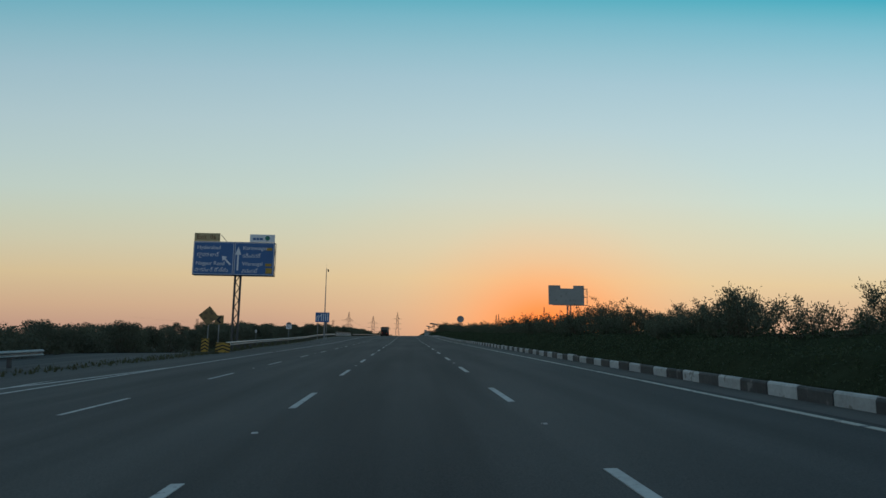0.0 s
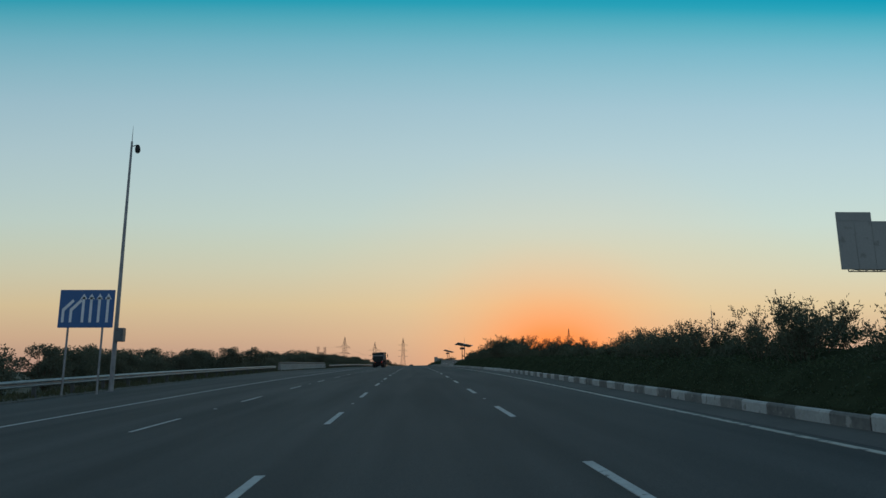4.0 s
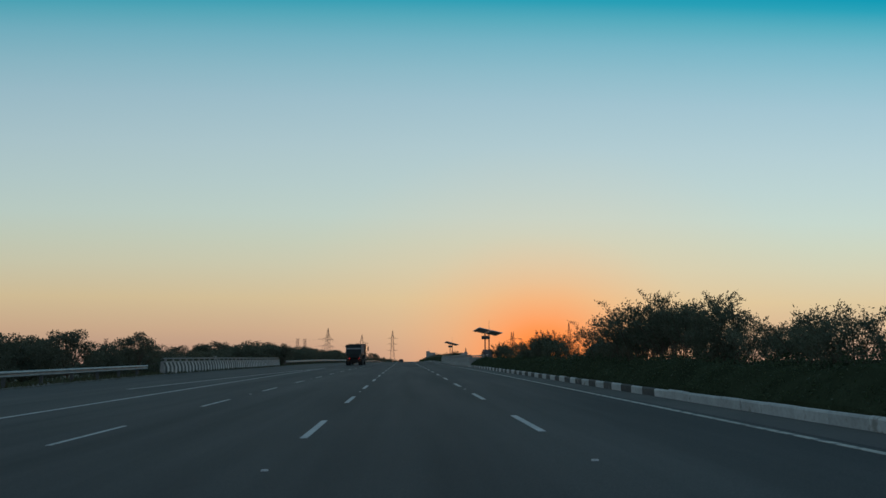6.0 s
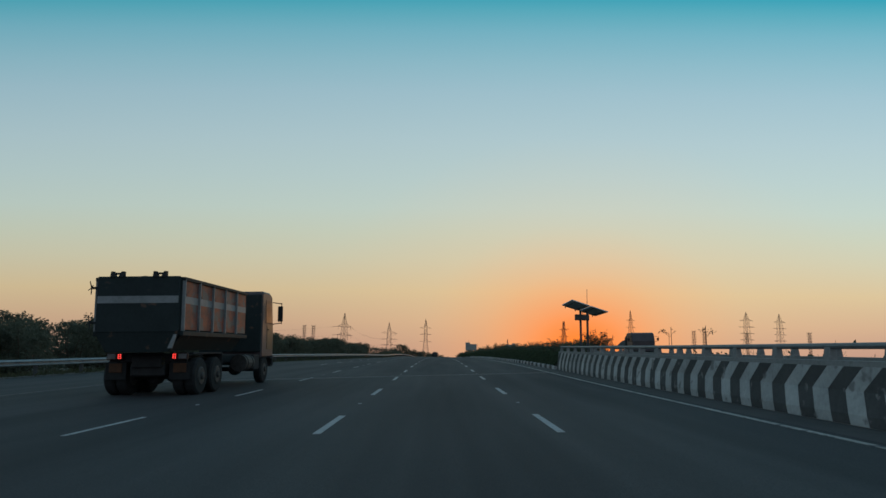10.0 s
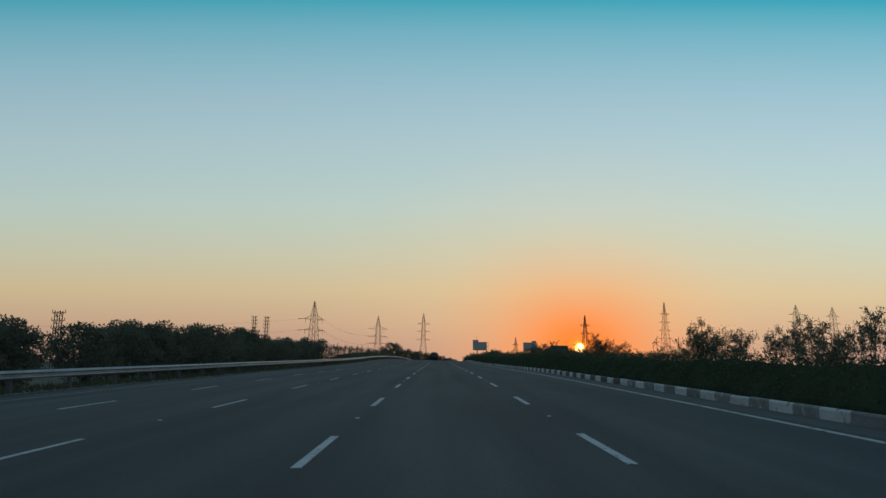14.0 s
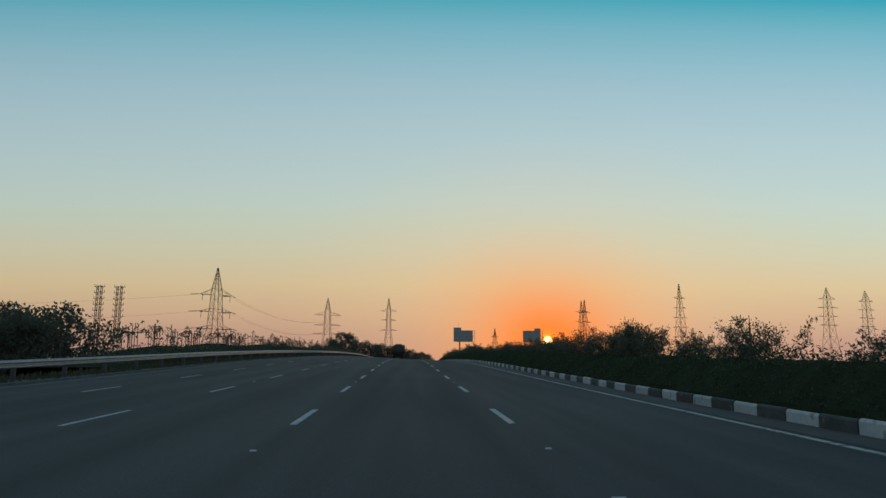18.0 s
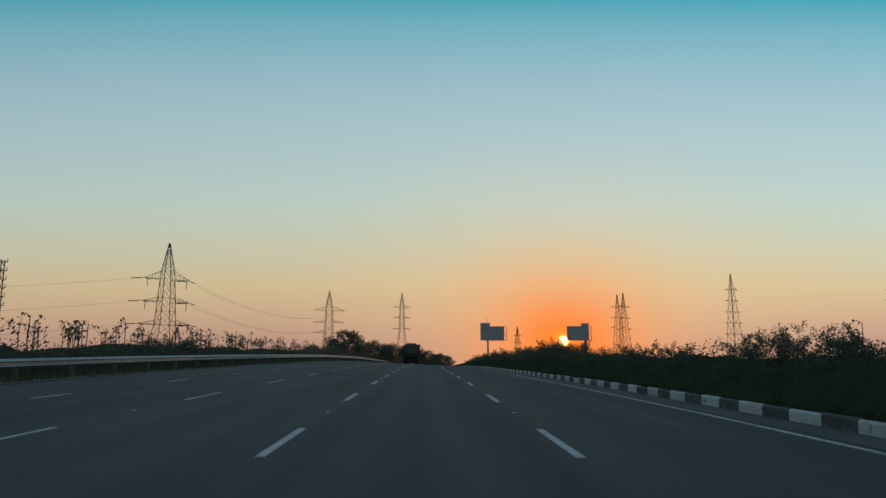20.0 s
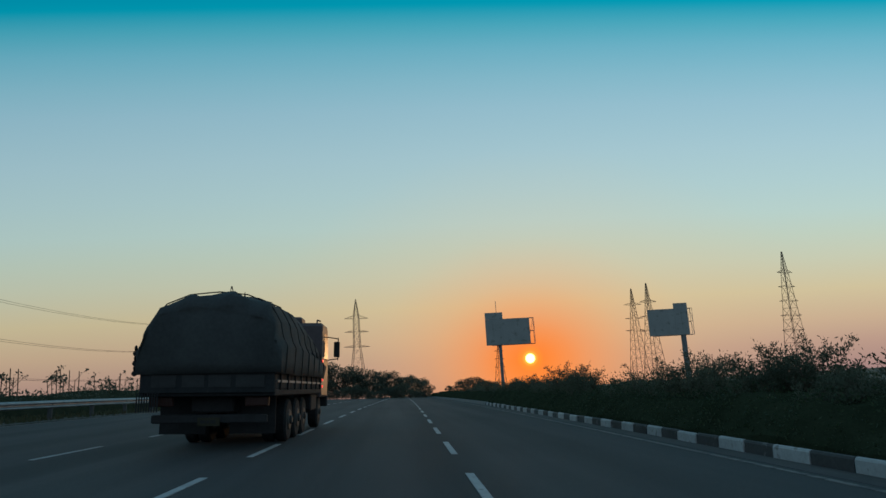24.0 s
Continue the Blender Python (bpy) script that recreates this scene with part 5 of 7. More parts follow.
def tipper_truck():
    """Origin on the road under the middle of the tailgate."""
    t = thing("tipper_truck", on_road(-8.35, 263.0, -1.85), "dark tipper truck with rust-red ribbed sides and lit tail lamps", "truck")
    w, L, z0, z1 = 1.15, 6.0, 1.84, 3.29
    s = Shape()
    s.box(-0.42, 0.42, 0.7, 9.6, 0.80, 1.12, bev=0.03)
    for y in (1.45, 2.8, 8.75):
        s.rod((-1.0, y, 0.53), (1.0, y, 0.53), 0.09, n=10)
        s.wheel((0, y, 0.53), (0, 1, 0), 0.24, 0.4, 14, bev=0.1)
    s.box(-0.5, -0.42, 1.3, 4.3, 0.62, 0.8, bev=0.02)
    s.box(0.42, 0.5, 1.3, 4.3, 0.62, 0.8, bev=0.02)
    part("chassis", s, UNDER, t)
    s = Shape()
    s.box(-w, w, 0.08, L, z0 - 0.14, z0, bev=0.02)
    for sx in (-1, 1):
        s.box(sx * w - 0.04, sx * w + 0.04, 0.1, L, z0, z1, bev=0.015)
    s.box(-w, w, L - 0.06, L + 0.02, z0, z1 + 0.02, bev=0.015)
    s.prism([(-w + 0.02, z0 - 0.14), (w - 0.02, z0 - 0.14), (w - 0.34, z0 - 0.56), (-w + 0.34, z0 - 0.56)], "y", 0.3, L - 0.2)
    body = part("tipper_body", s, TRUCK_GREEN, t, "dark steel tipper body")
    s = Shape()
    s.hexa([(-w + 0.26, 0.10, z0 - 0.60), (w - 0.26, 0.10, z0 - 0.60), (w - 0.26, 0.18, z0 - 0.60), (-w + 0.26, 0.18, z0 - 0.60),
            (-w - 0.02, 0.0, z0 - 0.06), (w + 0.02, 0.0, z0 - 0.06), (w + 0.02, 0.08, z0 - 0.06), (-w - 0.02, 0.08, z0 - 0.06)])
    s.box(-w - 0.02, w + 0.02, 0.0, 0.08, z0 - 0.06, z1 + 0.05, bev=0.02)
    gate = part("tailgate", s, TRUCK_GREEN, t, "dark green steel tailgate")
    s = Shape()
    s.prism([(w - 0.26, z0 - 0.5), (w - 0.10, z0 - 0.12), (w - 0.02, z0 - 0.12), (w - 0.14, z0 - 0.5)], "y", -0.012, 0.05)
    part("corner_plate", s, TRUCK_BAND, gate, "scuffed pale corner plate")
    s = Shape()
    s.box(-w + 0.01, w - 0.01, -0.012, 0.0, z1 - 0.70, z1 - 0.50)
    part("pale_band", s, TRUCK_BAND, gate, "pale painted band")
    for x in (-0.62, 0.58):
        for dx, lean in ((-0.11, -0.03), (0.11, 0.05)):
            s = Shape()
            s.hexa([(x + dx - 0.07, -0.04, z1 + 0.02), (x + dx + 0.07, -0.04, z1 + 0.02), (x + dx + 0.07, 0.14, z1 + 0.02), (x + dx - 0.07, 0.14, z1 + 0.02),
                    (x + dx - 0.035 + lean, -0.01, z1 + 0.19), (x + dx + 0.035 + lean, -0.01, z1 + 0.19), (x + dx + 0.035 + lean, 0.11, z1 + 0.19), (x + dx - 0.035 + lean, 0.11, z1 + 0.19)])
            part("hinge", s, UNDER, gate)
        s = Shape()
        s.rod((x - 0.16, 0.05, z1 + 0.13), (x + 0.18, 0.05, z1 + 0.13), 0.03)
        part("hinge_pin", s, UNDER, gate)
    for z in (z1 - 0.27, z0 - 0.02 + 0.24):
        s = Shape()
        c = Vector((-w - 0.17, 0.0, z))
        s.rod((-w, 0.04, z), c, 0.035)
        for a in (20, 110, 200, 290):
            d = Vector((math.cos(radians(a)) * 0.35, -0.3, math.sin(radians(a)))) * 0.2
            s.rod(c, c + d, 0.018, 0.012, 5)
        part("latch_lever", s, UNDER, gate, "dark spoked latch handle")
    n = 5
    for sx in (-1, 1):
        for k in range(n):
            a, b = 0.16 + (L - 0.2) * k / n, 0.16 + (L - 0.2) * (k + 1) / n
            x0, x1 = sorted((sx * (w + 0.04), sx * (w + 0.06)))
            s = Shape()
            s.box(x0, x1, a + 0.02, b - 0.03, z0 + 0.02, z1 - 0.05)
            p = part("side_panel", s, TRUCK_RED, body, "scuffed rust-red side panel")
            x0, x1 = sorted((sx * (w + 0.06), sx * (w + 0.066)))
            s = Shape()
            s.box(x0, x1, a + 0.05, b - 0.03, z1 - 0.70, z1 - 0.50)
            part("pale_band", s, TRUCK_BAND, p)
            # ribs take the pale band colour to imitate highlights along their edges
            x0, x1 = sorted((sx * (w + 0.03), sx * (w + 0.13)))
            s = Shape()
            s.box(x0, x1, a - 0.03, a + 0.03, z0 - 0.03, z1, bev=0.01)
            part("rib", s, TRUCK_BAND, body, "steel rib, pale with a painted-in edge highlight")
            s = Shape()
            s.box(*sorted((sx * (w + 0.06), sx * (w + 0.09))), a + 0.12, a + 0.2, z1 - 0.5, z1 - 0.42, bev=0.01)
            part("rope_hook", s, UNDER, body)
        x0, x1 = sorted((sx * (w - 0.05), sx * (w + 0.13)))
        s = Shape()
        s.box(x0, x1, 0.1, L, z1 - 0.07, z1 + 0.03, bev=0.015)
        part("top_rail", s, TRUCK_GREEN, body)
        s = Shape()
        s.box(*sorted((sx * (w - 0.03), sx * (w + 0.12))), 0.1, L, z0 - 0.16, z0 - 0.02, bev=0.015)
        part("floor_rail", s, TRUCK_GREEN, body)
    s = Shape()
    rings = []
    for y, k in ((0.3, 0.0), (1.0, 0.9), (2.0, 0.7), (3.0, 1.0), (4.1, 0.9), (5.2, 1.0), (5.8, 0.4)):
        rings.append([(x, y, z1 - 0.14 + k * (0.30 - 0.10 * abs(x) ** 2) + 0.05 * math.sin(5 * x + 3.4 * y)) for x in np.linspace(-1.1, 1.1, 9)])
    s.loft(rings, closed=False, caps=False)
    part("load", s, VERGE, t, "heap of grey earth in the body")
    s = Shape()
    s.box(-1.12, 1.12, 0.85, 0.95, 0.96, 1.2, bev=0.02)
    s.box(-0.5, 0.5, 0.8, 1.2, 0.55, 0.95, bev=0.04)
    part("rear_beam", s, UNDER, t)
    for x in (-0.93, 0.93):
        add_tail(t, x, 0.80, 1.12, True)
        plate("reflector_flap", x - 0.19, x + 0.19, 0.66, 0.92, 0.82, FLAP, t, "dull orange reflective flap", 0.02)
    s = Shape()
    s.box(0.12, 0.50, 0.78, 0.80, 0.88, 1.08)
    p = part("number_plate", s, PLATE, t, "dull yellow number plate")
    bars_text(p, 0.17, 0.98, (0.12, 0.08, 0.08), 0.07, 0.78, UNDER, 0.02)
    for x in (-0.92, 0.92):
        s = Shape()
        s.box(x - 0.3, x + 0.3, 0.845, 0.87, 0.45, 0.95, bev=0.008)
        part("mud_flap", s, RUBBER, t, "black rubber mud flap")
        for y in (1.45, 2.8):
            add_wheel(t, x * 1.08, y, 0.54, 0.31, True)
        add_wheel(t, x * 1.1, 8.75, 0.53, 0.3)
        x0, x1 = sorted((x * 1.36, x * 0.7))
        s = Shape()
        s.box(x0, x1, 1.0, 3.5, 1.16, 1.22, bev=0.02)
        s.box(x0, x1, 3.46, 3.5, 0.75, 1.2)
        part("mudguard", s, UNDER, t)
        s = Shape()
        s.rod((x * 1.08, 6.0, 0.82), (x * 1.08, 7.0, 0.82), 0.3, n=16)
        tank = part("fuel_tank", s, RIM, t, "dull metal tank")
        for y in (6.2, 6.8):
            s = Shape()
            s.rod((x * 1.08, y - 0.03, 0.82), (x * 1.08, y + 0.03, 0.82), 0.315, n=16)
            part("strap", s, UNDER, tank)
        s = Shape()
        s.box(*sorted((x * 0.85, x * 1.3)), 7.15, 7.9, 0.55, 1.1, bev=0.03)
        part("side_box", s, UNDER, t)
    cab = add_cab(t, 8.1, 1.6, 2.46, 0.98, 3.55, CAB_DARK, "dark green forward-control cab")
    for sx in (-1, 1):
        s = Shape()
        # the door's ochre paints in low sun glinting on the dark cab
        s.box(*sorted((sx * 1.225, sx * 1.242)), 8.75, 9.58, 1.3, 2.25, bev=0.006)
        door = part("cab_door", s, CAB_YELLOW, cab, "lower half of the cab door, ochre in place of a sun glint")
        s = Shape()
        s.box(*sorted((sx * 1.242, sx * 1.265)), 8.8, 8.96, 2.05, 2.1, bev=0.008)
        part("door_handle", s, UNDER, door)
        s = Shape()
        for z in (0.62, 0.92):
            s.box(*sorted((sx * 0.95, sx * 1.25)), 9.3, 9.66, z, z + 0.05, bev=0.01)
        part("cab_step", s, UNDER, cab, "dark steel step under the door")
    s = Shape()
    s.box(-1.2, 1.2, 8.0, 8.1, 1.2, 3.42, bev=0.02)
    part("cab_back", s, TRUCK_GREEN, t, "dark back wall of the cab")
    return t


tipper_truck()


def loaded_truck():
    t = thing("loaded_truck", on_road(-2.98, 598.2), "dark cargo truck with a bulging tarpaulin-covered load", "truck")
    w, L, z0, z1 = 1.33, 8.0, 1.20, 2.40
    s = Shape()
    s.box(-0.42, 0.42, 0.4, 10.2, 0.75, 1.08, bev=0.03)
    for y in (2.9, 4.2, 5.5, 9.1):
        s.rod((-1.0, y, 0.52), (1.0, y, 0.52), 0.09, n=10)
    part("chassis", s, UNDER, t)
    s = Shape()
    s.box(-w, w, 0.0, L, z0 - 0.12, z0 + 0.02, bev=0.02)
    body = part("cargo_floor", s, WOOD_BODY, t)
    for sx in (-1, 1):
        for k in range(4):
            a, b = L * k / 4 + 0.03, L * (k + 1) / 4 - 0.03
            x0, x1 = sorted((sx * (w - 0.05), sx * w))
            s = Shape()
            s.box(x0, x1, a, b, z0 + 0.02, z1 - 0.2, bev=0.015)
            p = part("side_board", s, WOOD_BODY, body)
            for f in (0.25, 0.75):
                x2, x3 = sorted((sx * w, sx * (w + 0.04)))
                s = Shape()
                y = a + (b - a) * f
                s.box(x2, x3, y - 0.04, y + 0.04, z0, z1 - 0.15, bev=0.01)
                part("stake", s, UNDER, p)
        s = Shape()
        s.box(*sorted((sx * w, sx * (w + 0.02))), 0.2, L - 0.2, z0 + 0.15, z0 + 0.2)
        part("trim_strip", s, TRUCK_BAND, body, "pale painted strip")
    s = Shape()
    s.box(-w, w, -0.06, 0.02, z0 - 0.06, z1 - 0.2, bev=0.02)
    gate = part("tailgate", s, WOOD_BODY, t, "dark painted tailgate with faded panels")
    for x0, x1 in ((-1.1, -0.62), (-0.5, -0.06), (0.02, 0.46), (0.56, 1.12)):
        s = Shape()
        s.box(x0, x1, -0.075, -0.06, z0 + 0.06, z0 + 0.30)
        part("faded_panel", s, FADED, gate)
    # bulging sheet over the sacks: full sides, a shoulder, then a narrower rounded top
    prof = [(-0.10, 0.80), (0.05, 0.93), (0.5, 1.0), (1.2, 1.03), (2.2, 1.05), (3.4, 1.02), (4.8, 0.97), (6.2, 0.87), (7.3, 0.74), (L + 0.05, 0.55)]

    def sheet(a, k, grow=0.0):
        """A point of the sheet's cross-section, a from 0 (lower edge on one side) to 1 (the other side)."""
        q = abs(2 * a - 1)
        sx = -1 if a < 0.5 else 1
        x = sx * float(np.interp(q, (0, 0.25, 0.5, 0.68, 0.78, 0.88, 1.0), (0, 0.58, 1.06, 1.29, 1.34, 1.45, 1.42))) + sx * grow
        z = float(np.interp(q, (0, 0.25, 0.5, 0.68, 0.78, 0.88, 1.0), (3.22, 3.16, 2.96, 2.58, 2.26, 2.06, 1.52)))
        return x * (0.97 + 0.03 * k), 1.52 + (z - 1.52) * k + grow

    s = Shape()
    rings = []
    for y, k in prof:
        ring = []
        for i in range(33):
            x, z = sheet(i / 32, k)
            wob = 0.035 * math.sin(4.1 * y + 0.35 * i * 3) + 0.025 * math.sin(9 * y - 0.9 * i) + 0.02 * math.sin(2.2 * i)
            ring.append((x + wob * 0.6, y + 0.03 * math.sin(1.3 * i), z + wob * (0.4 if i in (0, 32) else 1.0)))
        rings.append(ring)
    s.loft(rings, caps=True)
    tarp = part("tarpaulin", s, TARP, t, "dark creased tarpaulin over a bulging load")
    tarp.data.polygons.foreach_set("use_smooth", [True] * len(tarp.data.polygons))
    for k in range(7):
        s = Shape()
        y = 0.5 + k * 1.15
        pts = []
        kk = float(np.interp(y, [a for a, b in prof], [b for a, b in prof]))
        for i in range(33):
            x, z = sheet(i / 32, kk, 0.025)
            pts.append((x, y, z))
        for p, q in zip(pts, pts[1:]):
            s.rod(p, q, 0.014, n=5)
        part("rope", s, UNDER, tarp)
    s = Shape()
    for i in range(9):
        x = -w - 0.02 + i * 0.0
        s.rod((x + 0.05 * i, -0.09, z0 - 0.05), (x + 0.05 * i, -0.09, z0 - 0.42), 0.014, n=5)
    part("chain_fringe", s, UNDER, t, "fringe of hanging chains")
    s = Shape()
    for i in range(6):
        s.wheel((-w - 0.14, 0.02, z1 - 0.36 - 0.10 * i), (0, 1, 0) if i % 2 else (1, 0, 0), 0.06, 0.03, 8, bev=0.01)
    part("hanging_rope", s, UNDER, t)
    s = Shape()
    s.rod((0.15, 2.2, 3.28), (0.15, 2.2, 3.46), 0.03, 0.01)
    part("rope_knot", s, TARP, t)
    s = Shape()
    s.box(-1.15, 1.15, 0.2, 0.28, 0.55, 0.72, bev=0.02)
    s.box(-1.2, -0.25, 0.9, 0.94, 0.3, 1.1)
    s.box(0.25, 1.2, 0.9, 0.94, 0.3, 1.1)
    part("rear_beam", s, UNDER, t)
    for x in (-0.95, 0.95):
        add_tail(t, x, 0.16, 0.98, False)
    s = Shape()
    s.box(-0.22, 0.22, 0.17, 0.19, 0.50, 0.66)
    p = part("number_plate", s, PLATE, t)
    bars_text(p, -0.16, 0.58, (0.1, 0.06, 0.1), 0.06, 0.17, UNDER, 0.02)
    for x in (-0.88, 0.88):
        for y in (2.9, 4.2):
            add_wheel(t, x, y, 0.5, 0.27, True)
        for y in (5.6, 9.1):
            add_wheel(t, x * 1.12, y, 0.5, 0.3)
        s = Shape()
        s.box(*sorted((x * 1.0, x * 1.4)), 6.4, 7.6, 0.6, 1.05, bev=0.04)
        part("fuel_tank", s, UNDER, t)
    add_cab(t, 8.4, 1.8, 2.56, 0.95, 3.3, CAB_DARK, "dull dark cab with a roof rack")
    s = Shape()
    s.box(-0.9, 0.6, 8.5, 9.3, 3.28, 3.5, bev=0.05)
    s.rod((1.0, 9.2, 3.26), (1.0, 9.2, 3.46), 0.025)
    s.rod((1.0, 9.2, 3.46), (1.12, 9.2, 3.42), 0.025)
    part("roof_rack", s, CAB_DARK, t)
    s = Shape()
    for i in range(5):
        s.box(1.285, 1.31, 8.5, 8.56, 1.25 + 0.2 * i, 1.33 + 0.2 * i)
    part("marker_lamp", s, TAIL, t, "row of small red marker lamps")
    return t


loaded_truck()


def oncoming_truck(u, y, L, w, h, body_mat, cab_mat, label, closed=True, cab_h=0.0, front=0.0):
    """A truck on the far carriageway, its nose towards the viewer."""
    t = thing("lorry", on_road(u, y, 180), label, "truck", "lorries on the far carriageway")
    s = Shape()
    s.box(-0.4, 0.4, 0.2, L - 0.3, 0.7, 1.05)
    part("chassis", s, UNDER, t)
    s = Shape()
    if closed:
        s.box(-w, w, 0.0, L - 2.2, 1.15, h, bev=0.05)
    else:
        s.box(-w, w, 0.0, L - 2.2, 1.15, h - 0.6, bev=0.05)
        s.loft([[(x * w, yy, h - 0.65 + k * (1 - abs(x) ** 3) * 0.75) for x in np.linspace(-1, 1, 9)] for yy, k in ((0.1, 0.5), (1.0, 0.95), (L / 2, 1.0), (L - 3.2, 0.9), (L - 2.25, 0.4))], closed=False, caps=False)
    part("cargo_body", s, body_mat, t)
    if front:
        s = Shape()
        y0 = L - 2.1 - front
        s.loft([[(x * w * k, yy, zz) for x, zz in ((-1, 1.2), (1, 1.2), (1.0, cab_h - 0.5), (0.8, cab_h - 0.1), (0.3, cab_h), (-0.3, cab_h), (-0.8, cab_h - 0.1), (-1.0, cab_h - 0.5))] for yy, k in ((y0, 0.86), (y0 + 0.3, 1.0), (L - 2.1, 1.0))])
        part("load_cover", s, body_mat, t, "rounded dark cover behind the cab")
    add_cab(t, L - 2.0, 1.8, w * 1.9, 0.95, cab_h or min(h, 2.95), cab_mat, "forward-control cab")
    for x in (-w * 0.72, w * 0.72):
        for y_ in (1.4, 2.7, L - 1.0):
            add_wheel(t, x, y_, 0.5, 0.28)
    return t


oncoming_truck(20.0, 221.5, 8.5, 1.25, 2.35, TARP, CAB_YELLOW, "dark covered lorry on the far carriageway behind the median shrubs", False)
oncoming_truck(18.0, 451.4, 6.6, 1.28, 2.45, TARP, TARP, "dark lorry with a low loaded body and high rounded front", False, 2.92, 0.9)
oncoming_truck(18.75, 315.0, 6.6, 1.1, 2.0, TARP, CAB_DARK, "small dark lorry with a high cab beyond the bridge parapet", False, 2.65, 0.8)


def small_car(u, y, mat, label, turn=0):
    t = thing("car", on_road(u, y, turn), label, "car", "cars far ahead")
    s = Shape()
    s.loft([[(x * 0.86, yy, z) for x, z in ((-1, 0.35), (1, 0.35), (1.0, hh * 0.95), (0.9, hh), (-0.9, hh), (-1.0, hh * 0.95))] for yy, hh in ((0, 0.85), (0.15, 0.98), (1.0, 1.0), (3.0, 0.95), (4.0, 0.75))])
    part("body", s, mat, t)
    s = Shape()
    s.loft([[(x * k, yy, z) for x, z in ((-0.8, 0.95), (0.8, 0.95), (0.62, hh), (-0.62, hh))] for yy, hh, k in ((0.15, 1.0, 1.0), (0.6, 1.45, 1.0), (1.8, 1.5, 1.0), (2.9, 1.0, 1.0))])
    part("cabin", s, GLASS, t)
    for x in (-0.74, 0.74):
        for yy in (0.75, 3.2):
            add_wheel(t, x, yy, 0.31, 0.19)
        s = Shape()
        s.box(x - 0.1, x + 0.1, -0.02, 0.05, 0.72, 0.84)
        part("tail_lamp", s, TAIL_OFF, t)
    return t


small_car(3.6, 770.0, WHITE_VAN, "small white car far ahead on the road")
small_car(-0.2, 775.0, CAB_DARK, "small dark car far ahead on the road")


# ---- plants ----
rng = np.random.default_rng(7)


def leaf_cards(s, centres, size, rng, slim=0.24, rise=0.0):
    """A four-cornered leaf at each centre, turned at random; slim: half its width by its length; rise: how far the leaves point up."""
    c = np.asarray(centres, float)
    n = len(c)
    a, tilt, roll = rng.uniform(0, 2 * math.pi, n), rng.uniform(-1.2 + rise, 1.2 + 0.25 * rise, n), rng.uniform(0, 2 * math.pi, n)
    k = (size * rng.uniform(0.6, 1.35, n))[:, None]
    d = np.stack([np.cos(a) * np.cos(tilt), np.sin(a) * np.cos(tilt), np.sin(tilt)], 1)
    u = np.cross(d, np.stack([np.cos(roll), np.sin(roll), np.full(n, 0.3)], 1))
    u /= np.maximum(1e-6, np.linalg.norm(u, axis=1))[:, None]
    m = c + d * k * 0.5
    q = np.stack([c, m + u * k * slim, c + d * k, m - u * k * slim], 1).reshape(-1, 3)
    n0 = len(s.v)
    s.v.extend(map(tuple, q.tolist()))
    s.f.extend((n0 + 4 * i, n0 + 4 * i + 1, n0 + 4 * i + 2, n0 + 4 * i + 3) for i in range(n))
    s.mi.extend([0] * n)


def limb(s, p, q, r0, r1):
    m = (Vector(p) + Vector(q)) / 2 + Vector(rng.normal(0, 0.05, 3)) * (Vector(q) - Vector(p)).length
    s.rod(p, m, r0, (r0 + r1) / 2, 6)
    s.rod(m, q, (r0 + r1) / 2, r1, 6)


def tree_parts(height, spread, leaves, leaf, clumps, trunk_h, seed):
    """Meshes of a trunk with limbs and of an uneven crown of leaf sprays."""
    global rng
    rng = np.random.default_rng(seed)
    t = Shape()
    top = Vector((rng.normal(0, 0.2), rng.normal(0, 0.2), trunk_h))
    limb(t, (0, 0, -0.3), top, 0.028 * height, 0.018 * height)
    cl = []
    for k in range(clumps):
        a = 2.4 * k + rng.uniform(-0.5, 0.5)
        f = (k + 0.5) / clumps
        rad = spread * (0.25 + 0.75 * math.sin(math.pi * min(0.95, 0.2 + 0.75 * f))) * rng.uniform(0.45, 1.0)
        z = trunk_h + (height - trunk_h) * (f ** 0.8) * rng.uniform(0.75, 1.0)
        c = np.array([math.cos(a) * rad, math.sin(a) * rad, z])
        cl.append((c, spread * rng.uniform(0.24, 0.44)))
        limb(t, top.lerp(Vector((0, 0, trunk_h * 0.7)), rng.uniform(0, 0.5)), Vector(c), 0.012 * height, 0.004 * height)
    pts = []
    per = leaves // clumps
    for c, r in cl:
        d = rng.normal(0, 1, (per, 3))
        d /= np.linalg.norm(d, axis=1)[:, None]
        q = c + d * (r * rng.uniform(0.35, 1.08, per) ** 0.6)[:, None] * np.array([1.1, 1.1, 0.72])
        pts.append(q)
    pts = np.concatenate(pts)
    pts[:, 2] = np.maximum(pts[:, 2], 0.15)
    cr = Shape()
    leaf_cards(cr, pts, leaf, rng)
    return t, cr


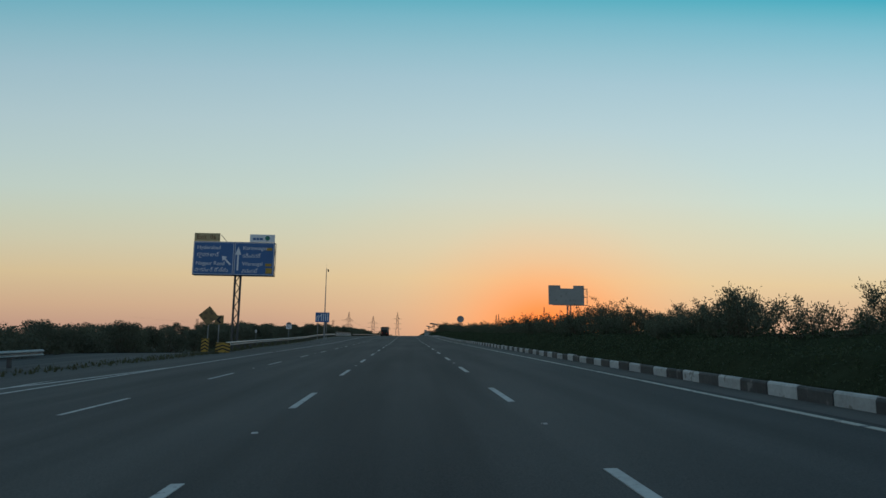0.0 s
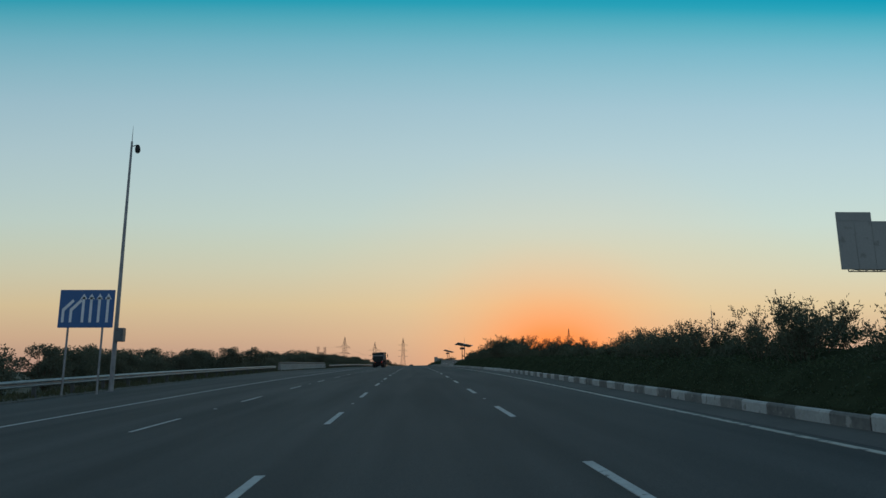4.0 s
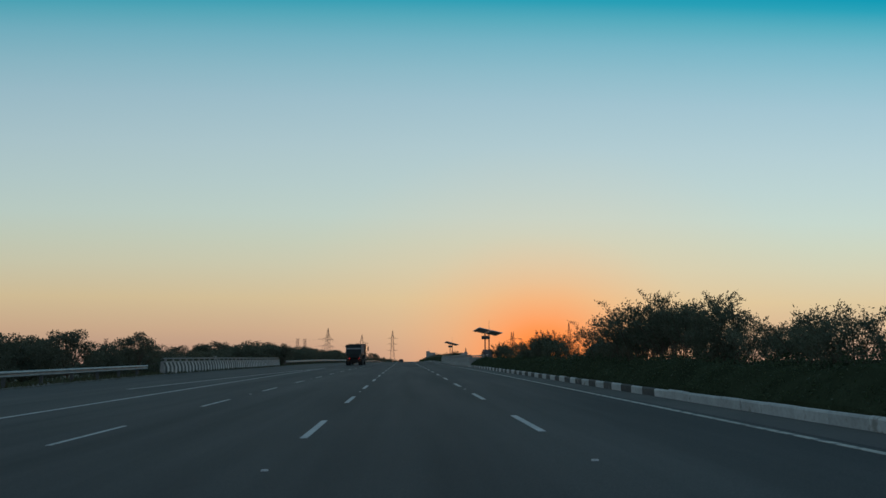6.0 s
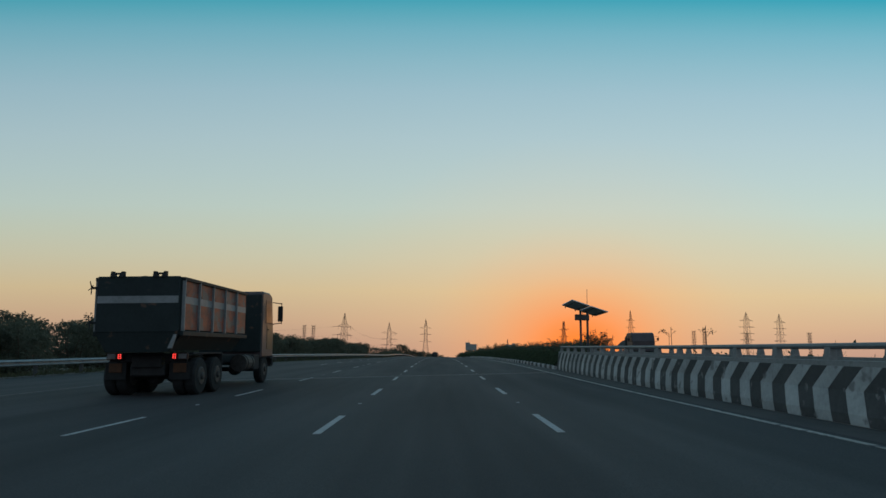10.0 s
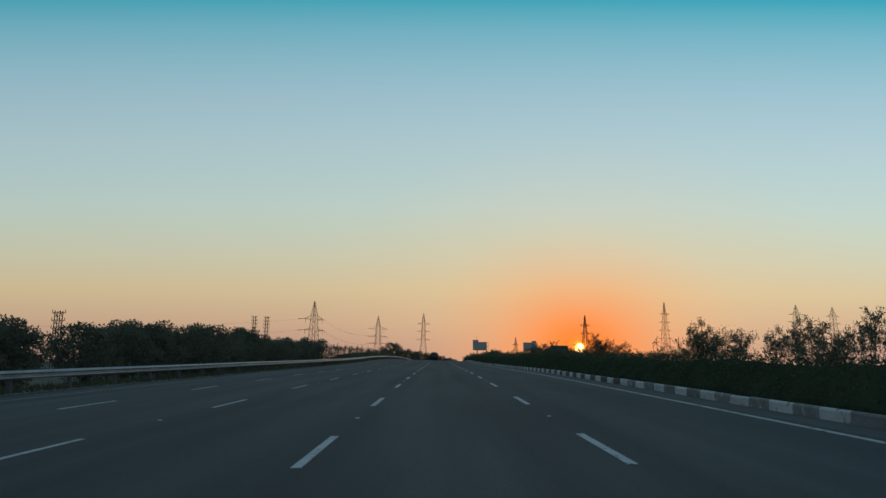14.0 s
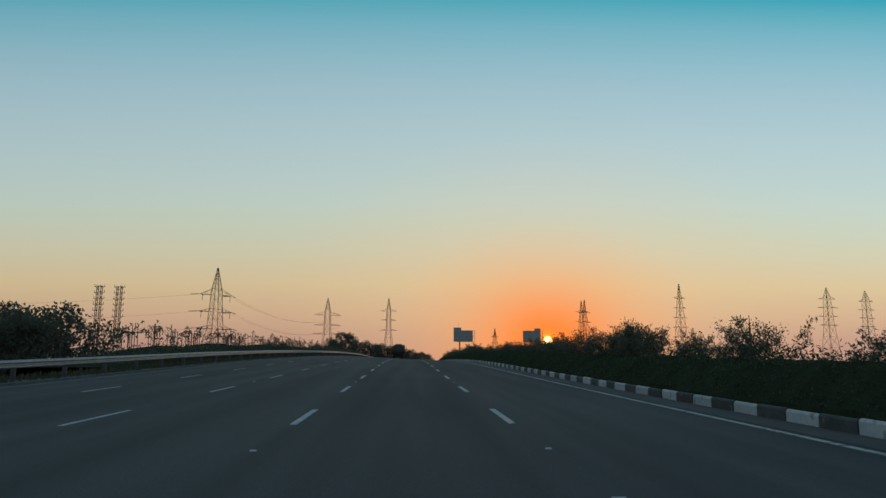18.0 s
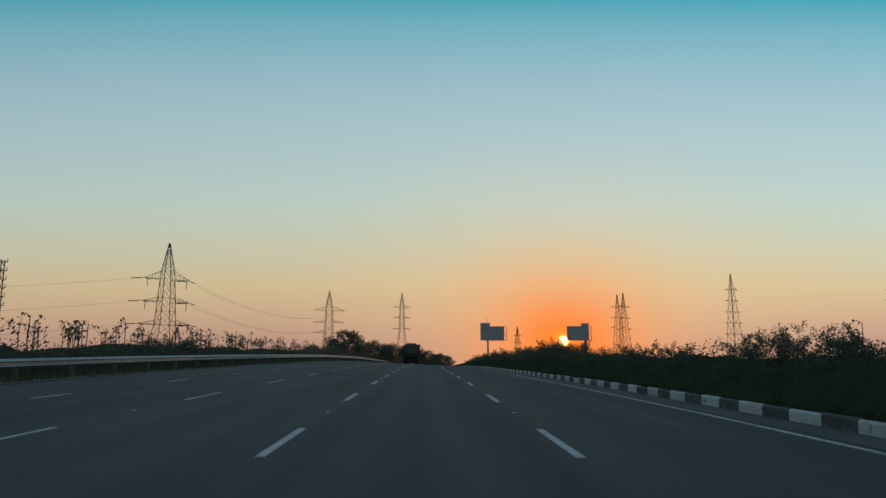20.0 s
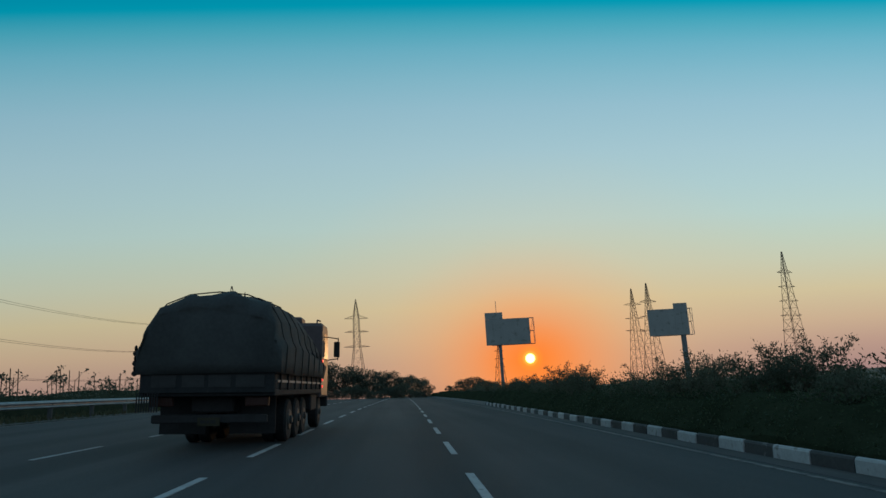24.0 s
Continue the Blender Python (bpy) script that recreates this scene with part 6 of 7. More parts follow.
def shrub_parts(height, spread, leaves, leaf, stems, seed, bare=0.35, slim=0.15):
    """Thin stems fanning out of one base, each forking into twigs with small leaves along them; bare: the leafless share below."""
    global rng
    rng = np.random.default_rng(seed)
    t, pts, twigs = Shape(), [], []
    for k in range(stems):
        a, rr = 2.4 * k + rng.uniform(-0.6, 0.6), math.sqrt((k + 0.5) / stems)
        base = Vector((math.cos(a) * rr * spread * 0.2, math.sin(a) * rr * spread * 0.2, -0.1))
        h = height * rng.uniform(0.68, 1.0) * (1.0 - 0.30 * rr * rr)
        tip = Vector((math.cos(a) * rr * spread * rng.uniform(0.75, 1.1), math.sin(a) * rr * spread * rng.uniform(0.75, 1.1), h))
        mid = base.lerp(tip, 0.45) + Vector((0, 0, h * 0.10)) - Vector((math.cos(a), math.sin(a), 0)) * rr * spread * 0.1
        t.rod(base, mid, 0.017, 0.012, 5)
        t.rod(mid, tip, 0.012, 0.004, 5)
        for j in range(6):
            f = rng.uniform(0.1, 0.95)
            p0 = mid.lerp(tip, f)
            b = rng.uniform(0, 2 * math.pi)
            p1 = p0 + Vector((math.cos(b) * spread * 0.24, math.sin(b) * spread * 0.24, height * rng.uniform(0.03, 0.15)))
            t.rod(p0, p1, 0.006, 0.003, 4)
            twigs.append((p0, p1))
        twigs.append((mid.lerp(tip, 0.5), tip))
    per = leaves // len(twigs)
    for p0, p1 in twigs:
        n = max(2, int(per * rng.uniform(0.4, 1.6)))
        f = rng.uniform(0.1, 1.08, n) ** 0.8
        q = np.array(p0)[None] + (np.array(p1) - np.array(p0))[None] * f[:, None] + rng.normal(0, spread * 0.045, (n, 3))
        pts.append(q)
    pts = np.concatenate(pts)
    pts = pts[pts[:, 2] > height * bare * rng.uniform(0.6, 1.2, len(pts))]
    cr = Shape()
    leaf_cards(cr, pts, leaf, rng, slim, 1.1)
    return t, cr


def planted(name, trunk, crown, mats, label, category, group, names=("trunk", "crown")):
    t = thing(name, pose(0, 0, 0), label, category, group)
    part(names[0], trunk, mats[0], t)
    part(names[1], crown, mats[1], t)
    return t


def place(src, first, x, y, z, turn, k, label=""):
    """Puts the first of a kind itself, later ones as copies, with the size k."""
    m = pose(x, y, z, 0, 0, turn)
    o = src if first else copy_thing(src, m)
    o.matrix_basis = m @ Matrix.Diagonal((k, k, k * (0.92 + 0.1 * ((x * 7.3 + y * 3.1) % 1.0)), 1))
    if label:
        o["label"] = label
    return o


# trees on the lower ground beyond the guard rail
TREES = []
for i, (h, sp, n, lf, cl, th) in enumerate(((6.4, 3.6, 5200, 0.30, 19, 1.2), (7.6, 3.4, 5200, 0.30, 20, 1.6), (5.4, 3.9, 5200, 0.29, 18, 0.9), (8.6, 3.6, 5600, 0.32, 22, 1.9))):
    a, b = tree_parts(h, sp, n, lf, cl, th, 11 + i)
    TREES.append([planted("tree", a, b, (BARK, LEAF_DARK), "broad dark-leaved tree in the roadside belt", "tree", "trees beyond the guard rail"), True, max(p[2] for p in b.v)])


def tree_at(i, x, y, top=None, k=1.0, label=""):
    src = TREES[i]
    z = ground_z(x, y) - 0.1
    if top is not None:
        k = max(0.3, (top - z) / src[2])
    place(src[0], src[1], x, y, z, (x * 37 + y * 91) % 360, k, label)
    src[1] = False


# how high the belt of trees stands above the road along it
BELT = [(-20, 2.4), (60, 2.6), (105, 2.2), (112, 2.9), (117, 1.9), (123, 2.3), (139, 3.0), (161, 3.3), (186, 2.6), (206, 3.9), (214, 3.7), (222, 4.1), (234, 2.8), (250, 2.6),
        (270, 2.5), (281, 3.4), (292, 3.6), (296, 3.9), (300, 2.6), (306, 3.9), (312, 4.4), (330, 4.4), (346, 4.3), (357, 4.4), (382, 3.5), (391, 4.1), (407, 4.3), (413, 4.2),
        (419, 5.0), (428, 3.4), (434, 4.3), (437, 5.3), (441, 4.6), (449, 3.4), (454, 2.8), (460, 3.8), (467, 4.6), (473, 4.3), (478, 2.9), (483, 3.6), (488, 4.6), (491, 4.2), (495, 2.6), (502, 1.4)]
r2 = np.random.default_rng(5)
y = 30.0
while y < 506:
    for u0, jitter in ((-28, 2.0), (-38, 3.5)):
        u = u0 + knots(RAIL, y) + 15.5 + r2.uniform(-jitter, jitter)
        yy = y + r2.uniform(-3, 3)
        top = RZ(-16, yy) + knots(BELT, yy) * (1.08 if yy > 290 else 1.0) * (1.0 + 0.030 * (-u0 - 28)) * (r2.uniform(0.86, 1.02) if u0 > -30 else r2.uniform(0.7, 0.92))
        tree_at(int(r2.integers(0, 4)), RX(u, yy), yy, top)
    y += 5.6
# taller trees that stand out of the belt, and groups past its end
for i, u, y, h in ((0, -27.5, 112.0, 2.9), (1, -28.0, 208.0, 4.0), (3, -27.5, 222.0, 4.2), (3, -27.5, 311.0, 4.7), (1, -27.0, 357.5, 4.5), (3, -28.0, 435.5, 5.3), (1, -27.5, 438.5, 5.5), (0, -27.5, 419.0, 5.2), (2, -27.0, 467.0, 4.7), (2, -26.5, 488.0, 4.7)):
    tree_at(i, RX(u, y), y, RZ(-16, y) + h, label="tall dark tree standing out of the roadside belt")
for i, x, y, top in ((1, -24.6, 722, 33.6), (0, -28.5, 718, 31.0), (2, -19.5, 730, 30.4), (0, -14.0, 735, 29.6), (2, -10.2, 737, 29.8), (0, -6.0, 738, 28.3), (2, -2.4, 740, 27.7), (0, 1.4, 742, 27.1), (2, 4.6, 748, 26.3), (2, 8.2, 760, 25.9),
                     (2, 30.0, 860, 27.5), (0, 37.0, 880, 28.0), (2, 44.0, 900, 27.0), (2, -34, 715, 28.5), (0, -43, 735, 27.5)):
    tree_at(i, x, y, top, label="dark tree in a group beyond the end of the guard rail")
for i, u, y, h in ((2, -18.6, 540.5, 2.3), (0, -19.6, 538.0, 2.0)):
    tree_at(i, RX(u, y), y, RZ(-16, y) + h, label="bushy small tree behind the guard rail")
for k in range(15):
    x, y = -17.5 + k * 1.9, 729 + 3 * math.sin(k * 2.1) + max(0, k - 9) * 3.0
    tree_at(2, x, y, ground_z(x, y) + 2.4 + 0.7 * math.sin(k * 1.3), label="low dense bush under the trees past the rail")
for k in range(46):
    x, y = r2.uniform(-420, 460), r2.uniform(930, 1350)
    if abs(x - knots(CENTRE, y)) < 24:
        continue
    tree_at(int(r2.integers(0, 4)), x, y, ground_z(x, y) + r2.uniform(5, 9), label="small distant tree on the horizon")

# median shrubs
SHRUBS = []
for i, (h, sp, n, lf, st, bare) in enumerate(((2.5, 1.35, 4800, 0.092, 17, 0.34), (2.9, 1.1, 2900, 0.095, 11, 0.45), (2.1, 1.3, 7800, 0.086, 24, 0.10), (2.6, 1.2, 2300, 0.092, 9, 0.48), (2.4, 1.6, 4200, 0.092, 14, 0.42), (1.9, 1.2, 8000, 0.084, 26, 0.06))):
    a, b = shrub_parts(h, sp, n, lf, st, 31 + i, bare)
    SHRUBS.append([planted("shrub", a, b, (BARK, LEAF_SHRUB), "dense rounded green shrub in the median planting" if bare < 0.2 else "airy green shrub with bare thin stems and feathery crown", "shrub", "median shrubs", ("woody_base", "foliage")), True, max(p[2] for p in b.v)])


def shrub_at(i, u, y, h, label=""):
    src = SHRUBS[i]
    place(src[0], src[1], RX(u, y), y, RZ(u, y) + 0.02, (u * 57 + y * 83) % 360, h / src[2], label)
    src[1] = False


SHRUB_H = [(-10, 2.2), (14, 2.1), (15.5, 2.3), (17, 2.0), (20.5, 2.55), (23, 2.3), (26, 2.1), (33, 2.6), (45, 2.3), (60, 2.1), (63, 2.4), (65, 2.4), (66.5, 2.0), (69, 1.5), (71, 2.0), (72.5, 1.9),
           (74, 1.1), (75.5, 2.1), (77, 2.3), (82, 2.1), (88, 2.1), (90, 2.4), (91.5, 2.1), (94, 1.9), (97, 2.4), (100, 2.3), (104, 2.0), (112, 2.3), (150, 2.3), (162, 2.2), (165, 2.4), (167, 2.7), (169, 3.1), (171, 2.8), (173, 3.7), (176, 3.6), (180, 3.0), (182, 2.2),
           (185, 2.1), (190, 1.8), (193, 2.7), (196, 2.8), (201, 2.5), (206, 2.3), (211, 2.1), (213, 2.6), (216, 2.3), (219, 2.6), (222, 2.7), (290, 1.8), (330, 1.7), (345, 1.9), (354, 2.1), (356, 1.5), (358, 2.2), (361, 1.9),
           (363, 1.5), (365, 2.2), (367, 1.35), (375, 1.35), (380, 1.4), (382, 1.9), (385, 1.6), (399, 1.9), (401, 2.6), (402, 1.3), (406, 1.9), (409, 2.1), (411, 2.4), (413, 2.0), (416, 1.7), (419, 2.0), (422, 1.7), (428, 1.7),
           (440, 1.9), (450, 1.8), (452, 1.2), (453.5, 1.2), (455, 2.3), (456, 1.7), (458, 2.1), (461, 1.7), (463, 2.0), (465, 2.6), (468, 2.4), (477, 2.2), (500, 2.0), (527, 1.7), (531, 1.9), (533, 2.4), (535, 2.2), (538, 2.8), (541, 2.1), (546, 2.0), (549, 2.5), (551, 2.3),
           (554, 2.5), (556, 2.4), (559, 2.3), (561, 1.7), (564, 2.6), (572, 2.6), (580, 2.4), (597, 2.0), (598.5, 2.4), (601, 2.1), (605, 2.2), (614, 2.1), (618, 2.5), (625, 2.2), (720, 2.2)]
r3 = np.random.default_rng(9)
y = 8.0
while y < 700:
    if not BRIDGE0 - 6 < y < BRIDGE1 + 3:
        dense = y < 222 or y > 520
        for u0 in ((9.3, 11.6) if dense and y < 640 else (9.8,)):
            if r3.random() < (0.06 if u0 < 9.5 else (0.62 if 150 < y < 222 else 0.34) if u0 > 11 else 0.10):
                continue
            u, yy = u0 + r3.uniform(-0.5, 0.6), y + r3.uniform(-0.7, 0.7)
            kind = int(r3.choice((0, 0, 1, 3, 4, 5) if 150 < y < 222 else (0, 0, 1, 2, 4, 5) if dense else (0, 0, 1, 4, 4, 5)))
            shrub_at(kind, u, yy, knots(SHRUB_H, yy) * r3.uniform(0.88, 1.08) * (1.0 if dense else 1.08) * (1.04 if u > 10.6 else 1.0) * (0.74 if kind in (2, 5) else 1.0))
    y += 2.3 if y < 600 else 3.4
for i, u, y, h in ((1, 9.6, 173.2, 3.8), (0, 9.8, 176.0, 3.5), (1, 9.8, 169.0, 3.1), (3, 9.5, 39.6, 2.4), (0, 9.8, 201.0, 2.6), (1, 9.6, 194.0, 2.9), (0, 9.7, 196.4, 2.7), (1, 9.6, 382.0, 2.6), (1, 9.7, 364.8, 2.5), (1, 9.6, 401.0, 2.7), (0, 9.6, 411.2, 2.4), (0, 9.6, 549.0, 2.5),
                   (0, 9.9, 465.2, 2.6), (4, 9.8, 455.0, 2.3), (4, 9.8, 213.2, 2.6), (0, 9.8, 218.6, 2.6), (1, 9.7, 222.4, 2.8), (2, 9.0, 291.5, 1.8), (0, 10.2, 293.5, 1.9), (1, 10.4, 297.0, 1.8), (0, 9.9, 288.2, 2.4), (4, 9.8, 302.0, 2.1), (4, 9.8, 310.5, 1.9), (0, 9.9, 598.6, 2.4),
                   (4, 9.8, 64.4, 2.4), (0, 9.8, 20.6, 2.5), (0, 9.6, 538.2, 2.8), (2, 9.9, 537.0, 2.4), (4, 9.7, 533.2, 2.5), (0, 9.7, 90.2, 2.5), (4, 9.8, 97.2, 2.5), (0, 9.8, 100.4, 2.4)):
    shrub_at(i, u, y, h, "taller green shrub rising out of the median planting")

# low hedge behind the kerb and grass of the median: one mass each
r4 = np.random.default_rng(3)
HEDGE_H = [(-20, 0.85), (60, 0.9), (150, 1.0), (222, 1.0), (286, 1.0), (400, 1.1), (720, 1.1)]
INNER_H = [(-20, 1.1), (50, 1.1), (110, 1.25), (150, 1.05), (200, 0.85), (286, 0.85), (400, 0.9), (500, 1.25), (545, 1.6), (640, 1.55), (760, 1.4)]     # growth in the middle of the median


def lumps(y, u):
    """Uneven height of the planting, about 1."""
    return 0.90 + 0.07 * np.sin(y * 1.7 + u) + 0.06 * np.sin(y * 0.63 - 1.3 * u) + 0.05 * np.sin(y * 3.9 + 2.1 * u)


def cover(y, u):
    """Height of the median planting above the road's plane, from the kerb across."""
    k = np.interp(y, [a for a, b in KERB], [b for a, b in KERB])
    h = np.interp(y, [a for a, b in HEDGE_H], [b for a, b in HEDGE_H])
    i = np.interp(y, [a for a, b in INNER_H], [b for a, b in INNER_H])
    d = u - k - 0.2
    edge = h * np.clip(0.30 + d * 1.1, 0.25, 1.0)
    inner = edge + (i - edge) * np.clip((d - 1.5) / 1.2, 0, 1)
    return inner * np.clip((14.3 - u) / 1.6, 0, 1) ** 0.6 * lumps(y, u)


# closed sheet under the leaves; its dark colour stands for shade inside the hedge
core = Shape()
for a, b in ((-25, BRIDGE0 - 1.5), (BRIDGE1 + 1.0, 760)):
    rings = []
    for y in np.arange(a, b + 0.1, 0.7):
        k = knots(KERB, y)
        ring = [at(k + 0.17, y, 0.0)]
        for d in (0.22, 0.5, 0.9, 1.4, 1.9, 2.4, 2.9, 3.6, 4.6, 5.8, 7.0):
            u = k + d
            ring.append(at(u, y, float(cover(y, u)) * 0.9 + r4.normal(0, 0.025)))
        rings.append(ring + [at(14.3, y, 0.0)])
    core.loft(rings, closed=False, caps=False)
tagged(new("hedge_core", core.mesh("hedge_core", material("hedge_shade", (0.040, 0.048, 0.027), 1.0, alt=(0.020, 0.025, 0.014), spec=0.0, scale=1.3, fine=22, bump=1.0))), "dark sheet under the hedge leaves, coloured as their inner shade", "hedge", kind="stuff")
hs = Shape()
ys_ = np.concatenate([r4.uniform(-10, BRIDGE0 - 1.5, 95000), r4.uniform(BRIDGE1 + 1, 640, 125000)])
kb_ = np.interp(ys_, [a for a, b in KERB], [b for a, b in KERB])
us_ = kb_ + 0.2 + np.where(r4.random(len(ys_)) < 0.55, np.abs(r4.normal(0, 1.0, len(ys_))), r4.uniform(0, 6.6, len(ys_)))
zz = np.interp(ys_, _ys, _zs) + np.interp(ys_, [a for a, b in CROSSFALL], [b for a, b in CROSSFALL]) * us_
deep = us_ - kb_ > 2.0
top = cover(ys_, us_) * np.where(deep, r4.uniform(0.72, 1.28, len(ys_)), r4.uniform(0.75, 1.10, len(ys_)))
pts = np.stack([us_ + np.interp(ys_, [a for a, b in CENTRE], [b for a, b in CENTRE]), ys_, zz + top], 1)
leaf_cards(hs, pts[~deep], 0.085, r4, 0.22)
leaf_cards(hs, pts[deep], 0.11, r4, 0.2)
tagged(new("hedge_leaves", hs.mesh("hedge_leaves", LEAF_HEDGE)), "small green leaves covering the low median hedge", "hedge", kind="stuff")
gs = Shape()
for k in range(26000):
    y = r4.uniform(25, 640)
    u = knots(RAIL, y) - abs(r4.normal(0.0, 1.6)) + 0.35
    x = RX(u, y)
    z = ground_z(x, y)
    h, a, w = r4.uniform(0.06, 0.3), r4.uniform(0, 6.28), r4.uniform(0.05, 0.13)
    dx, dy = math.cos(a) * w, math.sin(a) * w
    gs.face([(x - dx, y - dy, z - 0.02), (x + dx, y + dy, z - 0.02), (x + dx * 0.3 + r4.normal(0, 0.1), y + dy * 0.3 + r4.normal(0, 0.1), z + h)])
tagged(new("roadside_grass", gs.mesh("roadside_grass", GRASS)), "tufts of dry grass behind the guard rail", "grass", kind="stuff")
# low brush on the left past the belt: a sheet coloured as its inner shade, then leaves over it
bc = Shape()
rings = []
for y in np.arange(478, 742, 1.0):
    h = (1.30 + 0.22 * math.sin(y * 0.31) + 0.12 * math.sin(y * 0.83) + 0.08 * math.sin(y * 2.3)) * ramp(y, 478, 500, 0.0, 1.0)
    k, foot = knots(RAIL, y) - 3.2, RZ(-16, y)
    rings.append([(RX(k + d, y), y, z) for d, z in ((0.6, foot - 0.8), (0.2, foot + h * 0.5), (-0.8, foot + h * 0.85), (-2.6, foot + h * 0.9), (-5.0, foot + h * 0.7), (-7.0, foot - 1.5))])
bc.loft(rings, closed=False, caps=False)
tagged(new("brush_core", bc.mesh("brush_core", material("brush_shade", (0.05, 0.055, 0.034), 1.0, alt=(0.026, 0.03, 0.018), spec=0.0, scale=1.1, fine=18, bump=1.0))), "dark sheet inside the roadside brush, shade put into its colour", "brush", kind="stuff")
bs = Shape()
n = 26000
yb = r4.uniform(480, 742, n)
ub = np.interp(yb, [a for a, b in RAIL], [b for a, b in RAIL]) - 3.0 - np.abs(r4.normal(0, 2.2, n))
pts = []
for u, y in zip(ub, yb):
    x = RX(u, y)
    pts.append((x, y, RZ(-16, y) + r4.uniform(0.25, 1.08) * ramp(y, 470, 500, 0.3, 1.0) * (1.30 + 0.22 * math.sin(y * 0.31) + 0.12 * math.sin(y * 0.83))))
leaf_cards(bs, np.array(pts), 0.19, r4, 0.2)
tagged(new("brush", bs.mesh("brush", LEAF_DARK)), "low dark brush along the embankment", "brush", kind="stuff")
bs = Shape()
pts = []
for k in range(9000):
    y = r4.uniform(20, 800)
    u = 33 + abs(r4.normal(0, 7))
    x = RX(u, y)
    pts.append((x, y, ground_z(x, y) + r4.uniform(0.0, 1.0) * (1.5 + 0.7 * math.sin(y * 0.21) + 0.5 * math.sin(y * 0.57 + u))))
leaf_cards(bs, np.array(pts), 0.5, r4)
tagged(new("far_brush", bs.mesh("far_brush", LEAF_DARK)), "low brush beyond the far carriageway", "brush", kind="stuff")

# staked saplings
SAPL = []
for i in range(3):
    rng = np.random.default_rng(70 + i)
    st, cr, pts = Shape(), Shape(), []
    tipx = rng.normal(0, 0.25)
    st.rod((0, 0, -0.2), (tipx, 0, 2.5), 0.03, 0.015, 5)
    twigs = []
    for k in range(4):
        a, z = rng.uniform(0, 6.28), rng.uniform(2.15, 2.75)
        p0 = Vector((tipx * z / 2.5, 0, z - 0.3))
        p1 = p0 + Vector((math.cos(a) * rng.uniform(0.3, 0.75), math.sin(a) * 0.5, rng.uniform(0.2, 0.65)))
        tw = Shape()
        tw.rod(p0, p1, 0.013, 0.006, 4)
        twigs.append(tw)
        for q in range(8):
            pts.append(np.array(p1) + rng.normal(0, 0.11, 3))
    leaf_cards(cr, np.array(pts), 0.19, rng, 0.22)
    t = planted("sapling", st, cr, (BARK, LEAF_DARK), "thin staked sapling with sparse leaf clumps behind the rail", "sapling", "row of staked saplings", ("stem", "foliage"))
    for tw in twigs:
        part("branch", tw, BARK, t)
    for o in t.children:
        if o.name.startswith("foliage"):
            tagged(o, kind="stuff")
    s = Shape()
    s.rod((0.25, 0.1, -0.3), (0.25 + rng.normal(0, 0.12), 0.1, 2.9), 0.026, 0.022, 6)
    part("stake", s, BARK, t, "bare wooden stake")
    SAPL.append([t, True])
y = 484.0
while y < 740:
    for u in ((-20.5, -24.5) if r3.random() < 0.55 else (-21.5,)):
        i = int(r3.integers(0, 3))
        yy, uu = y + r3.uniform(-0.8, 0.8), u + r3.uniform(-0.9, 0.9)
        x = RX(uu, yy)
        place(SAPL[i][0], SAPL[i][1], x, yy, ground_z(x, yy), r3.uniform(-70, 70), (RZ(-16, yy) + r3.uniform(2.5, 3.15) - ground_z(x, yy)) / 2.85)
        SAPL[i][1] = False
    y += 2.3
for k in range(22):
    yy, uu = 330 + k * 17 + r3.uniform(-4, 4), 31 + r3.uniform(-1, 3)
    i = int(r3.integers(0, 3))
    x = RX(uu, yy)
    place(SAPL[i][0], False, x, yy, ground_z(x, yy), r3.uniform(-70, 70), r3.uniform(1.2, 1.7))


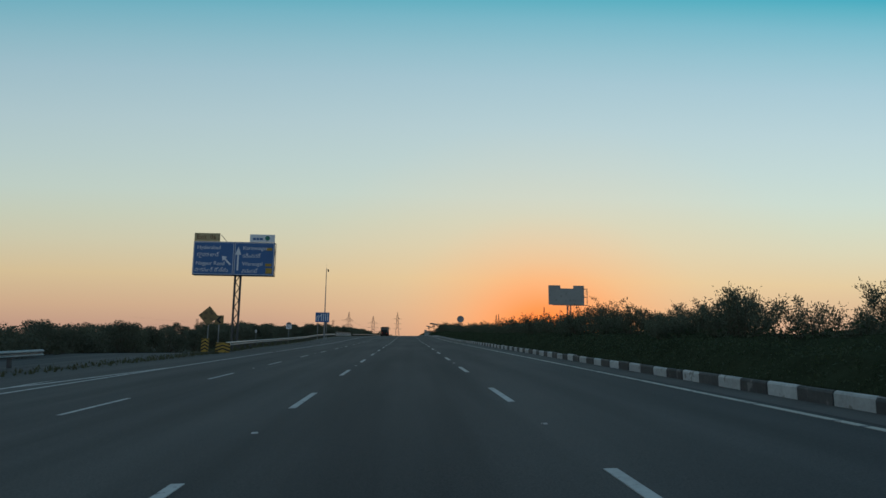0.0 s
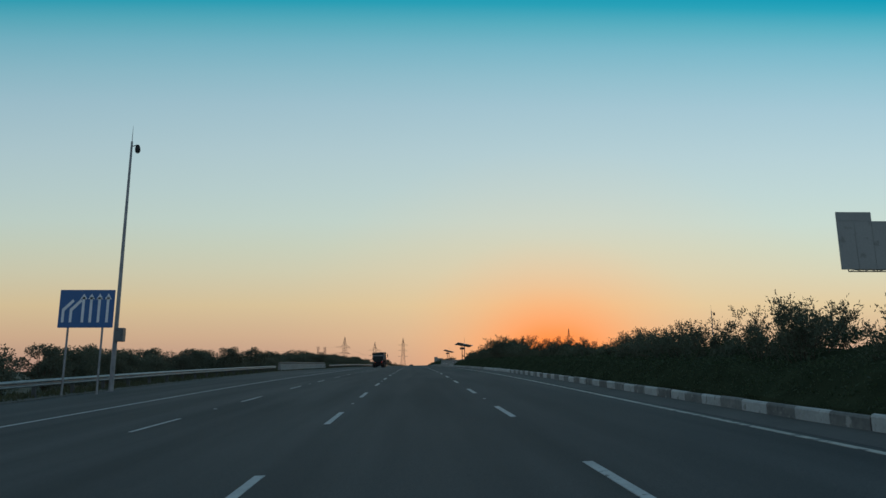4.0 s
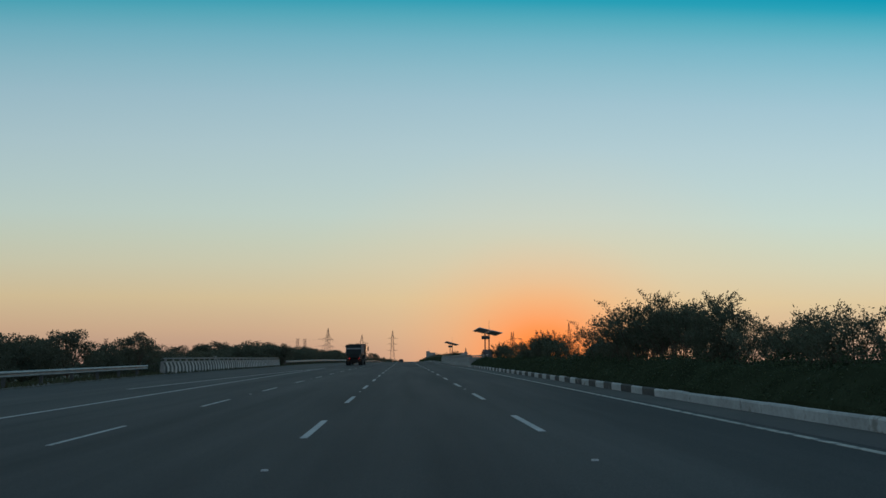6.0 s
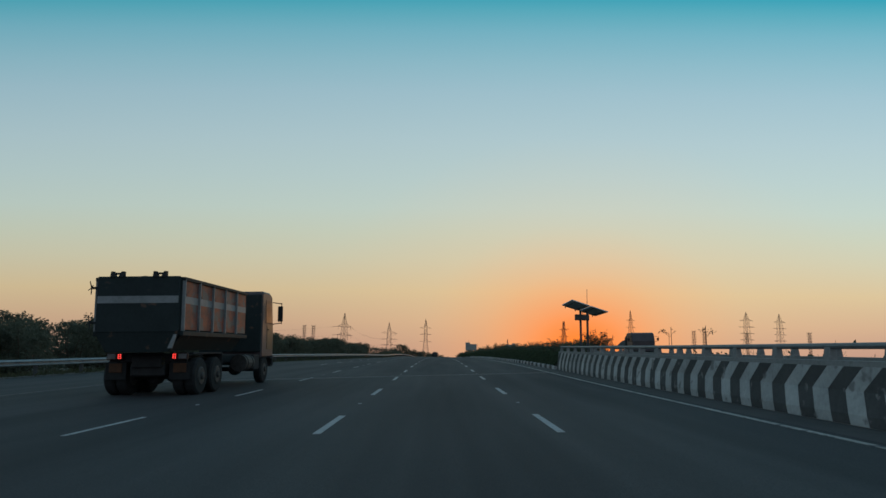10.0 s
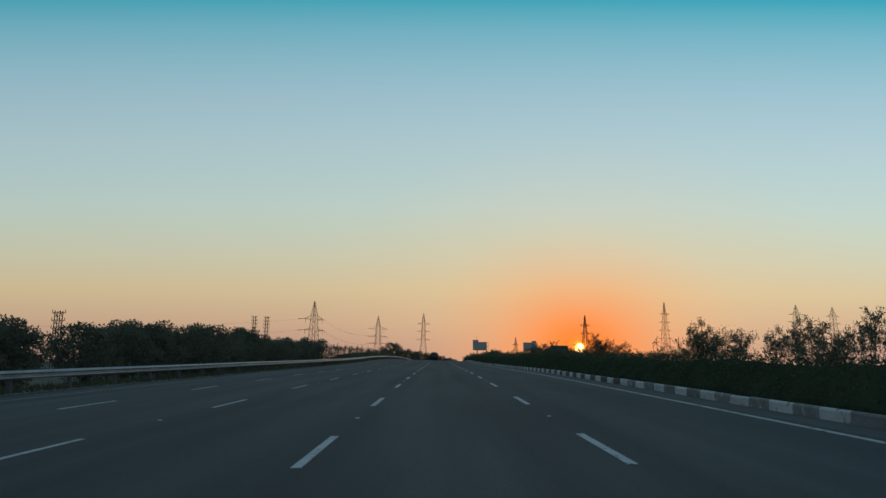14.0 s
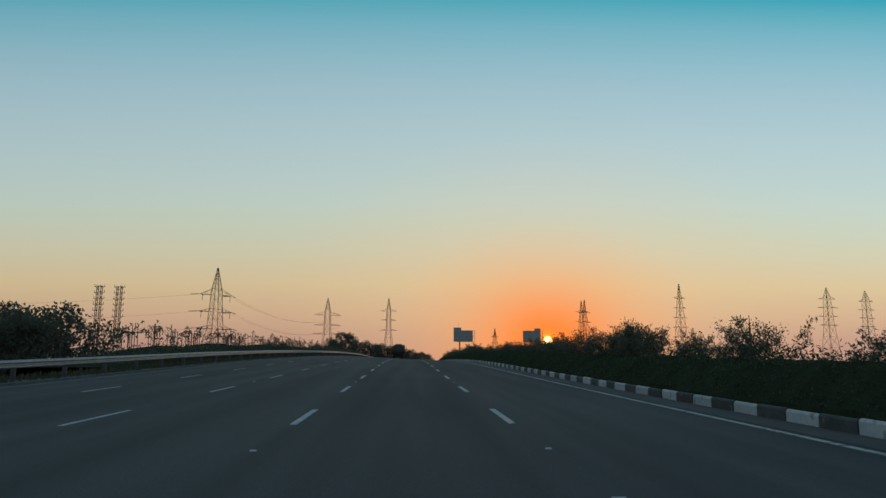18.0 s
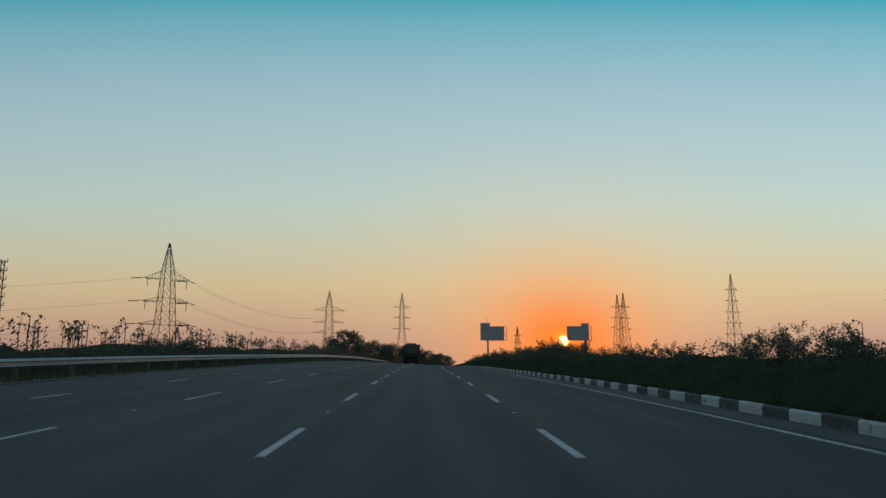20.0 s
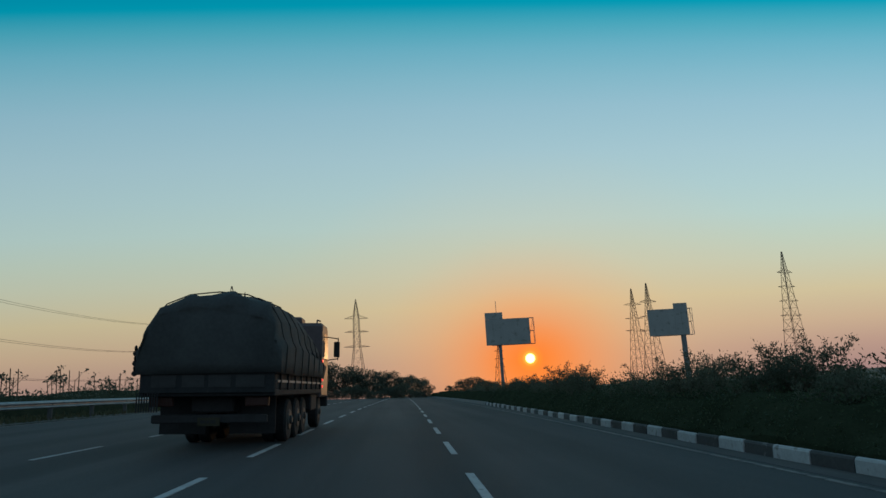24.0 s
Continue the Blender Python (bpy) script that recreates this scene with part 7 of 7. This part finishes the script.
# ---- kerb, block by block ----
KP = [(0.0, -0.12), (0.17, -0.12), (0.17, 0.20), (0.06, 0.225), (0.02, 0.215), (0.0, 0.18)]
kerb_me = []
for c in (KERB_WHITE, KERB_BLACK, KERB_WORN):
    s = Shape()
    rings = []
    for y, k in ((0.008, 0.012), (0.02, 0.0), (0.98, 0.0), (0.992, 0.012)):
        rings.append([(x + (0.085 - x) * k * 2, y, z + (0.1 - z) * k) for x, z in KP])
    s.loft(rings)
    kerb_me.append(s.mesh("kerb_block", c))
kerb = thing("median_kerb", Matrix.Identity(4), "kerb of black and white painted concrete blocks along the median", "kerb", kind="structure")
r5 = np.random.default_rng(2)
# number of a white block and where it begins; a dark one follows each
WHITES = [(-17, 1.7), (-12, 11.35), (-9, 17.1), (0, 34.18), (5, 43.96), (13, 59.1), (16, 65.11), (26, 83.88), (31, 93.33), (76, 183.58), (82, 195.8), (87, 205.7), (94, 220.61),
          (145, 325.2), (151, 337.43), (157, 349.65), (162, 359.53), (168, 372.24), (172, 380.5), (182, 401.61), (187, 412.3), (192, 422.28), (197, 432.76), (204, 446.99), (208, 455.27),
          (240, 522.7), (247, 537.91), (263, 572.41), (267, 581.15), (274, 596.64), (278, 605.27), (294, 640.2)]
for k in range(-34, 588):
    n, dark = k // 2, k % 2
    y0, y1 = knots(WHITES, n), knots(WHITES, n + 1)
    half = (y1 - y0) / 2
    y = y0 + dark * half
    if BRIDGE0 - 1.6 < y < BRIDGE1 - 0.5:
        continue
    # a bare stretch whose blocks are pale all through, and one whose black has worn to grey
    mesh = kerb_me[0 if not dark or 147 < y < 166 else 2 if 336 < y < 364 or 92 < y < 147 else 1]
    o = part("kerb_block", mesh, None, kerb)
    o.matrix_basis = on_road(knots(KERB, y) + r5.normal(0, 0.008), y) @ pose(0, 0, r5.normal(0, 0.008), 0, r5.normal(0, 0.6), r5.normal(0, 0.4)) @ Matrix.Diagonal((1, half, 1, 1))
s = Shape()
band(s, 7.2, 7.48, 640, 900, -0.1, 0.25)
part("far_kerb", s, CONCRETE, kerb)
